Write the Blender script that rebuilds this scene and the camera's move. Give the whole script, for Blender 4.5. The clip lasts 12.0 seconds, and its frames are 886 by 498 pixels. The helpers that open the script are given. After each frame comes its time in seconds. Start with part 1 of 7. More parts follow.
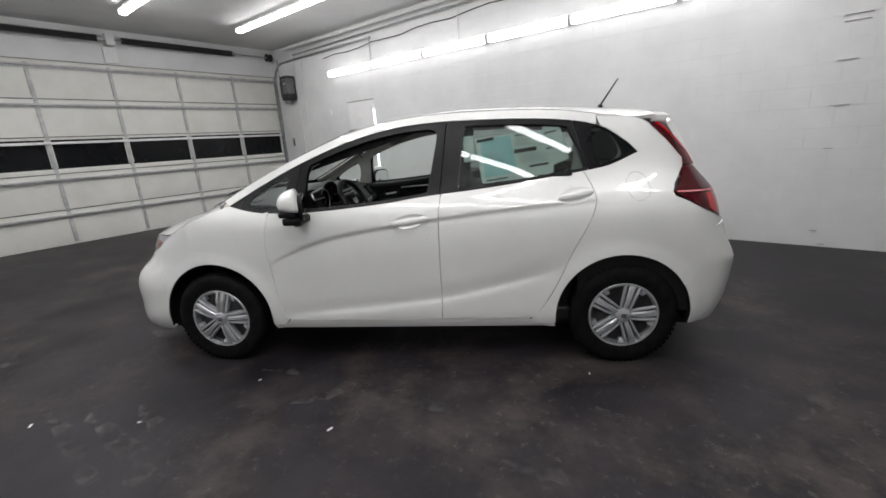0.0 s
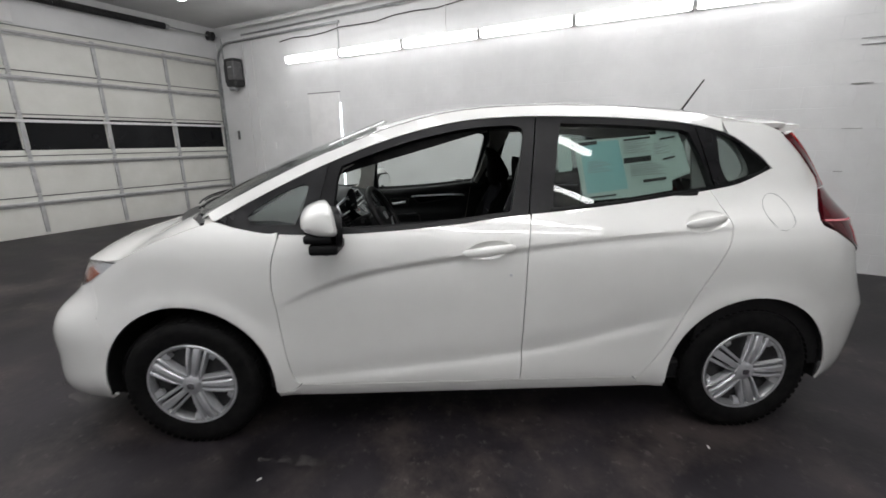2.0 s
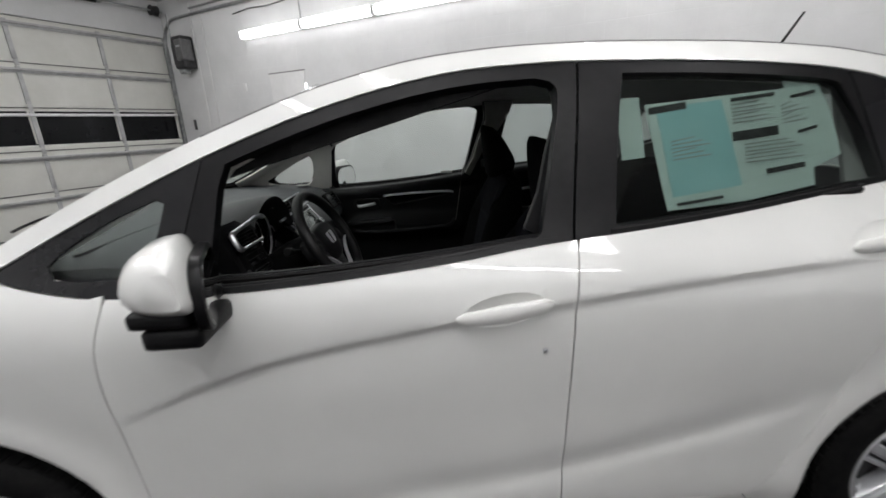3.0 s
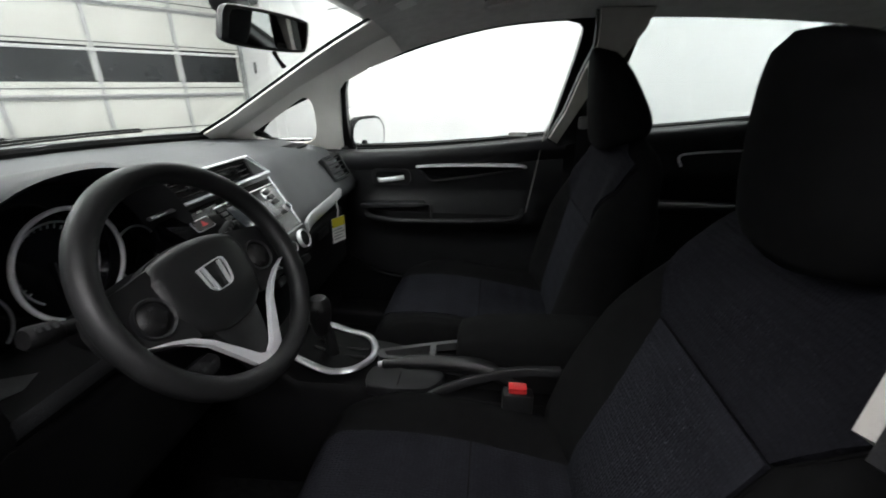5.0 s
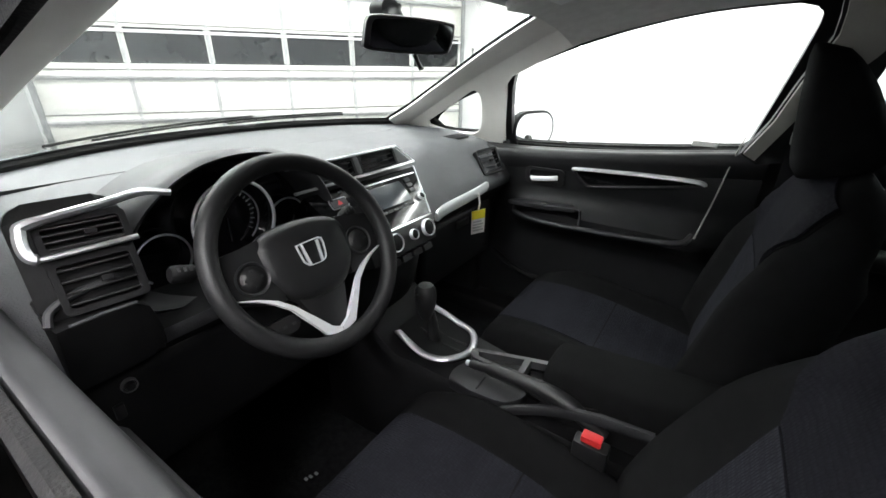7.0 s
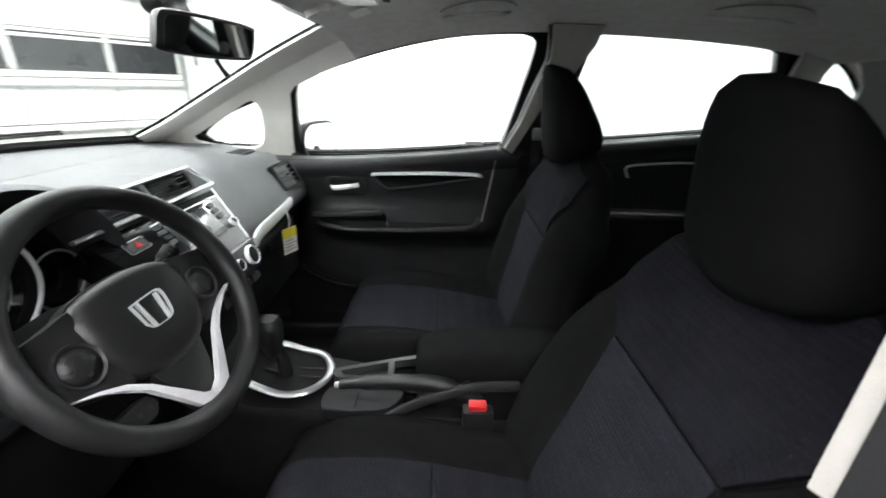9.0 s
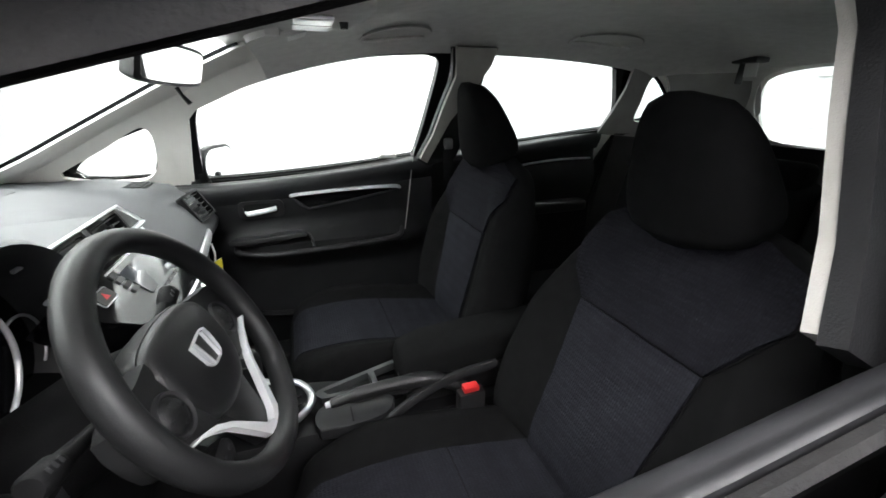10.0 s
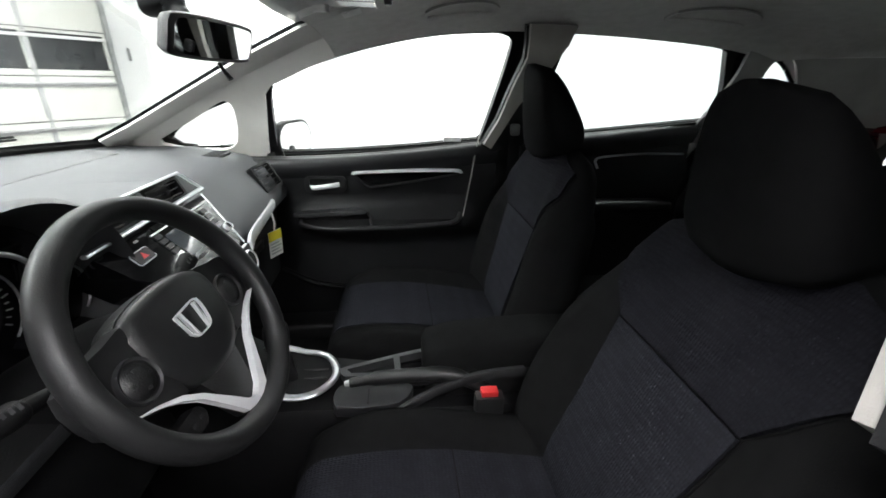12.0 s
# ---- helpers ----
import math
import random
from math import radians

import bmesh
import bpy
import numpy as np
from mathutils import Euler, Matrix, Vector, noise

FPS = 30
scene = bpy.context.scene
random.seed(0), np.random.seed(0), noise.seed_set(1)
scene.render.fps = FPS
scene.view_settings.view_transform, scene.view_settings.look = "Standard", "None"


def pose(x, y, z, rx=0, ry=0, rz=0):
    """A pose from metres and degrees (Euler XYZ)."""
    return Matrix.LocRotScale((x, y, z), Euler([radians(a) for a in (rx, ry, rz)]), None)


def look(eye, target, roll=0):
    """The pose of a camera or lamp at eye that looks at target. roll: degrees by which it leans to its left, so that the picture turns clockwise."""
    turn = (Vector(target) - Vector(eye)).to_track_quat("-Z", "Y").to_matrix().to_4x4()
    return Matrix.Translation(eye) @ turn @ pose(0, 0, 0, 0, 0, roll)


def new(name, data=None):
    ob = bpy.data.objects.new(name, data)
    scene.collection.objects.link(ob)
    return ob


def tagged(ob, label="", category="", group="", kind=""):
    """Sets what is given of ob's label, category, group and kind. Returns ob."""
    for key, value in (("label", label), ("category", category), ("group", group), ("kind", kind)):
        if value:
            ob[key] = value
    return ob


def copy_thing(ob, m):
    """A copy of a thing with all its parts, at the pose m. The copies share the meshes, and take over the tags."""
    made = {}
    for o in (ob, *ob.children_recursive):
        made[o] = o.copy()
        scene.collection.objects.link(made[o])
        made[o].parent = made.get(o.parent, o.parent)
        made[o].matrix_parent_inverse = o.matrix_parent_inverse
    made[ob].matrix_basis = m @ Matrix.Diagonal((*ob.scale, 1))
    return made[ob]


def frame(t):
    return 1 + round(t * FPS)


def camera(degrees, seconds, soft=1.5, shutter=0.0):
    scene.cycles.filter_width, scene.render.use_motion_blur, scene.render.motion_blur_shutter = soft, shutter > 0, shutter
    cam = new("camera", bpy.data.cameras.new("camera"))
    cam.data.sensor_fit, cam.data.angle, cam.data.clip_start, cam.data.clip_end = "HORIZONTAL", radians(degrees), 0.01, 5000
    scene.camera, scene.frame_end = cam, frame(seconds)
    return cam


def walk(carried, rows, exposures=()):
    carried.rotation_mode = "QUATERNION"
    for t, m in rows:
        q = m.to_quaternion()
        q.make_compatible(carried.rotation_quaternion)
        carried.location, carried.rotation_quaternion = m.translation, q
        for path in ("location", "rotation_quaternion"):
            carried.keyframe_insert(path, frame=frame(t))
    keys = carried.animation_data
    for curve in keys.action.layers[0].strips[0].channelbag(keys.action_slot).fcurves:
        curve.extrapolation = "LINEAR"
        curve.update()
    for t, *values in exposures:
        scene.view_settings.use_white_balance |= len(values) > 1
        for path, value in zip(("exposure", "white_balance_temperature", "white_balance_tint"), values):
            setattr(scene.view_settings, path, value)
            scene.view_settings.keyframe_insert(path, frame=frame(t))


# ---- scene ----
cam = camera(94.1, 12.0, 1.6, 0.35)
PATH = [
    (0, (0.533, -3.111, 1.348), (0.285, -1.195, 0.829), -3.6),
    (0.5, (0.246, -3.131, 1.363), (0.092, -1.207, 0.84), -2.4),
    (1, (0.021, -2.984, 1.344), (-0.053, -1.043, 0.867), -2.9),
    (1.5, (-0.104, -2.819, 1.339), (-0.097, -0.894, 0.797), -0.9),
    (2, (-0.187, -2.47, 1.342), (-0.122, -0.537, 0.831), -0.4),
    (2.5, (-0.155, -2.095, 1.299), (-0.061, -0.173, 0.754), -2.7),
    (2.7, (-0.12, -1.926, 1.314), (-0.022, -0.008, 0.758), -2.7),
    (4.3, (-0.17, -0.92, 1.218), (-0.002, 0.955, 0.544), 1.2),
    (4.5, (-0.135, -0.882, 1.22), (-0.01, 0.996, 0.544), 1.5),
    (5, (-0.048, -0.826, 1.211), (-0.253, 1.02, 0.469), -0.0),
    (5.5, (0.013, -0.803, 1.206), (-0.581, 0.91, 0.361), -2.7),
    (6, (0.073, -0.774, 1.222), (-0.74, 0.846, 0.376), -0.8),
    (6.5, (0.103, -0.749, 1.238), (-0.869, 0.804, 0.436), 0.3),
    (6.7, (0.102, -0.743, 1.246), (-0.911, 0.779, 0.436), 0.7),
    (8.3, (0.097, -0.741, 1.246), (-0.785, 0.888, 0.492), -1.0),
    (8.5, (0.082, -0.751, 1.233), (-0.621, 0.959, 0.47), -0.6),
    (9, (-0.057, -0.799, 1.241), (-0.045, 1.057, 0.497), 1.9),
    (9.5, (-0.198, -0.848, 1.248), (0.291, 0.967, 0.564), 0.9),
    (10, (-0.287, -0.844, 1.249), (0.343, 0.926, 0.565), 0.0),
    (10.5, (-0.307, -0.835, 1.241), (0.307, 0.924, 0.515), -0.1),
    (11, (-0.297, -0.825, 1.239), (0.312, 0.935, 0.51), -0.5),
    (11.5, (-0.258, -0.817, 1.248), (0.241, 0.97, 0.503), 1.7),
    (12, (-0.161, -0.821, 1.251), (0.061, 1.015, 0.488), 1.5),
]
walk(cam, [(t, look(eye, target, roll)) for t, eye, target, roll in PATH],
     [(0, 0.0), (2.0, 0.0), (2.7, -0.06), (4.3, 0.6), (4.5, 0.9), (5.0, 1.6), (5.5, 2.05), (6.0, 2.25), (6.7, 2.4), (8.3, 2.55), (9.0, 2.78), (9.6, 2.82), (10.3, 2.45), (12, 2.38)])

# ---- light: fluorescent tubes only, a dim grey world outside the closed garage ----
world = bpy.data.worlds.new("world")
scene.world = world
world.use_nodes = True
world.node_tree.nodes["Background"].inputs[0].default_value = (0.5, 0.52, 0.55, 1)
world.node_tree.nodes["Background"].inputs[1].default_value = 0.05
TUBE_POWER = 12.5
scene.cycles.max_bounces = 10
scene.cycles.transparent_max_bounces = 16


# ---- helpers for shapes ----
from mathutils import geometry

def ramp_material(name, a, b, scale=6.0, rough=0.5, metal=0.0, bump=0.0, bscale=60.0, coat=0.0, detail=6.0, rvar=0.0, lo=0.35, hi=0.65, ior=1.5, sheen=0.0):
    """Two base colours mixed by noise at two scales, with a fine bump."""
    m = bpy.data.materials.new(name)
    m.use_nodes = True
    t = m.node_tree
    n = t.nodes
    p = n["Principled BSDF"]
    co = n.new("ShaderNodeTexCoord")
    nz = n.new("ShaderNodeTexNoise")
    nz.inputs["Scale"].default_value = scale
    nz.inputs["Detail"].default_value = detail
    nz.inputs["Roughness"].default_value = 0.62
    t.links.new(co.outputs["Object"], nz.inputs["Vector"])
    r = n.new("ShaderNodeValToRGB")
    r.color_ramp.elements[0].position, r.color_ramp.elements[1].position = lo, hi
    r.color_ramp.elements[0].color, r.color_ramp.elements[1].color = (*a, 1), (*b, 1)
    t.links.new(nz.outputs["Fac"], r.inputs["Fac"])
    t.links.new(r.outputs["Color"], p.inputs["Base Color"])
    p.inputs["Roughness"].default_value, p.inputs["Metallic"].default_value = rough, metal
    p.inputs["Coat Weight"].default_value = coat
    p.inputs["Coat Roughness"].default_value = 0.03
    p.inputs["IOR"].default_value = ior
    p.inputs["Sheen Weight"].default_value = sheen
    if rvar:
        mr = n.new("ShaderNodeMapRange")
        mr.inputs[3].default_value, mr.inputs[4].default_value = rough - rvar, rough + rvar
        t.links.new(nz.outputs["Fac"], mr.inputs[0])
        t.links.new(mr.outputs[0], p.inputs["Roughness"])
    if bump:
        nb = n.new("ShaderNodeTexNoise")
        nb.inputs["Scale"].default_value = bscale
        nb.inputs["Detail"].default_value = 3.0
        t.links.new(co.outputs["Object"], nb.inputs["Vector"])
        bp = n.new("ShaderNodeBump")
        bp.inputs["Strength"].default_value = bump
        bp.inputs["Distance"].default_value = 0.004
        t.links.new(nb.outputs["Fac"], bp.inputs["Height"])
        t.links.new(bp.outputs["Normal"], p.inputs["Normal"])
    return m


def glow(name, colour, strength):
    m = bpy.data.materials.new(name)
    m.use_nodes = True
    p = m.node_tree.nodes["Principled BSDF"]
    p.inputs["Base Color"].default_value = (0.9, 0.9, 0.9, 1)
    p.inputs["Emission Color"].default_value = (*colour, 1)
    p.inputs["Emission Strength"].default_value = strength
    return m


def pane_glass(name, tint, gloss=0.0, rough=0.0):
    """A thin pane: clear, tinted, with a Fresnel gloss."""
    m = bpy.data.materials.new(name)
    m.use_nodes = True
    t = m.node_tree
    n = t.nodes
    n.remove(n["Principled BSDF"])
    tr, gl, mx, lw = n.new("ShaderNodeBsdfTransparent"), n.new("ShaderNodeBsdfGlossy"), n.new("ShaderNodeMixShader"), n.new("ShaderNodeLayerWeight")
    pw, fr = n.new("ShaderNodeMath"), n.new("ShaderNodeMapRange")
    tr.inputs["Color"].default_value = (*tint, 1)
    gl.inputs["Roughness"].default_value = rough
    lw.inputs["Blend"].default_value = 0.5
    pw.operation = "POWER"
    pw.inputs[1].default_value = 5.0
    fr.inputs[3].default_value, fr.inputs[4].default_value = 0.04 + gloss, 1.0
    t.links.new(lw.outputs["Facing"], pw.inputs[0])
    t.links.new(pw.outputs[0], fr.inputs[0])
    t.links.new(fr.outputs[0], mx.inputs[0])
    t.links.new(tr.outputs[0], mx.inputs[1])
    t.links.new(gl.outputs[0], mx.inputs[2])
    t.links.new(mx.outputs[0], n["Material Output"].inputs["Surface"])
    return m


PAINT = ramp_material("white car paint", (0.835, 0.84, 0.812), (0.87, 0.875, 0.846), 3, 0.32, 0, 0.02, 300, 1.0)
PAINT.node_tree.nodes["Principled BSDF"].inputs["Coat IOR"].default_value = 1.8
TRIM = ramp_material("black exterior trim", (0.0046, 0.0046, 0.0052), (0.0078, 0.0078, 0.0084), 30, 0.36, 0, 0.05, 400)
RUBBER = ramp_material("black rubber", (0.005, 0.005, 0.0055), (0.012, 0.0115, 0.0115), 18, 0.7, 0, 0.3, 250)
TYRE = ramp_material("tyre rubber", (0.004, 0.004, 0.0045), (0.010, 0.0098, 0.0095), 25, 0.75, 0, 0.4, 200)
SILVER = ramp_material("silver painted plastic", (0.60, 0.61, 0.63), (0.69, 0.70, 0.72), 12, 0.33, 0.6, 0.05, 300, 0.4)
CHROME = ramp_material("chrome", (0.78, 0.79, 0.81), (0.85, 0.86, 0.88), 20, 0.12, 1.0)
SATIN = ramp_material("satin silver trim", (0.55, 0.56, 0.58), (0.66, 0.67, 0.69), 20, 0.28, 0.9)
CLEAR = pane_glass("clear green-tinted glass", (0.925, 0.955, 0.94))
TINT = pane_glass("lightly tinted glass", (0.76, 0.80, 0.785))
LENS = pane_glass("clear lamp lens", (0.96, 0.97, 0.975))
BRIGHT = ramp_material("bright silver plastic", (0.70, 0.71, 0.73), (0.78, 0.79, 0.80), 15, 0.30, 0.35, 0.03, 300, 0.3)
REDLENS = ramp_material("red lamp lens", (0.50, 0.006, 0.012), (0.62, 0.012, 0.018), 8, 0.12, 0, 0, 60, 1.0)
DARKRED = ramp_material("dark red lamp lens", (0.060, 0.002, 0.005), (0.10, 0.003, 0.007), 8, 0.12, 0, 0, 60, 0.6)
RED_LINE = ramp_material("pale red lens line", (0.62, 0.20, 0.22), (0.72, 0.30, 0.32), 20, 0.2)
AMBER = ramp_material("amber reflector", (0.50, 0.10, 0.04), (0.62, 0.17, 0.07), 14, 0.25, 0, 0.3, 120, 0.6)
MIRROR = ramp_material("mirror silvering", (0.86, 0.87, 0.87), (0.88, 0.89, 0.89), 4, 0.02, 1.0)
BLACKFRIT = ramp_material("black glass border", (0.008, 0.008, 0.009), (0.014, 0.014, 0.015), 10, 0.08, 0, 0, 60, 0.15)
for dark, level in ((TRIM, 0.22), (BLACKFRIT, 0.25), (RUBBER, 0.2), (TYRE, 0.12)):
    dark.node_tree.nodes["Principled BSDF"].inputs["Specular IOR Level"].default_value = level


def part(name, bm, material, parent=None, label="", smooth=40.0, kind=""):
    """Links a bmesh as one mesh object under a thing or under a part."""
    me = bpy.data.meshes.new(name)
    bmesh.ops.remove_doubles(bm, verts=bm.verts, dist=1e-5)
    bmesh.ops.recalc_face_normals(bm, faces=bm.faces)
    lim = radians(smooth)
    for f in bm.faces:
        f.smooth = smooth > 0
    for e in bm.edges:
        e.smooth = not (len(e.link_faces) == 2 and e.calc_face_angle(0) > lim)
    bm.to_mesh(me)
    bm.free()
    me.materials.append(material)
    ob = new(name, me)
    if parent:
        ob.parent = parent
    if label:
        ob["label"] = label
    if kind:
        ob["kind"] = kind
    return ob


def thing(name, label, category, group="", at=None):
    return tagged(new(name), label, category, group) if at is None else place(tagged(new(name), label, category, group), at)


def place(ob, m):
    ob.matrix_basis = m
    return ob


def box(bm, x0, x1, y0, y1, z0, z1, bevel=0.0, segs=2, m=None):
    vs = [bm.verts.new((x, y, z)) for x in (x0, x1) for y in (y0, y1) for z in (z0, z1)]
    fs = [bm.faces.new([vs[i] for i in q]) for q in ((0, 1, 3, 2), (4, 6, 7, 5), (0, 4, 5, 1), (2, 3, 7, 6), (0, 2, 6, 4), (1, 5, 7, 3))]
    es = list({e for f in fs for e in f.edges})
    if m is not None:
        bmesh.ops.transform(bm, matrix=m, verts=vs)
    if bevel:
        bmesh.ops.bevel(bm, geom=es, offset=bevel, segments=segs, profile=0.6, affect="EDGES", clamp_overlap=True)
    return bm


def boxed(*a, **k):
    return box(bmesh.new(), *a, **k)


def spline(pts, n=8, closed=False):
    """A Catmull-Rom curve through points of any dimension."""
    P = [np.array(p, float) for p in pts]
    m = len(P)
    out = []
    for i in range(m if closed else m - 1):
        p1, p2 = P[i], P[(i + 1) % m]
        p0 = P[(i - 1) % m] if closed or i else 2 * p1 - p2
        p3 = P[(i + 2) % m] if closed or i < m - 2 else 2 * p2 - p1
        for k in range(n):
            t = k / n
            out.append(0.5 * (2 * p1 + (p2 - p0) * t + (2 * p0 - 5 * p1 + 4 * p2 - p3) * t * t + (3 * p1 - p0 - 3 * p2 + p3) * t ** 3))
    if not closed:
        out.append(P[-1])
    return out


def curve_of(pts):
    """A smooth function through (x, y) pairs."""
    xs, ys = np.array([p[0] for p in pts], float), np.array([p[1] for p in pts], float)
    d = np.diff(ys) / np.diff(xs)
    s = np.concatenate([[d[0]], np.where(d[1:] * d[:-1] > 0, 2 * d[1:] * d[:-1] / (d[1:] + d[:-1] + 1e-12), 0), [d[-1]]])

    def f(x):
        x = min(max(x, xs[0]), xs[-1])
        i = min(max(int(np.searchsorted(xs, x)) - 1, 0), len(xs) - 2)
        h = xs[i + 1] - xs[i]
        t = (x - xs[i]) / h
        return float((1 + 2 * t) * (1 - t) ** 2 * ys[i] + t * (1 - t) ** 2 * h * s[i] + t * t * (3 - 2 * t) * ys[i + 1] + t * t * (t - 1) * h * s[i + 1])
    return f


def tube(bm, pts, r, n=10, caps=True, flat=None, twist=None):
    """A round or oval bar along points; r a radius or one radius a point; flat=(a, b) scales across and up."""
    P = [Vector(p) for p in pts]
    rs = r if isinstance(r, (list, tuple)) else [r] * len(P)
    rings, up = [], None
    for i, p in enumerate(P):
        d = (P[min(i + 1, len(P) - 1)] - P[max(i - 1, 0)]).normalized()
        if up is None:
            up = (Vector(twist) if twist else (Vector((0, 0, 1)) if abs(d.z) < 0.9 else Vector((0, 1, 0))))
        side = d.cross(up).normalized()
        up = side.cross(d).normalized()
        a, b = flat or (1, 1)
        rings.append([bm.verts.new(p + side * math.cos(2 * math.pi * k / n) * rs[i] * a + up * math.sin(2 * math.pi * k / n) * rs[i] * b) for k in range(n)])
    for A, B in zip(rings, rings[1:]):
        for k in range(n):
            bm.faces.new((A[k], A[(k + 1) % n], B[(k + 1) % n], B[k]))
    if caps:
        bm.faces.new(rings[0][::-1])
        bm.faces.new(rings[-1])
    return bm


def loft(bm, rings, closed=True, caps=True):
    """Skins a row of rings (lists of points with equal counts)."""
    R = [[bm.verts.new(p) for p in ring] for ring in rings]
    n = len(R[0])
    for A, B in zip(R, R[1:]):
        for k in range(n if closed else n - 1):
            bm.faces.new((A[k], A[(k + 1) % n], B[(k + 1) % n], B[k]))
    if caps and closed:
        bm.faces.new(R[0][::-1])
        bm.faces.new(R[-1])
    return bm


def rounded(cx, cy, w, h, r, n=5):
    """The outline of a rounded rectangle in 2D."""
    out = []
    for sx, sy, a0 in ((1, 1, 0), (-1, 1, 90), (-1, -1, 180), (1, -1, 270)):
        for k in range(n + 1):
            a = radians(a0 + 90 * k / n)
            out.append((cx + sx * (w / 2 - r) + r * math.cos(a), cy + sy * (h / 2 - r) + r * math.sin(a)))
    return out


def prism(bm, outline, axis_map, lo, hi, bevel=0.0):
    """Extrudes a 2D outline between lo and hi; axis_map(a, b, h) gives the place."""
    A = [bm.verts.new(axis_map(a, b, lo)) for a, b in outline]
    B = [bm.verts.new(axis_map(a, b, hi)) for a, b in outline]
    n = len(A)
    fs = [bm.faces.new(A[::-1]), bm.faces.new(B)]
    for k in range(n):
        fs.append(bm.faces.new((A[k], A[(k + 1) % n], B[(k + 1) % n], B[k])))
    if bevel:
        es = list({e for f in fs[:2] for e in f.edges})
        bmesh.ops.bevel(bm, geom=es, offset=bevel, segments=2, profile=0.6, affect="EDGES", clamp_overlap=True)
    return bm


def turned(bm, prof, n=48, axis="y", centre=(0, 0, 0)):
    """Turns a profile of (radius, along) round an axis."""
    c = Vector(centre)
    rings = []
    for k in range(n):
        a = 2 * math.pi * k / n
        ring = []
        for r, h in prof:
            p = {"y": (r * math.cos(a), h, r * math.sin(a)), "z": (r * math.cos(a), r * math.sin(a), h), "x": (h, r * math.cos(a), r * math.sin(a))}[axis]
            ring.append(bm.verts.new(c + Vector(p)))
        rings.append(ring)
    for k in range(n):
        A, B = rings[k], rings[(k + 1) % n]
        for i in range(len(prof) - 1):
            if (A[i].co - B[i].co).length < 1e-7:
                bm.faces.new((A[i], A[i + 1], B[i + 1]))
            elif (A[i + 1].co - B[i + 1].co).length < 1e-7:
                bm.faces.new((A[i], A[i + 1], B[i]))
            else:
                bm.faces.new((A[i], A[i + 1], B[i + 1], B[i]))
    return bm


def inside(p, poly):
    x, y = p
    c = False
    j = len(poly) - 1
    for i in range(len(poly)):
        xi, yi = poly[i]
        xj, yj = poly[j]
        if (yi > y) != (yj > y) and x < (xj - xi) * (y - yi) / (yj - yi) + xi:
            c = not c
        j = i
    return c


def dense(poly, step, closed=True):
    out = []
    n = len(poly)
    for i in range(n if closed else n - 1):
        a, b = np.array(poly[i], float), np.array(poly[(i + 1) % n], float)
        k = max(1, int(math.ceil(np.linalg.norm(b - a) / step)))
        out += [tuple(a + (b - a) * t / k) for t in range(k)]
    if not closed:
        out.append(tuple(poly[-1]))
    return out


def sheet(bm, outline, mapf, holes=(), step=0.03, thick=0.01, flip=1, lines=()):
    """A curved panel: a 2D outline with holes, laid on the surface mapf(a, b), with real thickness."""
    loops = [dense(outline, step)] + [dense(h, step) for h in holes]
    pts, edges = [], []
    for lp in loops:
        o = len(pts)
        pts += lp
        edges += [(o + i, o + (i + 1) % len(lp)) for i in range(len(lp))]
    for ln in lines:
        q = [p for p in dense(ln, step, False) if inside(p, loops[0]) and not any(inside(p, h) for h in loops[1:]) and ((np.array(loops[0]) - p) ** 2).sum(1).min() > (0.3 * step) ** 2]
        o = len(pts)
        pts += q
        edges += [(o + i, o + i + 1) for i in range(len(q) - 1) if math.dist(q[i], q[i + 1]) < 2 * step]
    ring = np.array(pts)
    lo, hi = ring.min(0), ring.max(0)
    extra = []
    for i in range(int((hi[0] - lo[0]) / step) + 1):
        for j in range(int((hi[1] - lo[1]) / step) + 1):
            p = (lo[0] + (i + 0.5 * (j % 2)) * step, lo[1] + j * step)
            if inside(p, loops[0]) and not any(inside(p, h) for h in loops[1:]) and ((ring - p) ** 2).sum(1).min() > (0.45 * step) ** 2:
                extra.append(p)
    vs, _, fs, *_ = geometry.delaunay_2d_cdt([Vector(p) for p in pts + extra], edges, [], 0, 1e-6)
    keep = []
    for f in fs:
        c = sum((vs[i] for i in f), Vector((0, 0))) / len(f)
        if inside(c, loops[0]) and not any(inside(c, h) for h in loops[1:]):
            keep.append(f)
    front, back = {}, {}
    for i in {i for f in keep for i in f}:
        a, b = vs[i]
        p = Vector(mapf(a, b))
        e = 0.004
        n = (Vector(mapf(a + e, b)) - Vector(mapf(a - e, b))).cross(Vector(mapf(a, b + e)) - Vector(mapf(a, b - e)))
        n = n.normalized() * flip if n.length > 1e-9 else Vector((0, 1, 0))
        front[i], back[i] = bm.verts.new(p), bm.verts.new(p - n * thick)
    count = {}
    for f in keep:
        bm.faces.new([front[i] for i in f])
        bm.faces.new([back[i] for i in reversed(f)])
        for a, b in zip(f, f[1:] + f[:1]):
            count[(a, b)] = count.get((a, b), 0) + 1
    for a, b in count:
        if (b, a) not in count:
            bm.faces.new((front[b], front[a], back[a], back[b]))
    return bm


def mirrored(bm):
    """The other side of the car: y turned round."""
    out = bm.copy()
    for v in out.verts:
        v.co.y = -v.co.y
    bmesh.ops.reverse_faces(out, faces=out.faces)
    return out


def both(name, bm, material, parent, label="", smooth=40.0):
    b = mirrored(bm)
    return part(name, bm, material, parent, label, smooth), part(name, b, material, parent, label, smooth)


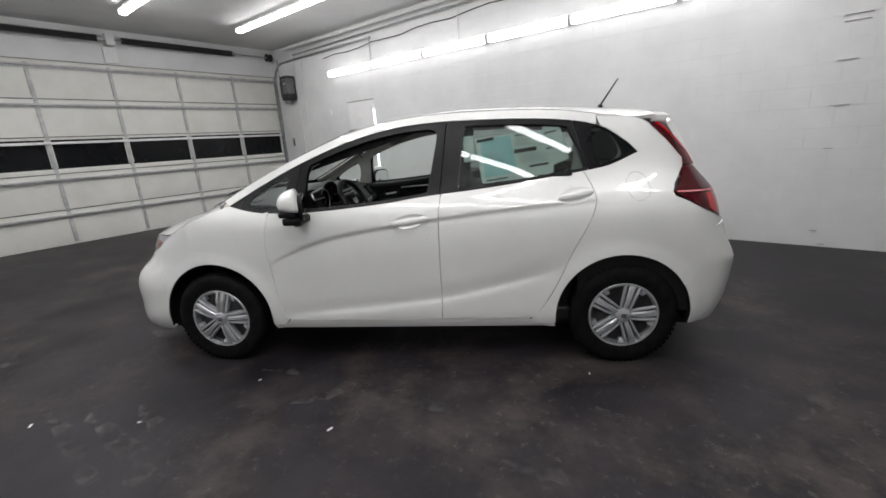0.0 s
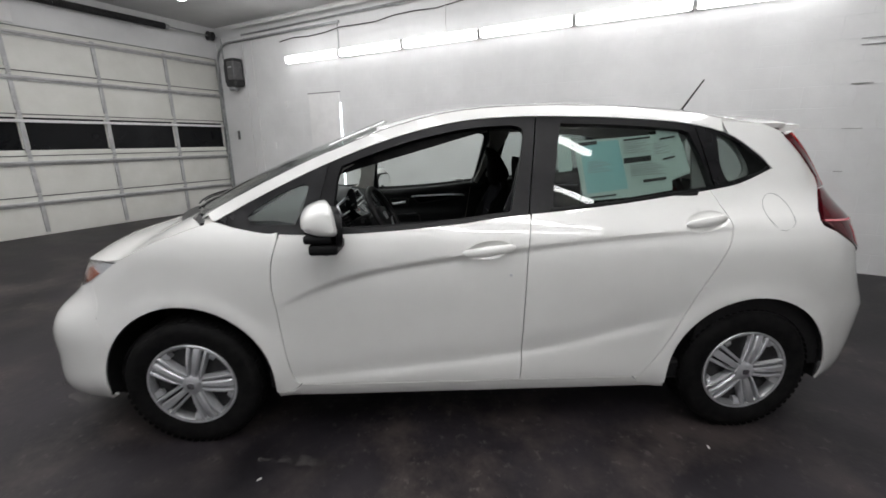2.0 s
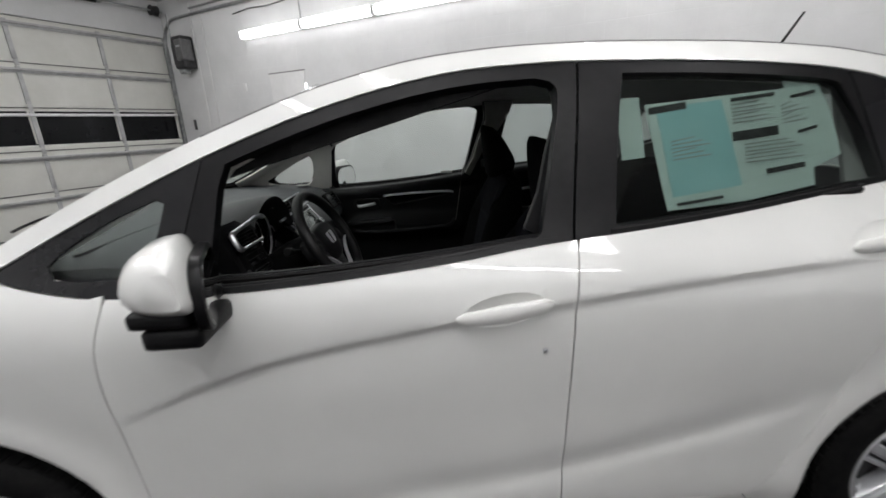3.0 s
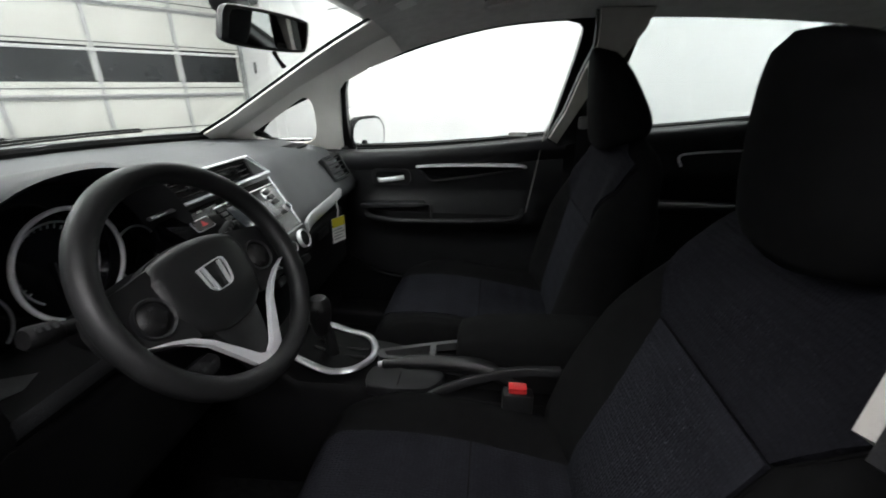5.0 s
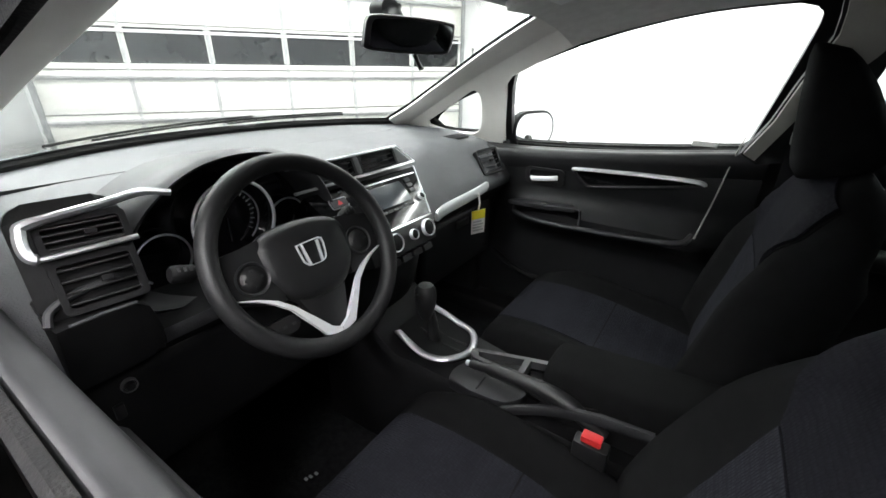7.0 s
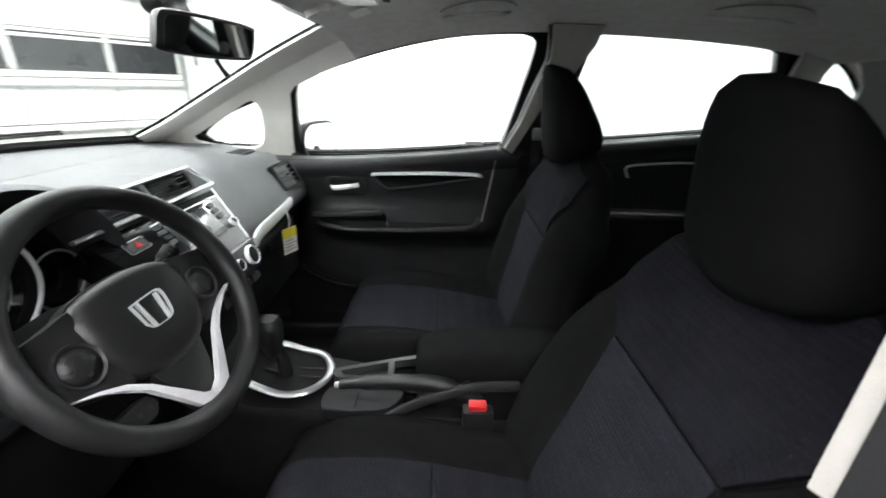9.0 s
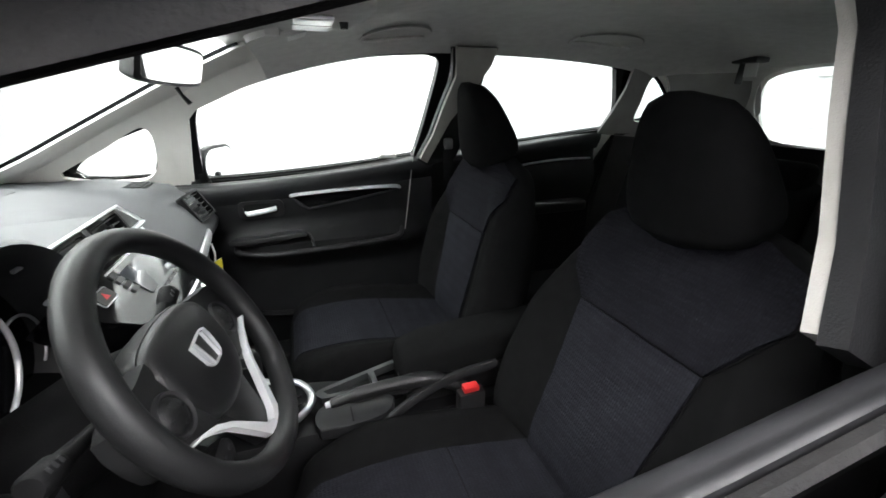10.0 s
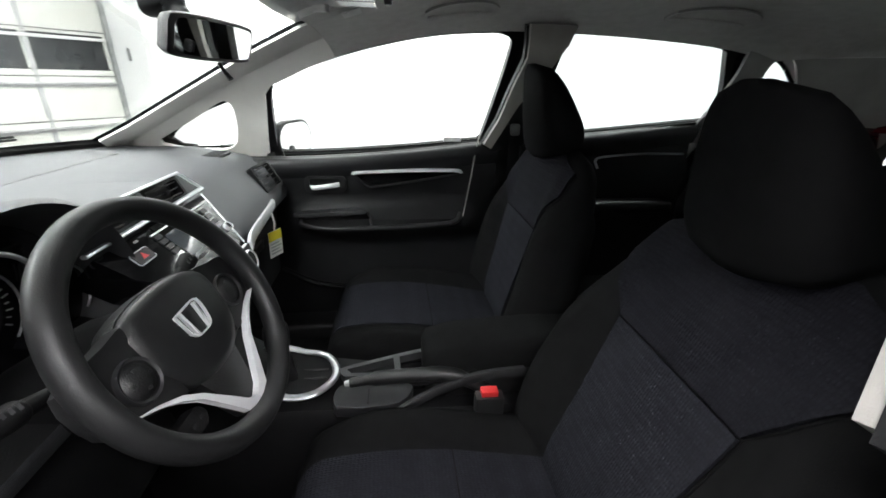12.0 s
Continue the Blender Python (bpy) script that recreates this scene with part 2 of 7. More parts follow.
# ---- the garage: its own square plan (u along the block wall, v towards it), turned against the car ----
ROOM = pose(0, 0, 0, 0, 0, -31)
WALL_V, DOOR_U, CEIL, END_U, BACK_V = 3.33, -7.03, 3.45, 6.2, -3.06

WALL = ramp_material("white painted block", (0.66, 0.665, 0.66), (0.76, 0.765, 0.76), 1.7, 0.5, 0, 0.35, 45, 0, 9, 0.08, 0.3, 0.7)
CEILING = ramp_material("off-white ceiling paint", (0.60, 0.60, 0.59), (0.70, 0.70, 0.69), 0.8, 0.7, 0, 0.2, 60, 0, 8)
DOORPAINT = ramp_material("cream door enamel", (0.71, 0.71, 0.655), (0.79, 0.79, 0.74), 2.2, 0.42, 0, 0.08, 80, 0, 7, 0.08)
STEEL = ramp_material("dull galvanised steel", (0.30, 0.31, 0.31), (0.46, 0.47, 0.47), 14, 0.45, 0.8, 0.1, 90)
DARKGLASS = ramp_material("dark door glazing", (0.0035, 0.004, 0.005), (0.007, 0.0075, 0.009), 2.5, 0.12, 0, 0, 60, 0.0)
DARKGLASS.node_tree.nodes["Principled BSDF"].inputs["Specular IOR Level"].default_value = 0.25
BLACK = ramp_material("black plastic", (0.014, 0.014, 0.015), (0.03, 0.03, 0.031), 20, 0.5, 0, 0.15, 200)
GREY = ramp_material("grey plastic", (0.10, 0.10, 0.10), (0.15, 0.15, 0.15), 20, 0.5, 0, 0.15, 200)
WHITEMETAL = ramp_material("white enamelled metal", (0.72, 0.72, 0.71), (0.78, 0.78, 0.77), 6, 0.4)
DIFFUSER = glow("lit fluorescent diffuser", (1.0, 0.985, 1.0), TUBE_POWER * 1.42)
STRONG = glow("lit bare tubes", (1.0, 0.985, 1.0), TUBE_POWER * 1.45)
WALLDIFFUSER = glow("lit opal wall diffuser", (1.0, 0.985, 1.0), TUBE_POWER * 0.46)
DAYGAP = glow("daylight in the door gap", (0.85, 0.92, 1.0), 5.0)
STRUT = ramp_material("dusty painted steel", (0.42, 0.425, 0.42), (0.56, 0.565, 0.56), 10, 0.5, 0.2, 0.1, 90)
PLAINWALL = ramp_material("grey painted wall", (0.46, 0.465, 0.47), (0.54, 0.545, 0.55), 1.3, 0.6, 0, 0.2, 45, 0, 8)
GRIME = ramp_material("dark grime", (0.03, 0.03, 0.03), (0.10, 0.10, 0.10), 40, 0.9, 0, 0.4, 90)


def floor_material():
    m = ramp_material("worn dark sealed concrete", (0.0070, 0.0062, 0.0078), (0.028, 0.0245, 0.0285), 1.6, 0.50, 0, 0.22, 30, 0, 12, 0.14, 0.36, 0.64)
    m.node_tree.nodes["Principled BSDF"].inputs["Specular IOR Level"].default_value = 0.27
    t = m.node_tree
    n = t.nodes
    p = n["Principled BSDF"]
    base = p.inputs["Base Color"].links[0].from_socket
    co = [k for k in n if k.type == "TEX_COORD"][0]
    # brown rubbed areas and pale scraped specks
    rub, spk, area = n.new("ShaderNodeTexNoise"), n.new("ShaderNodeTexNoise"), n.new("ShaderNodeTexNoise")
    for k, s, d in ((rub, 2.3, 12.0), (spk, 17.0, 12.0), (area, 0.55, 4.0)):
        k.inputs["Scale"].default_value, k.inputs["Detail"].default_value, k.inputs["Roughness"].default_value = s, d, 0.7
        t.links.new(co.outputs["Object"], k.inputs["Vector"])
    prev = base
    for k, lo, hi, col, amount in ((rub, 0.45, 0.60, (0.070, 0.057, 0.053), 0.7), (spk, 0.57, 0.67, (0.17, 0.15, 0.14), 0.45)):
        r = n.new("ShaderNodeMapRange")
        r.inputs[1].default_value, r.inputs[2].default_value, r.inputs[4].default_value = lo, hi, amount
        t.links.new(k.outputs["Fac"], r.inputs[0])
        g = n.new("ShaderNodeMapRange")
        g.inputs[1].default_value, g.inputs[2].default_value = 0.42, 0.60
        t.links.new(area.outputs["Fac"], g.inputs[0])
        mu = n.new("ShaderNodeMath")
        mu.operation = "MULTIPLY"
        t.links.new(r.outputs[0], mu.inputs[0])
        t.links.new(g.outputs[0], mu.inputs[1])
        mx = n.new("ShaderNodeMix")
        mx.data_type = "RGBA"
        mx.inputs[7].default_value = (*col, 1)
        t.links.new(mu.outputs[0], mx.inputs[0])
        t.links.new(prev, mx.inputs[6])
        prev = mx.outputs[2]
    t.links.new(prev, p.inputs["Base Color"])
    return m


def structure(name, bm, material, label, smooth=30.0):
    ob = part(name, bm, material, None, label, smooth)
    ob.matrix_basis = ROOM
    return tagged(ob, label, name.split("_")[0], "", "structure")


floor = structure("floor", boxed(DOOR_U - 0.6, END_U + 0.3, BACK_V - 0.3, WALL_V + 0.3, -0.2, 0), floor_material(), "dark worn sealed concrete garage floor with stains")
structure("ceiling", boxed(DOOR_U - 0.6, END_U + 0.3, BACK_V - 0.3, WALL_V + 0.3, CEIL, CEIL + 0.2), CEILING, "flat off-white painted garage ceiling")
wall_north = structure("wall_north", boxed(DOOR_U - 0.6, END_U + 0.3, WALL_V + 0.004, WALL_V + 0.2, 0, CEIL), WALL, "white painted concrete block garage wall")
structure("wall_south", boxed(DOOR_U - 0.6, END_U + 0.3, BACK_V - 0.2, BACK_V, 0, CEIL), PLAINWALL, "plain grey painted garage wall")
structure("wall_east", boxed(END_U, END_U + 0.2, BACK_V, WALL_V, 0, CEIL), PLAINWALL, "plain grey painted garage end wall")
# the wall round the overhead door: header, pier beside the door, jamb at the corner
DV0, DV1, DTOP = -2.98, 3.30, 2.90
bm = boxed(DOOR_U - 0.28, DOOR_U + 0.02, BACK_V, DV0, 0, CEIL)
box(bm, DOOR_U - 0.28, DOOR_U + 0.02, DV0, WALL_V, DTOP, CEIL)
box(bm, DOOR_U - 0.28, DOOR_U + 0.02, DV1, WALL_V, 0, DTOP)
structure("wall_west", bm, WALL, "white wall round the overhead garage door opening")
bm = boxed(DOOR_U - 1.2, DOOR_U - 1.1, BACK_V, WALL_V, 0, CEIL)
structure("backdrop", bm, ramp_material("night outside", (0.01, 0.01, 0.012), (0.02, 0.02, 0.022), 2, 0.9), "dark outside behind the garage door glazing")


def overhead_door():
    d = thing("overhead_door", "cream sectional overhead garage door with a row of dark windows, closed", "garage door", "", ROOM)
    rows = [(0.58 * k, 0.58 * k + 0.58) for k in range(5)]
    edges = [DV1, 2.33, 1.27, 0.22, -0.83, -1.88, DV0]
    x0, x1 = DOOR_U - 0.07, DOOR_U - 0.02
    for r, (z0, z1) in enumerate(rows):
        sec = part("section", boxed(x0, x1, DV0 + 0.01, DV1 - 0.01, z0 + 0.004, z1 - 0.004, 0.006) if r != 2 else section_with_windows(x0, x1, edges, z0, z1), DOORPAINT, d)
        # one steel strut along each section, under its joint
        if r != 2:
            part("strut", boxed(x1 + 0.029, x1 + 0.075, DV0 + 0.01, DV1 - 0.01, z1 - 0.105, z1 - 0.075, 0.006), STRUT, sec)
            part("strut_flange", boxed(x1 + 0.0285, x1 + 0.034, DV0 + 0.01, DV1 - 0.01, z1 - 0.135, z1 - 0.1055, 0.002), STRUT, sec)
        part("joint_seal", boxed(x1 + 0.001, x1 + 0.012, DV0 + 0.012, DV1 - 0.012, z1 - 0.0055, z1 + 0.0055), GRIME, sec)
        for k, v in enumerate(edges[1:-1]):
            part("stile", boxed(x1 + 0.001, x1 + 0.028, v - 0.026, v + 0.026, z0 + 0.047, z1 - 0.047, 0.005), STRUT, sec)
            if r < 4:
                part("hinge", boxed(x1 + 0.0285, x1 + 0.036, v - 0.025, v + 0.025, z1 - 0.04, z1 + 0.04, 0.004), STRUT, sec)
        if r == 2:
            for a, b in zip(edges, edges[1:]):
                part("pane", boxed(x0 + 0.02, x0 + 0.028, b + 0.03, a - 0.03, z0 + 0.075, z1 - 0.03), DARKGLASS, sec, "dark window pane")
                part("window_bar", boxed(x1 + 0.029, x1 + 0.06, b + 0.0, a - 0.0, z1 - 0.115, z1 - 0.075, 0.006), WHITEMETAL, sec)
    return d


def section_with_windows(x0, x1, edges, z0, z1):
    bm = boxed(x0, x1, DV0 + 0.01, DV1 - 0.01, z0 + 0.004, z0 + 0.08, 0.004)
    box(bm, x0, x1, DV0 + 0.01, DV1 - 0.01, z1 - 0.045, z1 - 0.004, 0.004)
    for v in edges[1:-1]:
        box(bm, x0, x1, v - 0.04, v + 0.04, z0 + 0.098, z1 - 0.043)
    box(bm, x0, x1, DV1 - 0.05, DV1 - 0.01, z0 + 0.098, z1 - 0.043)
    box(bm, x0, x1, DV0 + 0.01, DV0 + 0.05, z0 + 0.098, z1 - 0.043)
    return bm


overhead_door()


def door_track(v, side):
    d = thing("door_track", "galvanised steel roller track beside the overhead door", "door track", "door tracks", ROOM)
    x = DOOR_U + 0.022
    bm = boxed(x, x + 0.004, v - 0.03, v + 0.03, 0.0, 2.75)
    box(bm, x + 0.004, x + 0.05, v - 0.03, v - 0.026, 0.0, 2.75)
    box(bm, x + 0.04, x + 0.044, v - 0.03, v + 0.03, 0.02, 2.75)
    part("channel", bm, STEEL, d)
    arc = [(x + 0.03 + 0.4 * (1 - math.cos(a)), v, 2.75 + 0.4 * math.sin(a)) for a in np.linspace(0, math.pi / 2, 8)]
    part("curve", tube(bmesh.new(), arc + [(x + 3.2, v, 3.16)], 0.022, 6), STEEL, d)
    for z in (0.35, 1.0, 1.65, 2.3):
        part("bracket", boxed(x + 0.0445, x + 0.049, v - 0.045, v + 0.045, z, z + 0.05, 0.002), STEEL, d)
    return d


door_track(DV1 - 0.005, 1)
door_track(DV0 + 0.005, -1)

# torsion springs over the door
def torsion_spring():
    d = thing("torsion_spring", "black torsion springs on a steel shaft above the garage door", "door spring", "", ROOM)
    u, z = DOOR_U + 0.16, 3.27
    part("shaft", tube(bmesh.new(), [(u, -2.9, z), (u, 3.28, z)], 0.013, 10), STEEL, d)
    for a, b in ((-1.6, 0.10), (0.46, 2.32)):
        bm = bmesh.new()
        n = 60
        for k in range(n):
            v = a + (b - a) * k / (n - 1)
            turned(bm, [(0.036, v - 0.008), (0.052, v - 0.006), (0.056, v), (0.052, v + 0.006), (0.036, v + 0.008)], 14, "y", (u, 0, z))
        turned(bm, [(0.0, a), (0.036, a), (0.036, b), (0.0, b)], 14, "y", (u, 0, z))
        part("spring", bm, BLACK, d)
        part("winding_cone", turned(bmesh.new(), [(0.013, b), (0.048, b), (0.048, b + 0.05), (0.03, b + 0.09), (0.013, b + 0.09)], 18, "y", (u, 0, z)), STEEL, d)
    part("centre_bracket", boxed(DOOR_U + 0.021, u + 0.05, 0.22, 0.34, z - 0.09, z + 0.09, 0.006), WHITEMETAL, d)
    part("drum", turned(bmesh.new(), [(0.013, 3.10), (0.08, 3.10), (0.07, 3.13), (0.08, 3.20), (0.013, 3.20)], 20, "y", (u, 0, z)), BLACK, d)
    part("header_post", boxed(DOOR_U + 0.021, DOOR_U + 0.06, 0.18, 0.38, DTOP + 0.02, z - 0.1, 0.004), WHITEMETAL, d)
    return d


torsion_spring()


def door_opener():
    """The wall-mounted opener in the corner by the door."""
    d = thing("door_opener", "black wall-mounted garage door opener in the corner", "door opener", "", ROOM)
    u, v = -6.40, WALL_V - 0.012
    part("housing", boxed(u - 0.13, u + 0.16, v - 0.22, v, 2.34, 2.84, 0.05, 3), BLACK, d)
    part("cover", boxed(u - 0.01, u + 0.185, v - 0.245, v - 0.05, 2.46, 2.78, 0.03, 3), GREY, d)
    part("gearbox", boxed(u - 0.19, u - 0.132, v - 0.18, v - 0.02, 2.42, 2.74, 0.02), BLACK, d)
    part("badge", boxed(u + 0.04, u + 0.14, v - 0.2475, v - 0.2455, 2.66, 2.685), SATIN, d)
    part("motor_cap", turned(bmesh.new(), [(0, 2.28), (0.07, 2.28), (0.08, 2.30), (0.08, 2.339), (0, 2.339)], 20, "z", (u - 0.05, v - 0.11, 0)), STEEL, d)
    part("chain_pipe", tube(bmesh.new(), [(u - 0.24, v - 0.12, 2.85), (u - 0.24, v - 0.12, 3.2)], 0.012, 8), STEEL, d)
    return d


door_opener()


def strip_light(name, label, m, length=1.19, group="", lit=None):
    d = thing(name, label, "strip light", group, m)
    part("channel", boxed(-length / 2, length / 2, -0.055, 0.055, 0.0, 0.035, 0.004), WHITEMETAL, d)
    bm = bmesh.new()
    prof = [(0.062 * math.cos(a), -0.052 * math.sin(a)) for a in np.linspace(0, math.pi, 9)]
    loft(bm, [[(x, y * k, z * k - 0.002) for y, z in prof] for x, k in ((-length / 2 + 0.012, 0.8), (-length / 2 + 0.03, 1), (length / 2 - 0.03, 1), (length / 2 - 0.012, 0.8))])
    part("diffuser", bm, lit or DIFFUSER, d, "lit white wraparound diffuser")
    for s in (-1, 1):
        part("end_cap", boxed(s * length / 2 - 0.006, s * length / 2 + 0.006, -0.056, 0.056, -0.05, 0.03, 0.004), WHITEMETAL, d)
    return d


first = None
for k in range(6):
    u = -5.03 + 0.61 + k * 1.225
    m = ROOM @ pose(u, WALL_V - 0.06, 2.70, -82, 0, 0)
    first = copy_thing(first, m) if first else strip_light("wall_strip_light", "lit fluorescent strip light on the white block wall", m, 1.19, "wall strip lights", WALLDIFFUSER)
first = None
for k in range(8):
    m = ROOM @ pose(-4.8 + k * 1.22, -2.55, 3.36)
    first = copy_thing(first, m) if first else strip_light("ceiling_strip_light", "lit fluorescent strip light under the ceiling by the plain wall", m, 1.2, "ceiling strip lights", STRONG)
first = None
for v in (1.78, 0.10, -1.58):
    for k in range(8):
        if k % 4 == 3:
            continue
        u = -5.45 + 0.61 + k * 1.225
        m = ROOM @ pose(u, v, 3.36)
        first = copy_thing(first, m) if first else strip_light("ceiling_strip_light", "lit fluorescent strip light under the ceiling", m, 1.2, "ceiling strip lights")


def passage_door():
    d = thing("passage_door", "flush white door in the block wall with daylight at its edge", "door", "", ROOM)
    v = WALL_V - 0.012
    part("leaf", boxed(-4.62, -3.925, v, WALL_V - 0.0005, 0.01, 2.125, 0.002), WHITEMETAL, d)
    part("head_gap", boxed(-4.64, -3.90, v + 0.004, WALL_V - 0.0008, 2.128, 2.14), GREY, d)
    part("light_gap", boxed(-3.922, -3.90, v + 0.002, WALL_V - 0.0006, 0.05, 1.95), DAYGAP, d, "bright daylight gap along the door edge")
    return d


passage_door()


def conduit(pts, r=0.012, label="galvanised conduit pipe along the wall", name="conduit", mat=None):
    ob = part(name, tube(bmesh.new(), pts, r, 8), mat or WHITEMETAL, None)
    ob.matrix_basis = ROOM
    return tagged(ob, label, "conduit", "conduits")


W = WALL_V - 0.02
conduit([(-6.2, W, 3.24), (-1.6, W - 0.05, 3.26), (-0.9, W - 0.05, 3.27), (-0.9, W - 0.05, CEIL)], 0.016, "white painted conduit pipe under the ceiling", mat=STEEL)
conduit([(-6.3, W - 0.10, 3.36), (5.9, W - 0.10, 3.36)], 0.028, "white painted pipe along the top of the wall")
conduit([(-5.95, W, 0.3), (-5.95, W, 3.2)], 0.008, "thin painted conduit down the block wall")
conduit([(-6.2, W, 0.1), (-6.2, W, 3.3)], 0.010, "thin painted conduit down the block wall")
conduit([(-3.85, W, 2.74), (-3.85, W, 3.2)], 0.008, "thin painted conduit above the strip lights", mat=STEEL)
conduit([(-1.9, W, 2.74), (-1.9, W, 3.2)], 0.008, "thin painted conduit above the strip lights")
pts = [(-5.2 + 0.35 * k, W + 0.005, 3.02 + 0.012 * k + 0.02 * math.sin(k * 1.9)) for k in range(14)]
conduit(pts, 0.008, "dusty dark cable sagging along the wall", "wall_cable", GRIME)
for u, z in ((-5.93, 1.29), (-5.6, 1.26), (-5.2, 1.99)):
    ob = part("wall_outlet", boxed(u - 0.035, u + 0.035, WALL_V - 0.014, WALL_V - 0.0005, z - 0.055, z + 0.055, 0.005), WHITEMETAL)
    ob.matrix_basis = ROOM
    tagged(ob, "small white outlet box on the block wall", "outlet", "wall outlets")
ob = part("door_switch", boxed(-6.66, -6.60, WALL_V - 0.018, WALL_V - 0.0005, 1.38, 1.55, 0.006), GREY)
ob.matrix_basis = ROOM
tagged(ob, "grey push-button switch beside the garage door", "switch")


# ---- the car: nose towards -x, driver's side towards -y, wheels on z = 0 ----
car = thing("hatchback_car", "white five-door hatchback with lowered driver window on garage floor", "car")

half_width = curve_of([(0.12, 0.72), (0.2, 0.785), (0.26, 0.828), (0.33, 0.838), (0.45, 0.835), (0.6, 0.838), (0.75, 0.847), (0.88, 0.851), (0.95, 0.84), (1.0, 0.815), (1.04, 0.788),
                       (1.1, 0.76), (1.2, 0.724), (1.3, 0.688), (1.38, 0.655), (1.44, 0.622), (1.48, 0.59), (1.53, 0.53)])
rear_end = curve_of([(0.15, 1.86), (0.3, 1.93), (0.45, 1.975), (0.58, 1.99), (0.66, 1.955), (0.74, 1.925), (0.9, 1.885), (1.0, 1.85), (1.1, 1.792), (1.2, 1.735), (1.36, 1.64), (1.45, 1.57), (1.55, 1.5)])
front_end = curve_of([(0.12, 2.03), (0.2, 2.045), (0.30, 2.04), (0.38, 2.035), (0.48, 2.045), (0.56, 2.035), (0.62, 1.995), (0.69, 1.935), (0.78, 1.905), (0.86, 1.84), (0.95, 1.72), (1.05, 1.6), (1.5, 1.5)])
crease = curve_of([(-0.95, 0.60), (-0.83, 0.67), (-0.47, 0.805), (-0.10, 0.868), (0.17, 0.90), (0.58, 0.94), (1.13, 0.975), (1.6, 0.99)])
low_crease = curve_of([(-0.9, 0.30), (-0.76, 0.32), (0.19, 0.42), (0.81, 0.56), (1.0, 0.62)])
XF, XR, WRAP = -1.30, 1.22, 1.0
nose_n = curve_of([(0.15, 4.0), (0.48, 3.9), (0.58, 3.5), (0.66, 2.9), (0.74, 2.6), (0.85, 2.45), (1.1, 2.6)])
tail_n = curve_of([(0.2, 4.0), (0.6, 3.9), (0.85, 3.5), (1.1, 3.3), (1.5, 3.2)])


HANDLES = ((0.055, 0.902, 0.12), (0.978, 1.003, 0.14))


def smooth_step(x, a, b):
    t = min(max((x - a) / (b - a), 0), 1)
    return t * t * (3 - 2 * t)


def side_y(x, z, lipped=True):
    """Half the body's width at a place along it and a height."""
    y = half_width(z)
    up = smooth_step(z, 0.95, 1.15)
    if x > 0.2:
        y *= 1 - up * 0.10 * ((x - 0.2) / 1.2) ** 2
    if x < -0.5:
        y *= 1 - (0.02 + 0.02 * up) * ((-0.5 - x) / 0.6) ** 2 if x > -1.3 else 1 - (0.02 + 0.02 * up) * 1.78
    if z < 1.06:
        zc = crease(x)
        w = smooth_step(x, -0.88, -0.55) * (1 - smooth_step(x, 1.2, 1.5))
        d = zc - z
        if d > -0.012:
            y -= w * 0.0135 * smooth_step(d, -0.014, 0.014) * math.exp(-max(d, 0) / 0.085)
        zl = low_crease(x)
        w = smooth_step(x, -0.88, -0.7) * (1 - smooth_step(x, 0.7, 0.95))
        y -= w * 0.009 * math.exp(-((z - zl - 0.012) / 0.05) ** 2) * (1 if z > zl else math.exp(-((zl - z) / 0.03)))
        for hx, hz, sl in HANDLES:
            d = ((x - hx) / 0.094) ** 2 + ((z - hz - sl * (x - hx)) / 0.038) ** 2
            if d < 1:
                y -= 0.016 * (1 - d) ** 0.7
    return y + (arch_lip(x, z) if lipped else 0)


def arch_lip(x, z):
    """Rolled lips round the wheel arches."""
    y = 0
    for cx in (-1.245, 1.245):
        r = math.hypot(x - cx, z - 0.30)
        if 0.36 < r < 0.52 and z > 0.2:
            y += 0.012 * math.exp(-((r - 0.385) / 0.035) ** 2)
    return y


def body(s, z, off=0.0):
    """The body's skin: s runs along the side and wraps round the corners to the middle of the nose and tail."""
    if XF <= s <= XR:
        return (s, -side_y(s, z) - off, z)
    if s < XF:
        th = min((XF - s) / WRAP, 1) * math.pi / 2
        xe, n, x0, sg = front_end(z), nose_n(z), -XF, -1
    else:
        th = min((s - XR) / WRAP, 1) * math.pi / 2
        xe, n, x0, sg = rear_end(z), tail_n(z), XR, 1
    x = sg * (x0 + (xe - x0) * math.sin(th) ** (2 / n))
    return (x, -(side_y(sg * x0, z, False) + off) * max(math.cos(th), 0) ** (2 / n) - arch_lip(x, z) * max(math.cos(th), 0), z)


def along(x, z):
    """The s of a place given by x and z."""
    if XF <= x <= XR:
        return x
    x0, xe, n, sg = (-XF, front_end(z), nose_n(z), -1) if x < XF else (XR, rear_end(z), tail_n(z), 1)
    d = min((abs(x) - x0) / (xe - x0), 1)
    return sg * (x0 + WRAP * math.asin(d ** (n / 2)) / (math.pi / 2))


def skin(pts):
    return [(along(x, z), z) for x, z in pts]


def arch(cx, a0, a1, r=0.372, n=22, cz=0.30):
    return [(cx + r * math.cos(radians(a0 + (a1 - a0) * k / n)), cz + r * math.sin(radians(a0 + (a1 - a0) * k / n))) for k in range(n + 1)]


def panel(name, pts, label="", step=0.03, mat=None, thick=0.008, holes=(), off=0.0, parent=None, xz=True, lines=()):
    bm = bmesh.new()
    sheet(bm, skin(pts) if xz else pts, lambda s, z: body(s, z, off), [skin(h) for h in holes], step, thick, 1, lines)
    return both(name, bm, mat or PAINT, parent or car, label, 28.0)


C = lambda pts, n=6: [tuple(p) for p in spline(pts, n)]
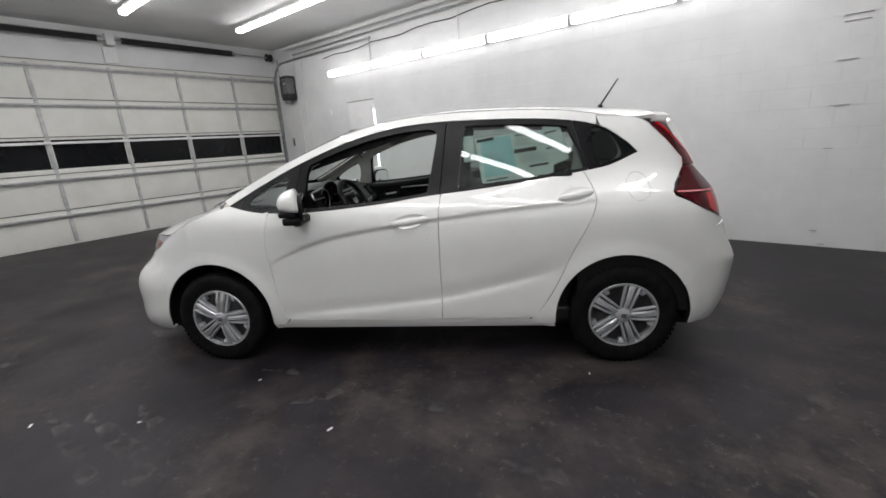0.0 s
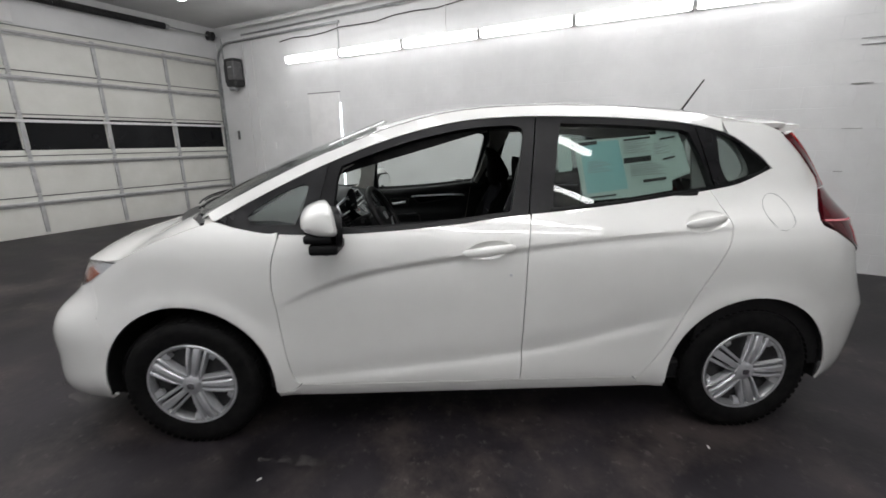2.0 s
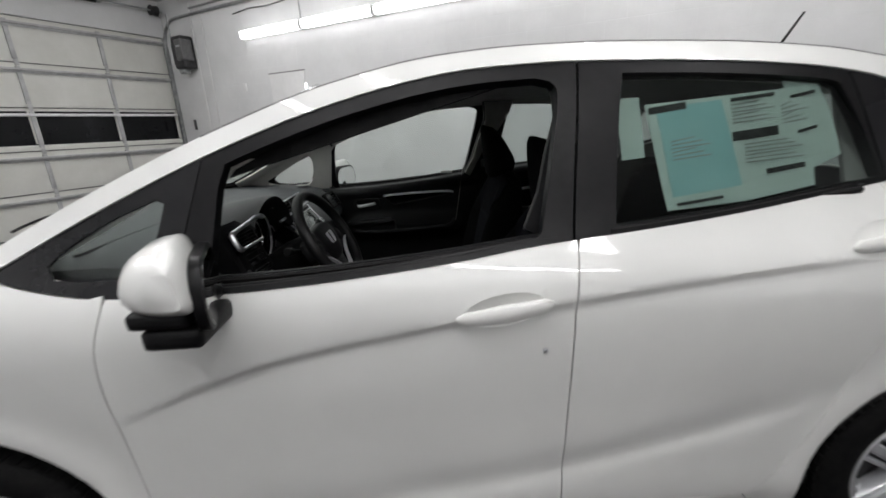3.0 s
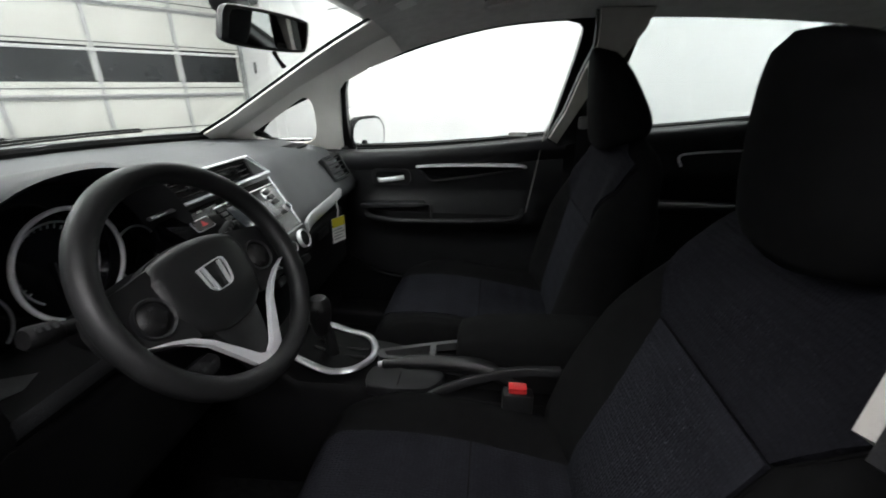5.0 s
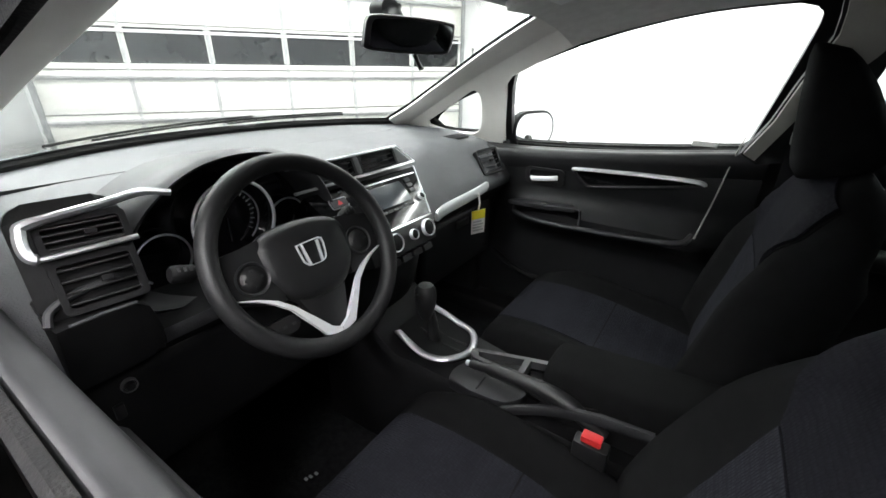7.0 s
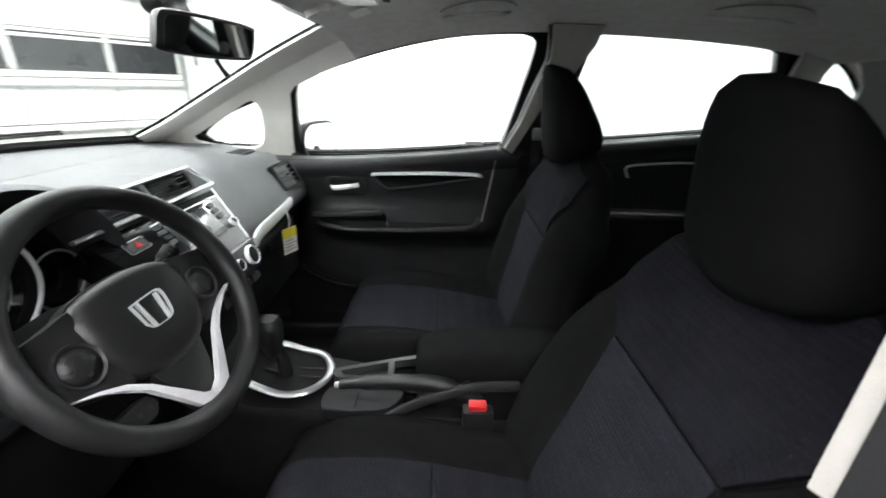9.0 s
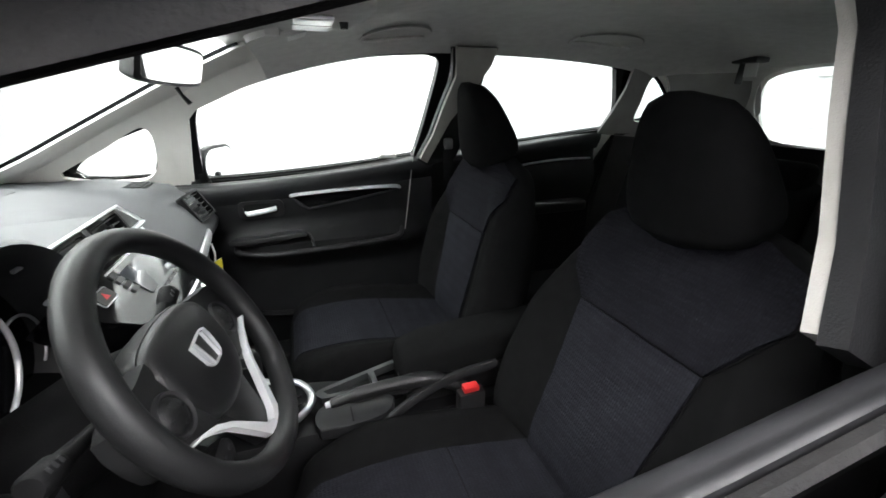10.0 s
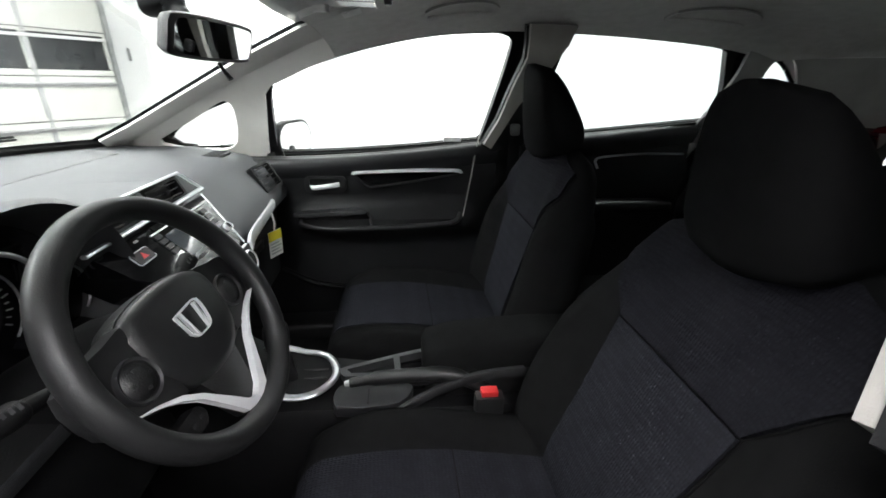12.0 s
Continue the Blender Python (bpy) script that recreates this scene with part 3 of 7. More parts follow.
# window outline of the side
dlo_top = C([(-1.07, 1.025), (-0.84, 1.145), (-0.575, 1.265), (-0.31, 1.36), (-0.05, 1.42), (0.17, 1.438), (0.36, 1.44), (0.65, 1.432), (0.945, 1.408), (1.14, 1.362), (1.27, 1.278), (1.335, 1.212)])
dlo_bot = C([(-1.07, 1.025), (-0.94, 0.995), (-0.80, 0.978), (-0.56, 0.976), (-0.32, 0.987), (-0.05, 1.01), (0.14, 1.033), (0.38, 1.052), (0.62, 1.075), (0.87, 1.105), (1.09, 1.132), (1.20, 1.155), (1.335, 1.212)])
bot_z = curve_of(sorted(dlo_bot))
top_z = curve_of(sorted(dlo_top))
G = 0.0019
front_cut = C([(-0.795, 0.978), (-0.832, 0.86), (-0.842, 0.76), (-0.836, 0.66), (-0.82, 0.46), (-0.795, 0.335), (-0.765, 0.298)])
b_cut = C([(0.205, 0.295), (0.212, 0.34), (0.216, 0.61), (0.222, 0.91), (0.238, bot_z(0.238))])
rear_cut = C([(0.70, 0.292), (0.75, 0.305), (0.80, 0.36), (0.88, 0.50), (0.97, 0.70), (1.045, 0.85), (1.085, 0.96), (1.075, 1.04), (1.035, bot_z(1.035))])
shift = lambda pts, dx, dz=0: [(x + dx, z + dz) for x, z in pts]
span = lambda f, a, b, n=24: [(a + (b - a) * k / n, f(a + (b - a) * k / n)) for k in range(n + 1)]

# doors: outer skin under the window line, with its pressed lines
press = [span(lambda x, o=o: crease(x) + o, -0.83, 1.08, 90) for o in (-0.05, -0.026, -0.012, -0.004, 0.004, 0.012, 0.024)] + [span(lambda x, o=o: low_crease(x) + o, -0.8, 0.9, 80) for o in (-0.03, -0.012, 0.0, 0.012, 0.03)]
press += [[(hx + 0.094 * k * math.cos(a), hz + 0.12 * 0.094 * k * math.cos(a) + 0.038 * k * math.sin(a)) for a in np.linspace(0, 2 * math.pi, 41)] for hx, hz, _ in HANDLES for k in (1.04, 0.96, 0.82, 0.6, 0.3)]
doors = {}
for nm, outline, lab in (("front_door", shift(front_cut, G)[:-1] + [(-0.76, 0.298)] + [(0.2, 0.298)] + shift(b_cut, -G)[1:-1] + span(bot_z, 0.235, -0.792), "white front door with its window lowered"),
                         ("rear_door", [(0.212, 0.298), (0.70, 0.298)] + shift(rear_cut, -G)[1:-1] + span(bot_z, 1.032, 0.243) + shift(b_cut, G)[::-1][1:-1], "white rear door with a price sheet in its window")):
    doors[nm] = panel(nm, outline, lab, 0.022, thick=0.02, lines=press)
# the black window frames of the doors and the fixed glass
front_open = C([(-0.588, 0.998), (-0.576, 1.12), (-0.562, 1.222)], 3)[:-1] + span(lambda x: top_z(x) - 0.036, -0.55, 0.17, 17) + C([(0.205, top_z(0.205) - 0.046), (0.220, 1.36), (0.19, 1.2), (0.158, 1.06)], 4) + span(lambda x: bot_z(x) + 0.016, 0.148, -0.58, 14)
rear_open = C([(0.335, 1.07), (0.350, 1.2), (0.372, 1.37)], 4)[:-1] + span(lambda x: top_z(x) - 0.032, 0.385, 0.925, 10) + C([(0.958, 1.368), (1.002, 1.27), (1.045, 1.15)], 4)[:-1] + span(lambda x: bot_z(x) + 0.016, 1.045, 0.345, 12)
q_open = C([(-0.935, 1.04), (-0.90, 1.072), (-0.81, 1.125), (-0.705, 1.168)], 4) + C([(-0.685, 1.160), (-0.705, 1.08), (-0.735, 1.012)], 3) + [(-0.86, 1.010), (-0.915, 1.016)]
c_open = C([(1.088, 1.345), (1.094, 1.24), (1.115, 1.168)], 4)[:-1] + C([(1.13, 1.158), (1.20, 1.176), (1.27, 1.202), (1.312, 1.220)], 3)[:-1] + C([(1.308, 1.224), (1.26, 1.268), (1.19, 1.322), (1.13, 1.352), (1.10, 1.362)], 3)
lip = 0.002


def band(a, b):
    """The window band's outline between two places along the car."""
    return span(bot_z, a, b) + span(top_z, b, a)


def edge_band(lo_a, hi_a, lo_b, hi_b):
    return span(bot_z, lo_a, lo_b) + span(top_z, hi_b, hi_a)


ins = -0.006
panel("quarter_window_frame", span(bot_z, -1.065, -0.675) + [(-0.60, 1.255)] + span(top_z, -0.605, -1.065), "gloss black border of the fixed front quarter glass", 0.03, BLACKFRIT, 0.006, [q_open], ins)
panel("window_frame", edge_band(-0.67, -0.598, 0.228, 0.275), "", 0.03, TRIM, 0.03, [front_open], ins, doors["front_door"][0])
panel("window_frame", edge_band(0.234, 0.281, 1.06, 0.985), "", 0.03, TRIM, 0.03, [rear_open], ins, doors["rear_door"][0])
panel("rear_quarter_border", span(bot_z, 1.066, 1.33) + span(top_z, 1.33, 0.991), "gloss black border of the rear quarter glass", 0.03, BLACKFRIT, 0.006, [c_open], ins)
grow = lambda poly, k: [(sum(p[0] for p in poly) / len(poly) * (1 - k) + x * k, sum(p[1] for p in poly) / len(poly) * (1 - k) + z * k) for x, z in poly]
def pane_place(x, z):
    """Side glass: straight up and down but for a slight bulge."""
    a, b = -body(along(x, 1.06), 1.06)[1], -body(along(x, 1.40), 1.40)[1]
    return (x, -(a + (b - a) * (z - 1.06) / 0.34 + 0.004 - 0.10 * (z - 1.23) ** 2 - 0.016), z)


for nm, op, mt in (("quarter_glass", q_open, CLEAR), ("rear_window_glass", rear_open, TINT), ("rear_quarter_glass", c_open, TINT)):
    bm = bmesh.new()
    sheet(bm, grow(op, 1.02), pane_place, (), 0.05, 0.0035, 1)
    both(nm, bm, mt, car)
# raised door beads and the white window-sill moulding
bm = bmesh.new()
sheet(bm, span(lambda x: bot_z(x) + 0.001, -0.66, 0.225) + span(lambda x: bot_z(x) + 0.013, 0.225, -0.66), lambda s, z: body(s, z, 0.003), (), 0.03, 0.012)
both("sill_moulding", bm, TRIM, car)

# fender, quarter panel, bumpers, sill
lamp = [(-1.465, 0.861), (-1.58, 0.860), (-1.68, 0.845), (-1.765, 0.80), (-1.815, 0.735), (-1.78, 0.718), (-1.72, 0.728), (-1.66, 0.746), (-1.58, 0.786), (-1.51, 0.832)]
hood_edge = C([(-1.46, 0.868), (-1.41, 0.895), (-1.30, 0.945), (-1.19, 0.985), (-1.11, 1.012)], 5)
panel("front_fender", [(-0.802, 0.985)] + shift(front_cut, -G)[1:] + [(-0.80, 0.262), (-0.872, 0.262)] + arch(-1.245, -6, 152) + [(-1.60, 0.56), (-1.640, 0.760)] + [(-1.58, 0.797), (-1.518, 0.840), (-1.490, 0.857)] + hood_edge[1:] + [(-1.075, 1.022)] + [p for p in dlo_bot if -1.06 < p[0] < -0.81], "", 0.028)
front_mid = XF - WRAP
bump = [(front_mid + 0.001, 0.20)] + [(along(-1.66, 0.205), 0.20), (along(-1.598, 0.24), 0.24)] + skin(arch(-1.245, 186, 152.5, 0.374, 6)) + skin([(-1.6006, 0.56), (-1.6408, 0.757), (-1.66, 0.754), (-1.72, 0.732), (-1.78, 0.715), (-1.832, 0.72)]) + [(front_mid + 0.25, 0.70), (front_mid + 0.001, 0.70)]
panel("front_bumper", bump, "", 0.035, xz=False)
rear_mid = XR + WRAP
tail = [(1.405, 1.36), (1.50, 1.268), (1.585, 1.165), (1.58, 1.125), (1.485, 1.0), (1.56, 0.95), (1.68, 0.885), (1.80, 0.828)]
panel("rear_quarter_panel", shift(rear_cut, G)[1:] + [p for p in dlo_bot if p[0] > 1.05] + [p for p in dlo_top[::-1] if p[0] > 1.12] + [(1.12, top_z(1.12) + 0.045), (1.3, 1.405), (1.385, 1.375)] + C(tail, 3) + [(1.74, 0.80), (1.66, 0.62), (1.595, 0.49)] + arch(1.245, 29, 184)[0:] + [(0.872, 0.262), (0.76, 0.262), (0.735, 0.287), (0.76, 0.30)], "", 0.028)
bump = skin(arch(1.245, 28.5, -5, 0.374, 6)) + [(along(1.62, 0.255), 0.245), (along(1.75, 0.26), 0.25), (rear_mid - 0.001, 0.26), (rear_mid - 0.001, 0.70), (rear_mid - 0.35, 0.71), (along(1.84, 0.80), 0.80)] + skin([(1.7408, 0.80), (1.6608, 0.62), (1.5958, 0.489)])
panel("rear_bumper", bump, "", 0.035, xz=False)
panel("side_sill", [(-0.865, 0.232), (-0.868, 0.258), (-0.80, 0.259), (-0.762, 0.2945), (0.205, 0.2945), (0.722, 0.2945), (0.757, 0.262), (0.868, 0.258), (0.875, 0.24), (0.0, 0.236)], "", 0.03)
# wheel-arch edges seen as a dark lip, liners inside
for cx in (-1.245, 1.245):
    bm = bmesh.new()
    loft(bm, [[(cx + r * math.cos(a), y, 0.30 + r * math.sin(a)) for r, y in ((0.368, -0.80), (0.373, -0.40), (0.383, -0.40), (0.378, -0.80))] for a in np.linspace(radians(-8), radians(188), 24)])
    both("wheel_arch_liner", bm, RUBBER, car)
    both("wheel_well", prism(bmesh.new(), arch(cx, -12, 192, 0.383), lambda a, b, h: (a, h, b), -0.42, -0.40), RUBBER, car)

# roof side frame, roof, hood, screens, tailgate
rail_top = curve_of([(-1.2, 0.985), (-1.08, 1.065), (-0.85, 1.185), (-0.575, 1.308), (-0.31, 1.405), (-0.05, 1.463), (0.17, 1.482), (0.36, 1.486), (0.65, 1.48), (0.945, 1.458), (1.14, 1.425), (1.3, 1.402)])
panel("side_frame", span(top_z, -1.068, 1.118, 40)[:] + span(rail_top, 1.118, -1.10, 40), "", 0.03, thick=0.012)
roof_mid = curve_of([(-0.62, 1.37), (-0.42, 1.428), (-0.2, 1.478), (0.1, 1.516), (0.4, 1.53), (0.8, 1.518), (1.2, 1.488), (1.45, 1.462), (1.58, 1.44)])


def rail_y(x):
    return side_y(min(max(x, XF), XR), rail_top(x)) if x < 1.22 else side_y(1.22, rail_top(1.22)) - 0.35 * (x - 1.22) ** 1.5


def roof(x, v):
    """v from -1 to 1 across the car."""
    y = v * (rail_y(x) - 0.006)
    h = rail_top(x) + 0.004
    return (x, y, h + (roof_mid(x) - h) * (1 - abs(v) ** 2.2))


bm = bmesh.new()
sheet(bm, [(-0.40, -1), (1.46, -1), (1.46, 1), (-0.40, 1), (-0.445, 0.5), (-0.46, 0), (-0.445, -0.5)], roof, (), 0.08, 0.02)
part("roof", bm, PAINT, car, "", 30)
for s in (-1, 1):
    part("roof_moulding", tube(bmesh.new(), [(x, s * (rail_y(x) - 0.001), rail_top(x) + 0.001) for x in np.linspace(-0.60, 1.12, 40)], 0.0018, 6), GREY, car)
# spoiler
bm = bmesh.new()
loft(bm, [[(1.44, y, 1.458 - 0.05 * (y / 0.5) ** 2), (1.565 - 0.03 * (y / 0.5) ** 2, y, 1.440 - 0.035 * (y / 0.5) ** 2), (1.572 - 0.03 * (y / 0.5) ** 2, y, 1.430 - 0.035 * (y / 0.5) ** 2), (1.545 - 0.03 * (y / 0.5) ** 2, y, 1.408 - 0.03 * (y / 0.5) ** 2), (1.44, y, 1.40 - 0.03 * (y / 0.5) ** 2)] for y in np.linspace(-0.535, 0.535, 23)])
part("spoiler", bm, PAINT, car, "white roof spoiler", 35)


hood_z = curve_of([(-1.96, 0.775), (-1.85, 0.80), (-1.70, 0.835), (-1.54, 0.858), (-1.46, 0.872), (-1.41, 0.895), (-1.30, 0.945), (-1.19, 0.985), (-1.10, 1.012)])


def hood_w(x):
    return max(-body(along(x, hood_z(x)), hood_z(x))[1], 0.12)


def hood(x, y):
    k = min(abs(y) / hood_w(x), 1.0)
    return (x, y, hood_z(x) + 0.003 + (0.083 - 0.035 * smooth_step(-x, 1.45, 1.95)) * (1 - k ** 2.6))


xs = np.concatenate([np.linspace(-1.12, -1.6, 14), np.linspace(-1.64, -1.93, 12)])
edge = [(float(x), hood_w(x) - 0.004) for x in xs]
bm = bmesh.new()
sheet(bm, [(-1.36, 0.0), (-1.33, 0.35), (-1.24, 0.62)] + edge + [(x, -y) for x, y in edge[::-1]] + [(-1.24, -0.62), (-1.33, -0.35)], hood, (), 0.05, 0.012)
part("hood", bm, PAINT, car, "", 30)
# a plain nose between hood and bumper
bm = bmesh.new()
nose = [(front_mid + 0.001, 0.70), (along(-1.84, 0.705), 0.705), (along(-1.835, 0.74), 0.74), (along(-1.80, 0.80), 0.80), (front_mid + 0.3, 0.785), (front_mid + 0.001, 0.785)]
sheet(bm, nose, lambda s, z: body(s, z, -0.004), (), 0.05, 0.01)
both("grille", bm, BLACKFRIT, car, "gloss black grille bar")


def screen(a, v):
    """The windscreen: a from 0 at its foot to 1 at the roof."""
    x0, x1 = -1.40 + 0.27 * abs(v) ** 2.2, -0.43 + 0.08 * abs(v) ** 2.2
    z0, z1 = 1.035 - 0.005 * abs(v) ** 2, 1.452 - 0.06 * abs(v) ** 2.2
    w = 0.70 + (0.575 - 0.70) * a
    return (x0 + (x1 - x0) * a, v * w, z0 + (z1 - z0) * a + 0.016 * math.sin(math.pi * a) * (1 - abs(v) ** 3))


bm = bmesh.new()
sheet(bm, [(0, -1), (1, -1), (1, 1), (0, 1)], screen, (), 0.1, 0.005)
part("windscreen", bm, CLEAR, car, "clear laminated windscreen")
bm = bmesh.new()
sheet(bm, [(0.002, -0.97), (0.055, -0.97), (0.045, -0.5), (0.042, 0.5), (0.055, 0.97), (0.002, 0.97)], lambda a, v: Vector(screen(a, v)) + Vector((0.004, 0, -0.007)), (), 0.05, 0.002)
part("windscreen_border", bm, BLACKFRIT, car, "black border along the windscreen foot")
for s in (-1, 1):
    bm = bmesh.new()
    sheet(bm, [(0.0, s * 0.93), (1.0, s * 0.92), (1.0, s * 1.0), (0.0, s * 1.0)], lambda a, v: Vector(screen(a, v)) + Vector((0.003, 0, -0.007)), (), 0.04, 0.002)
    part("windscreen_border", bm, BLACKFRIT, car, "black border up the windscreen side")
bm = bmesh.new()
sheet(bm, [(0, -1), (0, 1), (-0.10, 0.97), (-0.10, -0.97)], lambda a, v: (Vector(screen(0, v)) + Vector((0.9 * a, 0, 0.2 * a - 0.022))), (), 0.05, 0.03)
part("cowl", bm, TRIM, car, "black plastic cowl under the windscreen")
for v0, v1 in ((-0.62, 0.25), (0.0, 0.72)):
    bm = bmesh.new()
    pts = [Vector(screen(0.015 + 0.04 * k, v0 + (v1 - v0) * k)) + Vector((-0.008, 0, 0.014)) for k in np.linspace(0, 1, 12)]
    tube(bm, pts, 0.004, 6)
    tube(bm, [p + Vector((0.006, 0, -0.007)) for p in pts[2:]], 0.0035, 6)
    part("wiper", bm, RUBBER, car)
# painted pillar tops between the side frame and the windscreen
for s in (-1, 1):
    rings = []
    for x in np.linspace(-1.12, -0.36, 20):
        p = Vector((x, s * (rail_y(x) - 0.002), rail_top(x) + 0.001))
        q = Vector(screen((x + 1.13) / 0.78, s * 0.985)) + Vector((0, 0, 0.004))
        rings.append([p, p.lerp(q, 0.5) + Vector((0, 0, 0.010)), q, q + Vector((0, 0, -0.003)), p + Vector((0, 0, -0.006))])
    part("pillar_cover", loft(bmesh.new(), rings), PAINT, car, "", 50)
# tailgate with its rear window
def gate(y, z):
    return (rear_end(z) - 0.012 - 0.10 * abs(y / 0.62) ** 2.6, y, z)


glass = [tuple(p) for p in spline([(-0.40, 1.072), (-0.15, 1.062), (0.15, 1.062), (0.40, 1.072), (0.475, 1.12), (0.485, 1.20), (0.462, 1.29), (0.40, 1.352), (0.2, 1.380), (-0.2, 1.380), (-0.40, 1.352), (-0.462, 1.29), (-0.485, 1.20), (-0.475, 1.12)], 3, True)]
bm = bmesh.new()
sheet(bm, [(-0.62, 0.71), (0.62, 0.71), (0.60, 0.95), (0.55, 1.1), (0.47, 1.37), (0.2, 1.405), (-0.2, 1.405), (-0.47, 1.37), (-0.55, 1.1), (-0.60, 0.95)], gate, [glass], 0.06, 0.03)
part("tailgate", bm, PAINT, car, "white tailgate", 30)
bm = bmesh.new()
sheet(bm, grow(glass, 1.03), lambda y, z: Vector(gate(y, z)) - Vector((0.014, 0, 0)), (), 0.08, 0.004)
part("tailgate_glass", bm, TINT, car)

# lamps
panel("tail_lamp", [(1.493, 1.0), (1.586, 1.118), (1.655, 1.12), (1.71, 1.05), (1.75, 0.98), (1.77, 0.84), (1.67, 0.893), (1.565, 0.955)], "dark red tail lamp", 0.02, DARKRED, 0.05, (), 0.006)
panel("tail_lamp_strip", [(1.412, 1.355), (1.505, 1.265), (1.589, 1.168), (1.584, 1.126), (1.67, 1.124), (1.63, 1.20), (1.545, 1.29), (1.455, 1.367)], "dark red upright tail lamp strip", 0.02, DARKRED, 0.04, (), 0.010)
panel("tail_lamp_light", [(1.44, 1.362), (1.53, 1.288), (1.622, 1.198), (1.66, 1.126), (1.668, 1.126), (1.632, 1.2), (1.544, 1.291), (1.455, 1.366)], "bright red lamp bar", 0.02, REDLENS, 0.004, (), 0.0125)
panel("tail_lamp_light", [(1.675, 0.975), (1.745, 0.985), (1.763, 0.86), (1.73, 0.872), (1.69, 0.90)], "bright red lamp bar", 0.02, REDLENS, 0.008, (), 0.0085)
panel("tail_lamp_line", [(1.505, 1.004), (1.60, 1.000), (1.742, 0.992), (1.742, 0.986), (1.60, 0.993), (1.505, 0.998)], "thin pale line across the tail lamp", 0.02, RED_LINE, 0.003, (), 0.0095)
panel("headlamp", lamp, "clear headlamp with an amber reflector", 0.02, LENS, 0.004, (), -0.002)
panel("headlamp_bowl", grow(lamp, 0.99), "", 0.02, BRIGHT, 0.006, (), -0.014)
panel("headlamp_bezel", grow(lamp, 1.0), "", 0.02, BLACK, 0.003, [grow(lamp, 0.93)], -0.004)
panel("amber_reflector", [(-1.595, 0.803), (-1.66, 0.822), (-1.705, 0.80), (-1.735, 0.748), (-1.71, 0.742), (-1.655, 0.766)], "", 0.02, AMBER, 0.003, (), -0.009)

# dark backs of the lamps towards the cabin
panel("lamp_back", grow([(1.493, 1.0), (1.586, 1.118), (1.655, 1.12), (1.71, 1.05), (1.75, 0.98), (1.77, 0.84), (1.67, 0.893), (1.565, 0.955)], 1.02), "", 0.03, RUBBER, 0.004, (), -0.052)
panel("lamp_back", grow([(1.412, 1.355), (1.505, 1.265), (1.589, 1.168), (1.584, 1.126), (1.67, 1.124), (1.63, 1.20), (1.545, 1.29), (1.455, 1.367)], 1.02), "", 0.03, RUBBER, 0.004, (), -0.042)
# fuel flap: a round line on the left flank
bm = bmesh.new()
ring = [(1.312 + 0.060 * math.cos(a), 1.035 + 0.072 * math.sin(a)) for a in np.linspace(0, 2 * math.pi, 48, endpoint=False)]
sheet(bm, skin(ring), lambda s, z: body(s, z, 0.0014), [skin(grow(ring, 0.985))], 0.015, 0.004)
part("fuel_flap_seam", bm, GREY, car, "thin round seam of the fuel flap")


def door_handle(parent, x0, x1, z0, z1):
    for s in (-1, 1):
        bm = bmesh.new()
        pts = []
        for k in np.linspace(0, 1, 13):
            x, z = x0 + (x1 - x0) * k, z0 + (z1 - z0) * k
            pts.append((x, s * (side_y(x, z) + 0.006 + 0.014 * math.sin(math.pi * k) ** 0.6 + 0.014 * max(0, 1 - ((k - 0.5) / 0.42) ** 2) ** 0.7), z))
        tube(bm, pts, [0.004] + [0.019 - 0.005 * abs(k - 5) / 5 for k in range(11)] + [0.004], 10, True, (0.6, 1.15))
        part("door_handle", bm, PAINT, parent[0 if s < 0 else 1], "white pull handle")


door_handle(doors["front_door"], -0.055, 0.165, 0.892, 0.918)
door_handle(doors["rear_door"], 0.885, 1.075, 0.992, 1.018)


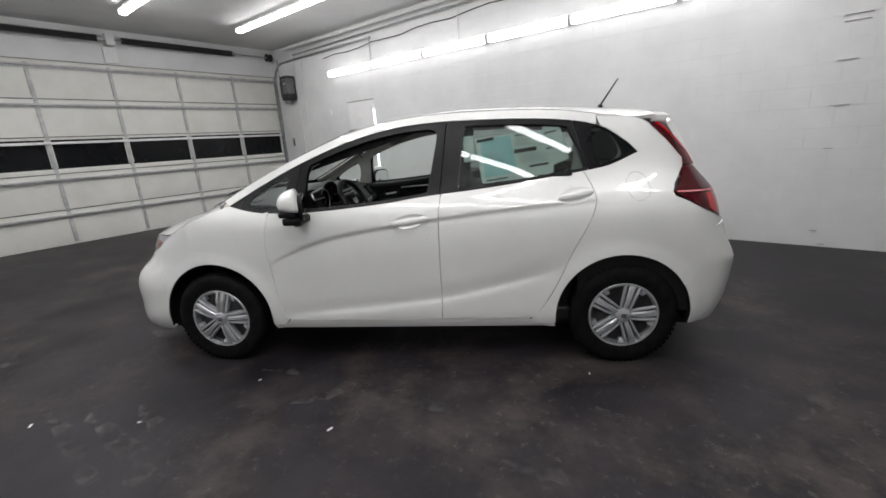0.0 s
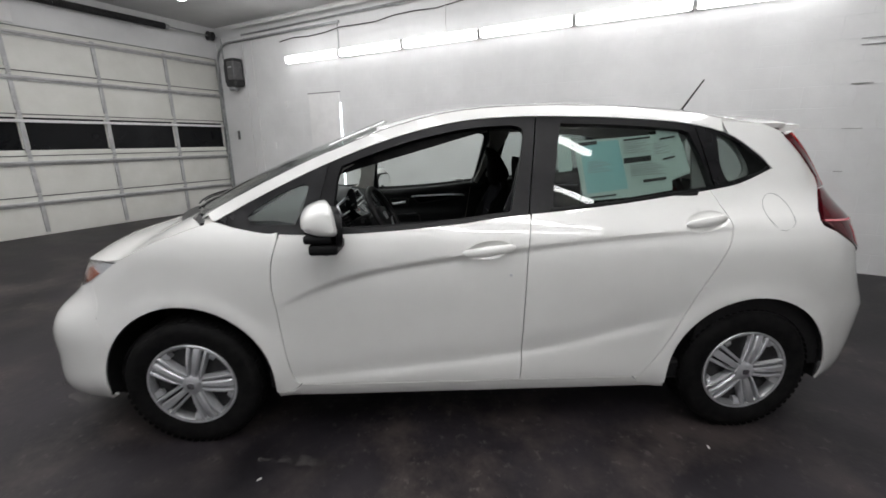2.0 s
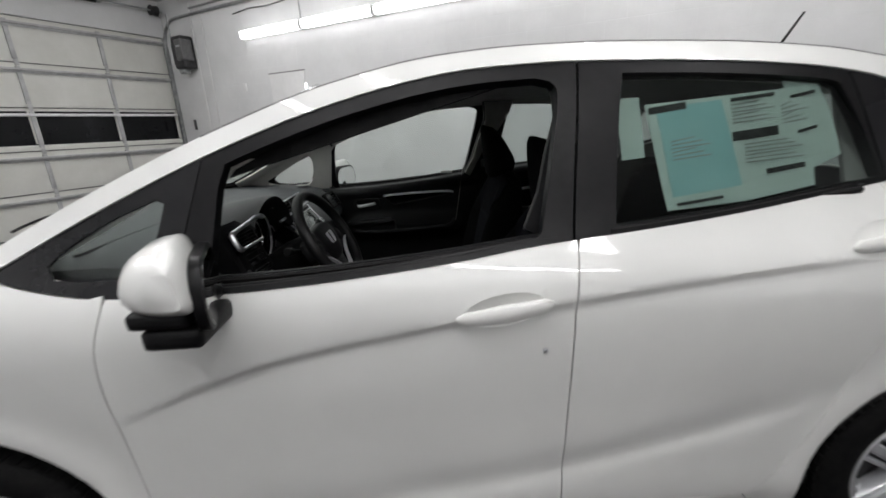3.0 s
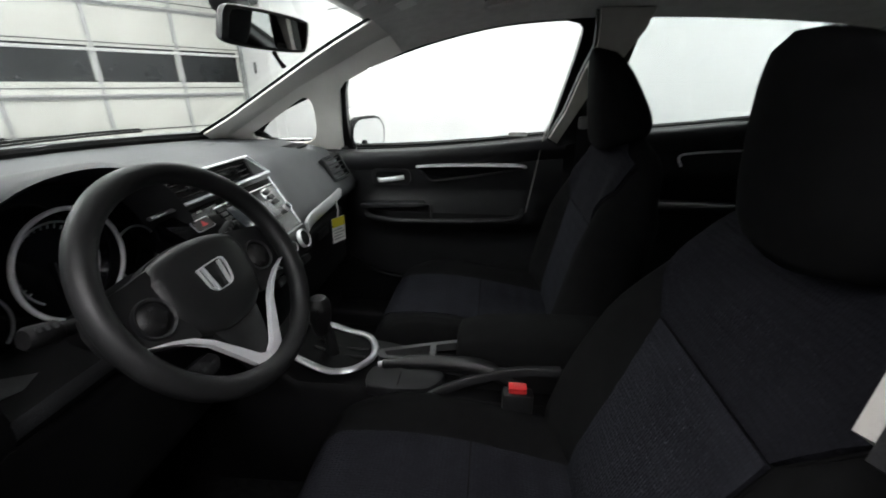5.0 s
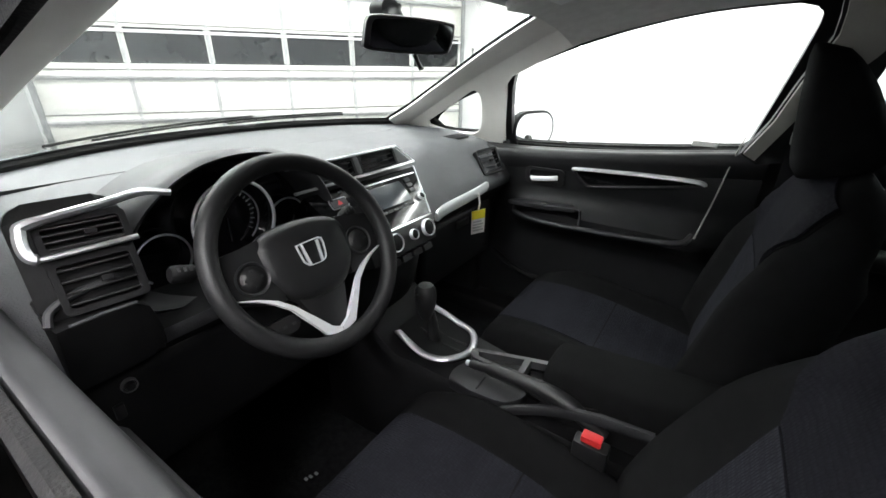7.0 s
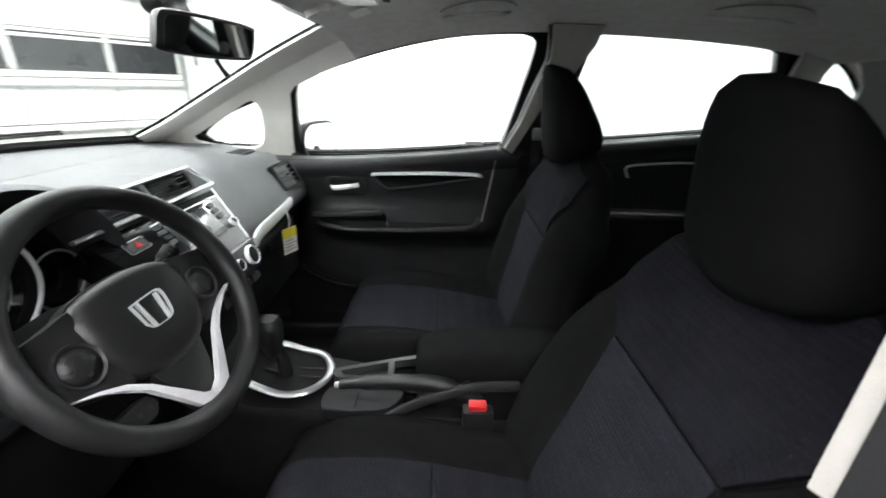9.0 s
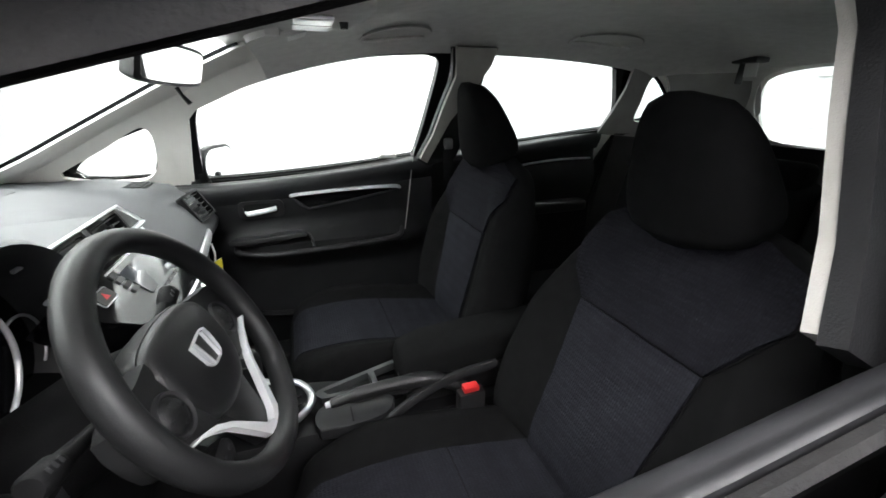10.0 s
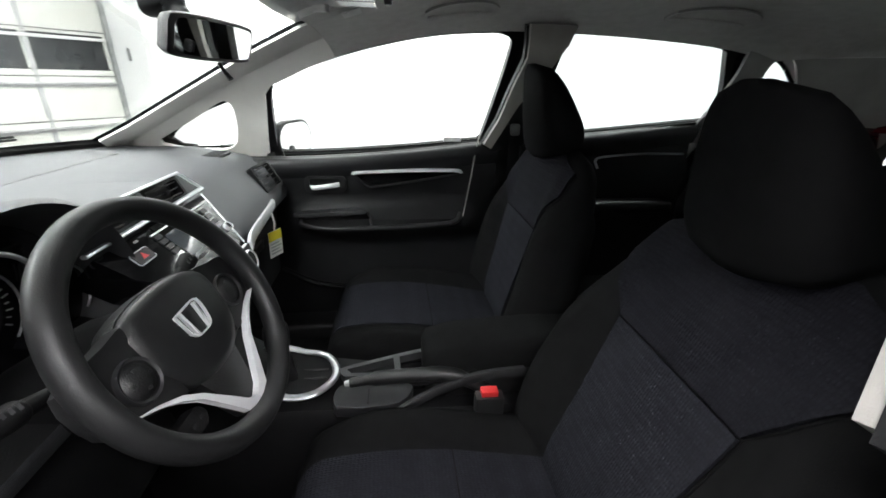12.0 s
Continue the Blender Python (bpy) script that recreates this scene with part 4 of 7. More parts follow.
def wing_mirror(s):
    """s is -1 on the driver's side."""
    bm = bmesh.new()
    rings = []
    for k, (y, sc) in enumerate(((0.80, 0.62), (0.83, 0.86), (0.88, 1.0), (0.95, 1.0), (0.99, 0.86), (1.01, 0.55))):
        ring = []
        for a in np.linspace(0, 2 * math.pi, 24, endpoint=False):
            c, d = math.cos(a), math.sin(a)
            px = -0.60 + (0.094 if c < 0 else 0.040) * sc * math.copysign(abs(c) ** (0.9 if c < 0 else 0.45), c)
            pz = 1.050 + (0.072 if d > 0 else 0.054) * sc * math.copysign(abs(d) ** (0.95 if d > 0 else 0.55), d) + (0.22 * (px + 0.60) if d > 0 else 0)
            ring.append((px + 0.010 + 0.32 * (y - 0.9) - 0.16 * (pz - 1.05), s * y, pz))
        rings.append(ring)
    loft(bm, rings)
    sh = part("wing_mirror", bm, PAINT, car, "white door mirror with black foot", 50)
    bm = bmesh.new()
    pts = [(-0.600, s * 0.775, 0.955), (-0.597, s * 0.83, 0.945), (-0.593, s * 0.89, 0.952), (-0.592, s * 0.93, 0.975)]
    tube(bm, spline(pts, 5), [0.05] * 6 + [0.048] * 5 + [0.042] * 5, 14, True, (1.0, 0.7), (1, 0, 0))
    box(bm, -0.640, -0.530, *sorted((s * 0.79, s * 0.975)), 0.925, 0.968, 0.016, 3)
    part("mirror_foot", bm, TRIM, sh, "black plastic mirror foot")
    part("lower_housing", boxed(-0.655, -0.545, *sorted((s * 0.825, s * 0.980)), 0.970, 1.004, 0.014, 3), TRIM, sh, "black underside of the mirror shell")
    bm = bmesh.new()
    prism(bm, rounded(0.876, 1.019, 0.220, 0.146, 0.066), lambda a, b, h: (h - 0.012 + 0.35 * (a - 0.90), s * a, b), -0.545, -0.522, 0.003)
    part("mirror_rim", bm, TRIM, sh)
    bm = bmesh.new()
    prism(bm, rounded(0.876, 1.019, 0.200, 0.126, 0.058), lambda a, b, h: (h - 0.012 + 0.35 * (a - 0.90), s * a, b), -0.5218, -0.520)
    part("mirror_glass", bm, MIRROR, sh)


wing_mirror(-1)
wing_mirror(1)


def wheel(x, s):
    m = pose(x, s * 0.735, 0.3, 0, 0, 0 if s < 0 else 180)
    w = tagged(new("wheel"), "steel wheel with a silver ten-spoke cover and black tyre")
    w.parent = car
    w.matrix_basis = m
    bm = bmesh.new()
    turned(bm, [(0.190, -0.062), (0.196, -0.082), (0.215, -0.090), (0.255, -0.094), (0.278, -0.088), (0.292, -0.074), (0.299, -0.05), (0.301, 0.0), (0.299, 0.05), (0.29, 0.078), (0.25, 0.09), (0.19, 0.07), (0.19, -0.062)], 64)
    part("tyre", bm, TYRE, w, "black road tyre", 35)
    bm = bmesh.new()
    for k in range(60):
        a = 2 * math.pi * k / 60
        for y in (-0.06, -0.02, 0.02, 0.06):
            box(bm, -0.010, 0.010, y - 0.016, y + 0.016, 0.297, 0.3014, m=pose(0, 0, 0, 0, math.degrees(a) + 3 * y * 30, 0))
    part("tread", bm, TYRE, w, "", 0)
    bm = bmesh.new()
    turned(bm, [(0.193, -0.074), (0.198, -0.080), (0.194, -0.084), (0.180, -0.084), (0.172, -0.072), (0.172, -0.04), (0.193, -0.04), (0.193, -0.074)], 64)
    turned(bm, [(0.19, -0.01), (0.0, -0.01), (0.0, 0.0), (0.19, 0.0)], 48)
    part("rim", bm, STEEL, w)
    part("dark_dish", turned(bmesh.new(), [(0.0, -0.045), (0.172, -0.045), (0.172, -0.035), (0.0, -0.035)], 48), BLACK, w)
    # wheel cover: five broad spokes of three ribs each, with dark windows between
    for k in range(5):
        a = 72 * k + 15
        rib = lambda r, c, hw, y: [(c - hw, y + 0.004, r), (c - hw * 0.6, y - 0.002, r), (c + hw * 0.6, y - 0.002, r), (c + hw, y + 0.004, r), (c + hw, -0.05, r), (c - hw, -0.05, r)]
        for c0, c1, h0, h1 in ((0, 0, 0.0115, 0.0180), (-0.0235, -0.0385, 0.0060, 0.0085), (0.0235, 0.0385, 0.0060, 0.0085)):
            bm = bmesh.new()
            loft(bm, [rib(r, c0 + (c1 - c0) * t, h0 + (h1 - h0) * t, y) for r, t, y in ((0.034, 0.0, -0.082), (0.075, 0.35, -0.089), (0.13, 0.7, -0.090), (0.178, 1.0, -0.084), (0.191, 1.05, -0.078))])
            bmesh.ops.transform(bm, matrix=pose(0, 0, 0, 0, a, 0), verts=bm.verts)
            part("spoke", bm, SILVER, w, "", 30)
        # web beside the spoke near the rim
        bm = bmesh.new()
        arcs = [[(r * math.sin(t), y, r * math.cos(t)) for r, y in ((0.150, -0.072), (0.170, -0.082), (0.192, -0.080), (0.192, -0.05), (0.150, -0.05))] for t in np.linspace(radians(a + 18), radians(a + 27), 6)]
        loft(bm, arcs)
        part("cover_web", bm, SILVER, w, "", 30)
    part("cover_rim", turned(bmesh.new(), [(0.184, -0.084), (0.192, -0.086), (0.198, -0.078), (0.194, -0.06), (0.184, -0.06), (0.184, -0.084)], 64), SILVER, w)
    part("hub_cap", turned(bmesh.new(), [(0.0, -0.094), (0.030, -0.092), (0.042, -0.086), (0.046, -0.075), (0.046, -0.05), (0.0, -0.05)], 32), SILVER, w)
    part("cap_emblem", prism(bmesh.new(), rounded(0, 0, 0.03, 0.026, 0.007), lambda a, b, h: (a, h, b), -0.0965, -0.092), CHROME, w)
    for k in range(5):
        a = radians(72 * k + 36)
        part("wheel_nut", turned(bmesh.new(), [(0.0, -0.06), (0.009, -0.06), (0.011, -0.056), (0.011, -0.0455), (0, -0.0455)], 8, "y", (0.057 * math.sin(a), 0, 0.057 * math.cos(a))), CHROME, w)
    return w


for x in (-1.247, 1.258):
    for s in (-1, 1):
        wheel(x, s)

# antenna, underbody, number-plate side left out of view
bm = bmesh.new()
turned(bm, [(0.0, 0.0), (0.022, 0.0), (0.018, 0.018), (0.009, 0.028), (0.0, 0.03)], 16, "z", (1.285, 0, roof(1.285, 0)[2] - 0.002))
part("antenna_base", bm, RUBBER, car)
part("antenna", tube(bmesh.new(), [(1.285, 0, roof(1.285, 0)[2] + 0.02), (1.395, 0.0, 1.665)], [0.006, 0.004], 8), RUBBER, car, "short black roof antenna")
bm = bmesh.new()
box(bm, -1.7, 1.7, -0.70, 0.70, 0.19, 0.24, 0.02)
part("underbody", bm, RUBBER, car)
bm = bmesh.new()
for x in (-1.247, 1.258):
    tube(bm, [(x, -0.68, 0.3), (x, 0.68, 0.3)], 0.03, 10)
part("axle", bm, RUBBER, car)


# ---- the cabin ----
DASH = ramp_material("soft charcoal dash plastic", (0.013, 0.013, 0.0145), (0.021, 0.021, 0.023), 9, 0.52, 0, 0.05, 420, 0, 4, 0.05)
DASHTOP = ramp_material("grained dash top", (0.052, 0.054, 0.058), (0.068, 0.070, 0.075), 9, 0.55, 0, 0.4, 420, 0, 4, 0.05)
LININGTOP = ramp_material("dark grey door top plastic", (0.0080, 0.0080, 0.0092), (0.011, 0.011, 0.0125), 9, 0.52, 0, 0.02, 600, 0, 4, 0.05)
LINING = ramp_material("black door lining plastic", (0.0078, 0.0078, 0.0085), (0.0114, 0.0114, 0.0123), 9, 0.5, 0, 0.2, 420, 0, 4, 0.05)
# DEEP: matt black with the shade of the knee area put into its colour
DEEP = ramp_material("matt black plastic with some shade", (0.0028, 0.0028, 0.0032), (0.0055, 0.0055, 0.006), 16, 0.6, 0, 0.15, 500)
HOODGREY = ramp_material("dark grey grained plastic", (0.024, 0.0245, 0.026), (0.033, 0.0335, 0.036), 9, 0.5, 0, 0.1, 420, 0, 4, 0.05)
HARD = ramp_material("hard black plastic", (0.0055, 0.0055, 0.006), (0.011, 0.011, 0.0115), 16, 0.42, 0, 0.25, 500)
GLOSSBLACK = ramp_material("gloss black plastic", (0.004, 0.004, 0.0045), (0.006, 0.006, 0.0068), 10, 0.09, 0, 0, 60, 0.1)
LEATHER = ramp_material("steering wheel urethane", (0.0085, 0.0085, 0.0091), (0.0125, 0.0125, 0.0131), 22, 0.45, 0, 0.08, 600)
CARPET = ramp_material("black carpet", (0.006, 0.006, 0.007), (0.016, 0.016, 0.017), 60, 0.95, 0, 0.8, 380, 0, 6)
BOLSTER = ramp_material("black seat bolster cloth", (0.0054, 0.0054, 0.0056), (0.0074, 0.0074, 0.0077), 35, 0.92, 0, 0.2, 900, 0, 4, 0, 0.35, 0.65, 1.3)
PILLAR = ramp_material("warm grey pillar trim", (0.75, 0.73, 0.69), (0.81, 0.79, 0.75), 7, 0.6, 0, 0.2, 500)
# centre and rear trims: PILLAR's plastic, darkened in colour for the shade there
CENTRETRIM = ramp_material("pillar trim with shade in its grey", (0.25, 0.242, 0.225), (0.31, 0.30, 0.28), 9, 0.8, 0, 0.15, 500)
REARTRIM = ramp_material("rear trim with shade in its grey", (0.25, 0.245, 0.235), (0.31, 0.305, 0.295), 7, 0.65, 0, 0.15, 500)
LINER = ramp_material("woven grey headliner", (0.57, 0.56, 0.54), (0.65, 0.64, 0.62), 30, 0.9, 0, 0.5, 520)
SCREEN = ramp_material("dark display glass", (0.030, 0.034, 0.040), (0.040, 0.044, 0.050), 3, 0.16, 0, 0, 60, 0.2)
RED = ramp_material("red belt button", (0.42, 0.015, 0.018), (0.50, 0.03, 0.03), 20, 0.35)
PAPER = ramp_material("white paper", (0.72, 0.72, 0.70), (0.80, 0.80, 0.78), 12, 0.8)
YELLOW = ramp_material("yellow tag print", (0.80, 0.68, 0.03), (0.88, 0.76, 0.06), 12, 0.7)
INK = ramp_material("dark print", (0.02, 0.02, 0.02), (0.05, 0.05, 0.05), 30, 0.7)
CABLEGREY = ramp_material("grey print", (0.35, 0.36, 0.36), (0.45, 0.46, 0.46), 30, 0.7)


def knit(name, a, b, rows):
    """Knitted seat cloth: rows of small loops in relief and tone."""
    m = ramp_material(name, a, b, 18, 0.92, 0, 0, 60, 0, 5, 0, 0.35, 0.65, 1.3)
    t = m.node_tree
    n = t.nodes
    co = [k for k in n if k.type == "TEX_COORD"][0]
    bp = n.new("ShaderNodeBump")
    bp.inputs["Strength"].default_value, bp.inputs["Distance"].default_value = 0.55, 0.003
    vo = n.new("ShaderNodeTexVoronoi")
    mp = n.new("ShaderNodeMapping")
    mp.inputs["Scale"].default_value = (rows, rows * 1.5, rows)
    t.links.new(co.outputs["Object"], mp.inputs[0])
    t.links.new(mp.outputs[0], vo.inputs["Vector"])
    vo.inputs["Scale"].default_value = 1.0
    vo.inputs["Randomness"].default_value = 0.35
    t.links.new(vo.outputs["Distance"], bp.inputs["Height"])
    t.links.new(bp.outputs["Normal"], n["Principled BSDF"].inputs["Normal"])
    mx = n.new("ShaderNodeMix")
    mx.data_type, mx.blend_type = "RGBA", "MULTIPLY"
    mr = n.new("ShaderNodeMapRange")
    mr.inputs[1].default_value, mr.inputs[2].default_value, mr.inputs[3].default_value, mr.inputs[4].default_value = 0.0, 0.65, 1.2, 0.72
    t.links.new(vo.outputs["Distance"], mr.inputs[0])
    p = n["Principled BSDF"]
    src = p.inputs["Base Color"].links[0].from_socket
    mx.inputs[0].default_value = 1.0
    t.links.new(src, mx.inputs[6])
    t.links.new(mr.outputs[0], mx.inputs[7])
    t.links.new(mx.outputs[2], p.inputs["Base Color"])
    return m


KNIT = knit("blue-grey knitted insert", (0.0130, 0.0131, 0.0168), (0.0178, 0.0181, 0.0228), 140)
KNITDARK = knit("dark knitted insert", (0.0092, 0.0092, 0.0120), (0.0126, 0.0126, 0.0160), 140)


for cloth, level in ((KNIT, 0.12), (KNITDARK, 0.12), (BOLSTER, 0.08), (LINING, 0.22), (CARPET, 0.1), (DEEP, 0.2), (GLOSSBLACK, 0.45), (SCREEN, 0.4), (LEATHER, 0.35)):
    cloth.node_tree.nodes["Principled BSDF"].inputs["Specular IOR Level"].default_value = level

# -- floor of the cabin and the lining under the windows
for s in (-1, 1):
    part("sill_trim", boxed(-0.92, 1.0, *sorted((s * 0.60, s * 0.79)), 0.25, 0.345, 0.02, 3), HARD, car, "black door sill trim")
    part("kick_panel", boxed(-1.1, -0.66, *sorted((s * 0.66, s * 0.735)), 0.27, 0.97, 0.02), HARD, car)
part("carpet", boxed(-1.15, 1.75, -0.66, 0.66, 0.245, 0.275, 0.01), CARPET, car, "black cabin carpet")
bm = bmesh.new()
loft(bm, [[(x, y, z) for x, z in ((-1.02, 0.27), (-1.18, 0.55), (-1.2, 0.95), (-1.24, 0.95), (-1.24, 0.27))] for y in (-0.70, 0.70)])
part("firewall", bm, CARPET, car)
part("floor_mat", boxed(-0.95, -0.42, -0.60, -0.16, 0.277, 0.29, 0.006), CARPET, car)
for k, (x, y) in enumerate(((-0.578, -0.333), (-0.574, -0.322), (-0.569, -0.308))):
    part("mat_mark", boxed(x - 0.004, x + 0.006, y - 0.004, y + 0.003, 0.2902, 0.2912), CABLEGREY, car)
part("floor_mat", boxed(-0.95, -0.42, 0.16, 0.60, 0.277, 0.29, 0.006), CARPET, car)


def trim_y(x, z):
    """The inner face of the door lining."""
    y = 0.722 - 0.02 * smooth_step(z, 1.02, 0.93) + 0.012 * smooth_step(z, 0.92, 0.80)
    arm = math.exp(-((z - 0.745) / 0.045) ** 2) * smooth_step(x, -0.60, -0.42) * (1 - smooth_step(x, 0.08, 0.20))
    return y - 0.065 * arm - 0.02 * math.exp(-((z - 0.50) / 0.12) ** 2)


def door_lining(x0, x1, low, name, label, parents):
    for s in (-1, 1):
        bm = bmesh.new()
        top = span(lambda x: bot_z(x) - 0.04, x1, x0, 14)
        sheet(bm, [(x0, low), (x1, low)] + top, lambda x, z: (x, s * trim_y(x, z), z), (), 0.03, 0.003, -s)
        part(name, bm, LINING, parents[0 if s < 0 else 1], label, 35)
        # rolled top of the lining, up to the inner window seal
        bm = bmesh.new()
        prof = spline([(0.702, -0.075), (0.688, -0.05), (0.681, -0.028), (0.684, -0.008), (0.694, 0.000), (0.706, 0.002)], 3) + [(0.710, 0.0045), (0.715, 0.0062), (0.719, 0.0045), (0.721, -0.012), (0.712, -0.075)]
        loft(bm, [[(x, s * y, bot_z(x) + dz) for y, dz in prof] for x in np.linspace(x0, x1, 12)])
        part("lining_top", bm, LININGTOP, parents[0 if s < 0 else 1], "dark grey rolled top of the door panel", 50)
        bm = bmesh.new()
        loft(bm, [[(x, s * y, bot_z(x) + dz) for y, dz in ((0.7215, -0.012), (0.723, 0.002), (0.732, 0.004), (0.738, -0.001), (0.734, -0.012))] for x in np.linspace(x0 + 0.02, x1 - 0.02, 12)])
        part("inner_seal", bm, RUBBER, parents[0 if s < 0 else 1])
        bm = bmesh.new()
        loft(bm, [[(x, s * (side_y(x, bot_z(x)) + dy), bot_z(x) + dz) for dy, dz in ((-0.034, -0.01), (-0.034, 0.010), (-0.026, 0.014), (-0.006, 0.010), (-0.002, -0.004), (-0.01, -0.01))] for x in np.linspace(x0 + 0.02, x1 - 0.02, 12)])
        part("outer_seal", bm, RUBBER, parents[0 if s < 0 else 1])


door_lining(-0.72, 0.215, 0.31, "door_lining", "black moulded inner door panel", doors["front_door"])
door_lining(0.30, 0.99, 0.34, "rear_door_lining", "black moulded inner rear door panel", doors["rear_door"])


def door_fittings(s, front, rear):
    """Silver strips, pull, switch panel and pocket on the linings; s is -1 on the driver's side."""
    f = lambda x, z, o: (x, s * (trim_y(x, z) - o), z)
    bm = bmesh.new()
    pts = [f(-0.312, 0.922, 0.010), f(-0.295, 0.930, 0.013), f(-0.1, 0.938, 0.013), f(0.05, 0.938, 0.012), f(0.088, 0.930, 0.008)]
    tube(bm, spline(pts, 6), [0.004] + [0.0075] * 23 + [0.003], 8, True, (0.7, 1.2))
    part("silver_strip", bm, BRIGHT, front, "satin silver strip")
    bm = bmesh.new()
    tube(bm, spline([f(-0.312, 0.922, 0.010), f(-0.285, 0.893, 0.010), f(-0.262, 0.876, 0.010), f(-0.235, 0.875, 0.010), f(-0.08, 0.898, 0.009), f(0.088, 0.928, 0.006)], 6), [0.0050] * 8 + [0.004] * 23, 6)
    part("strip_return", bm, LININGTOP, front, "dark grey lower edge of the silver strip")
    bm = bmesh.new()
    sheet(bm, [(-0.30, 0.915), (-0.258, 0.880), (-0.09, 0.902), (0.08, 0.928), (0.04, 0.932), (-0.1, 0.932), (-0.28, 0.924)], lambda x, z: f(x, z, 0.003), (), 0.03, 0.003, -s)
    part("strip_inlay", bm, GLOSSBLACK, front)
    bm = bmesh.new()
    sheet(bm, rounded(-0.415, 0.885, 0.15, 0.062, 0.02), lambda x, z: f(x, z, 0.004), [rounded(-0.415, 0.888, 0.115, 0.036, 0.012)], 0.02, 0.008, -s)
    part("pull_bezel", bm, HARD, front)
    part("inner_pull", tube(bmesh.new(), spline([f(-0.47, 0.872, 0.004), f(-0.45, 0.873, 0.016), f(-0.40, 0.880, 0.018), f(-0.366, 0.884, 0.006)], 5), 0.0075, 8, True, (0.6, 1.2)), BRIGHT, front, "chrome inner door pull")
    arm = part("armrest_edge", tube(bmesh.new(), spline([f(-0.512, 0.758, 0.0), f(-0.500, 0.738, 0.008), f(-0.40, 0.730, 0.012), f(-0.256, 0.732, 0.014), f(-0.10, 0.738, 0.012), f(0.05, 0.750, 0.006), f(0.085, 0.775, -0.004)], 6), 0.010, 10), LININGTOP, front, "dark grey padded armrest edge")
    part("armrest_lip", tube(bmesh.new(), spline([f(-0.505, 0.760, 0.004), f(-0.40, 0.770, 0.012), f(-0.285, 0.786, 0.010), f(-0.262, 0.778, 0.008), f(-0.254, 0.745, 0.010)], 6), 0.0045, 8), LININGTOP, front)
    part("switch_panel", prism(bmesh.new(), [(-0.53, -0.03), (-0.50, 0.0), (-0.29, 0.0), (-0.275, -0.05), (-0.48, -0.05)], lambda a, b, h: (a, s * (0.678 + b * 0.9), 0.788 + h + 0.06 * (a + 0.5)), -0.012, 0.004, 0.003), DASH, front, "window switch panel")
    for k in range(4 if s < 0 else 1):
        part("window_switch", boxed(-0.40 + 0.035 * k, -0.375 + 0.035 * k, *sorted((s * 0.645, s * 0.665)), 0.793 + 0.002 * k, 0.803 + 0.002 * k, 0.003), HARD, front)
    bm = bmesh.new()
    tube(bm, spline([f(-0.60, 0.55, 0.01), f(-0.45, 0.49, 0.02), f(-0.2, 0.475, 0.022), f(0.12, 0.49, 0.015)], 6), 0.012, 8)
    part("pocket_lip", bm, DEEP, front)
    bm = bmesh.new()
    tube(bm, spline([f(0.615, 0.945, 0.008), f(0.605, 0.975, 0.012), f(0.64, 0.988, 0.012), f(0.80, 1.0, 0.012), f(0.965, 1.0, 0.010)], 6), 0.006, 8, True, (0.7, 1.2))
    part("silver_strip", bm, BRIGHT, rear, "satin silver strip")
    part("inner_pull", tube(bmesh.new(), spline([f(0.46, 0.93, 0.004), f(0.48, 0.932, 0.016), f(0.55, 0.938, 0.006)], 5), 0.007, 8, True, (0.6, 1.2)), BRIGHT, rear)
    part("armrest", boxed(0.40, 0.92, *sorted((s * 0.63, s * 0.70)), 0.78, 0.83, 0.02, 3), HARD, rear)


door_fittings(1, doors["front_door"][1], doors["rear_door"][1])
door_fittings(-1, doors["front_door"][0], doors["rear_door"][0])
bm = bmesh.new()
low = lambda x: 1.279 + 0.28 * (x + 0.30)
sheet(bm, span(low, -0.58, 0.12, 20) + span(lambda x: top_z(x) - 0.024, 0.12, -0.58, 20), lambda x, z: (x, -0.640 + 0.25 * (z - 1.28), z), (), 0.04, 0.010, 1)
part("weatherstrip", bm, RUBBER, doors["front_door"][0], "black rubber weatherstrip along the window frame", 50)
# passenger's window pane stays up, with a small sticker on its lower edge
bm = bmesh.new()
sheet(bm, grow(front_open, 1.02), lambda x, z: (x, side_y(x, z) - 0.026, z), (), 0.05, 0.004, -1)
part("front_window_pane", bm, CLEAR, doors["front_door"][1], "clear side window pane, wound up")
part("pane_sticker", boxed(0.02, 0.085, 0.744, 0.7455, 1.035, 1.049), PAPER, doors["front_door"][1], "small pale sticker")


# -- pillars and headliner
def inner_y(x, z):
    return (side_y(x, z) if x < XR else -body(along(min(x, rear_end(z) - 0.02), z), z)[1]) - 0.03 - 0.035 * smooth_step(z, 1.08, 1.3)


def lining_sheet(name, outline, holes, mat, label, step=0.03, off=0.0, thick=0.012):
    made = []
    for s in (-1, 1):
        bm = bmesh.new()
        sheet(bm, outline, lambda x, z: (x, s * (inner_y(x, z) - off), z), holes, step, thick, -s)
        made.append(part(name, bm, mat, car, label, 35))
    return made


# the pillar's inner edge beside the windscreen
face_y = curve_of([(-1.12, 0.645), (-1.0, 0.62), (-0.86, 0.585), (-0.73, 0.55), (-0.59, 0.505), (-0.48, 0.475), (-0.37, 0.455), (-0.28, 0.45)])
face_z = curve_of([(-1.12, 1.03), (-1.0, 1.083), (-0.86, 1.153), (-0.73, 1.218), (-0.59, 1.286), (-0.48, 1.336), (-0.37, 1.383), (-0.28, 1.41)])
edge_z = curve_of([(-1.12, 1.03), (-0.95, 1.12), (-0.75, 1.225), (-0.55, 1.315), (-0.36, 1.395), (-0.2, 1.43)])
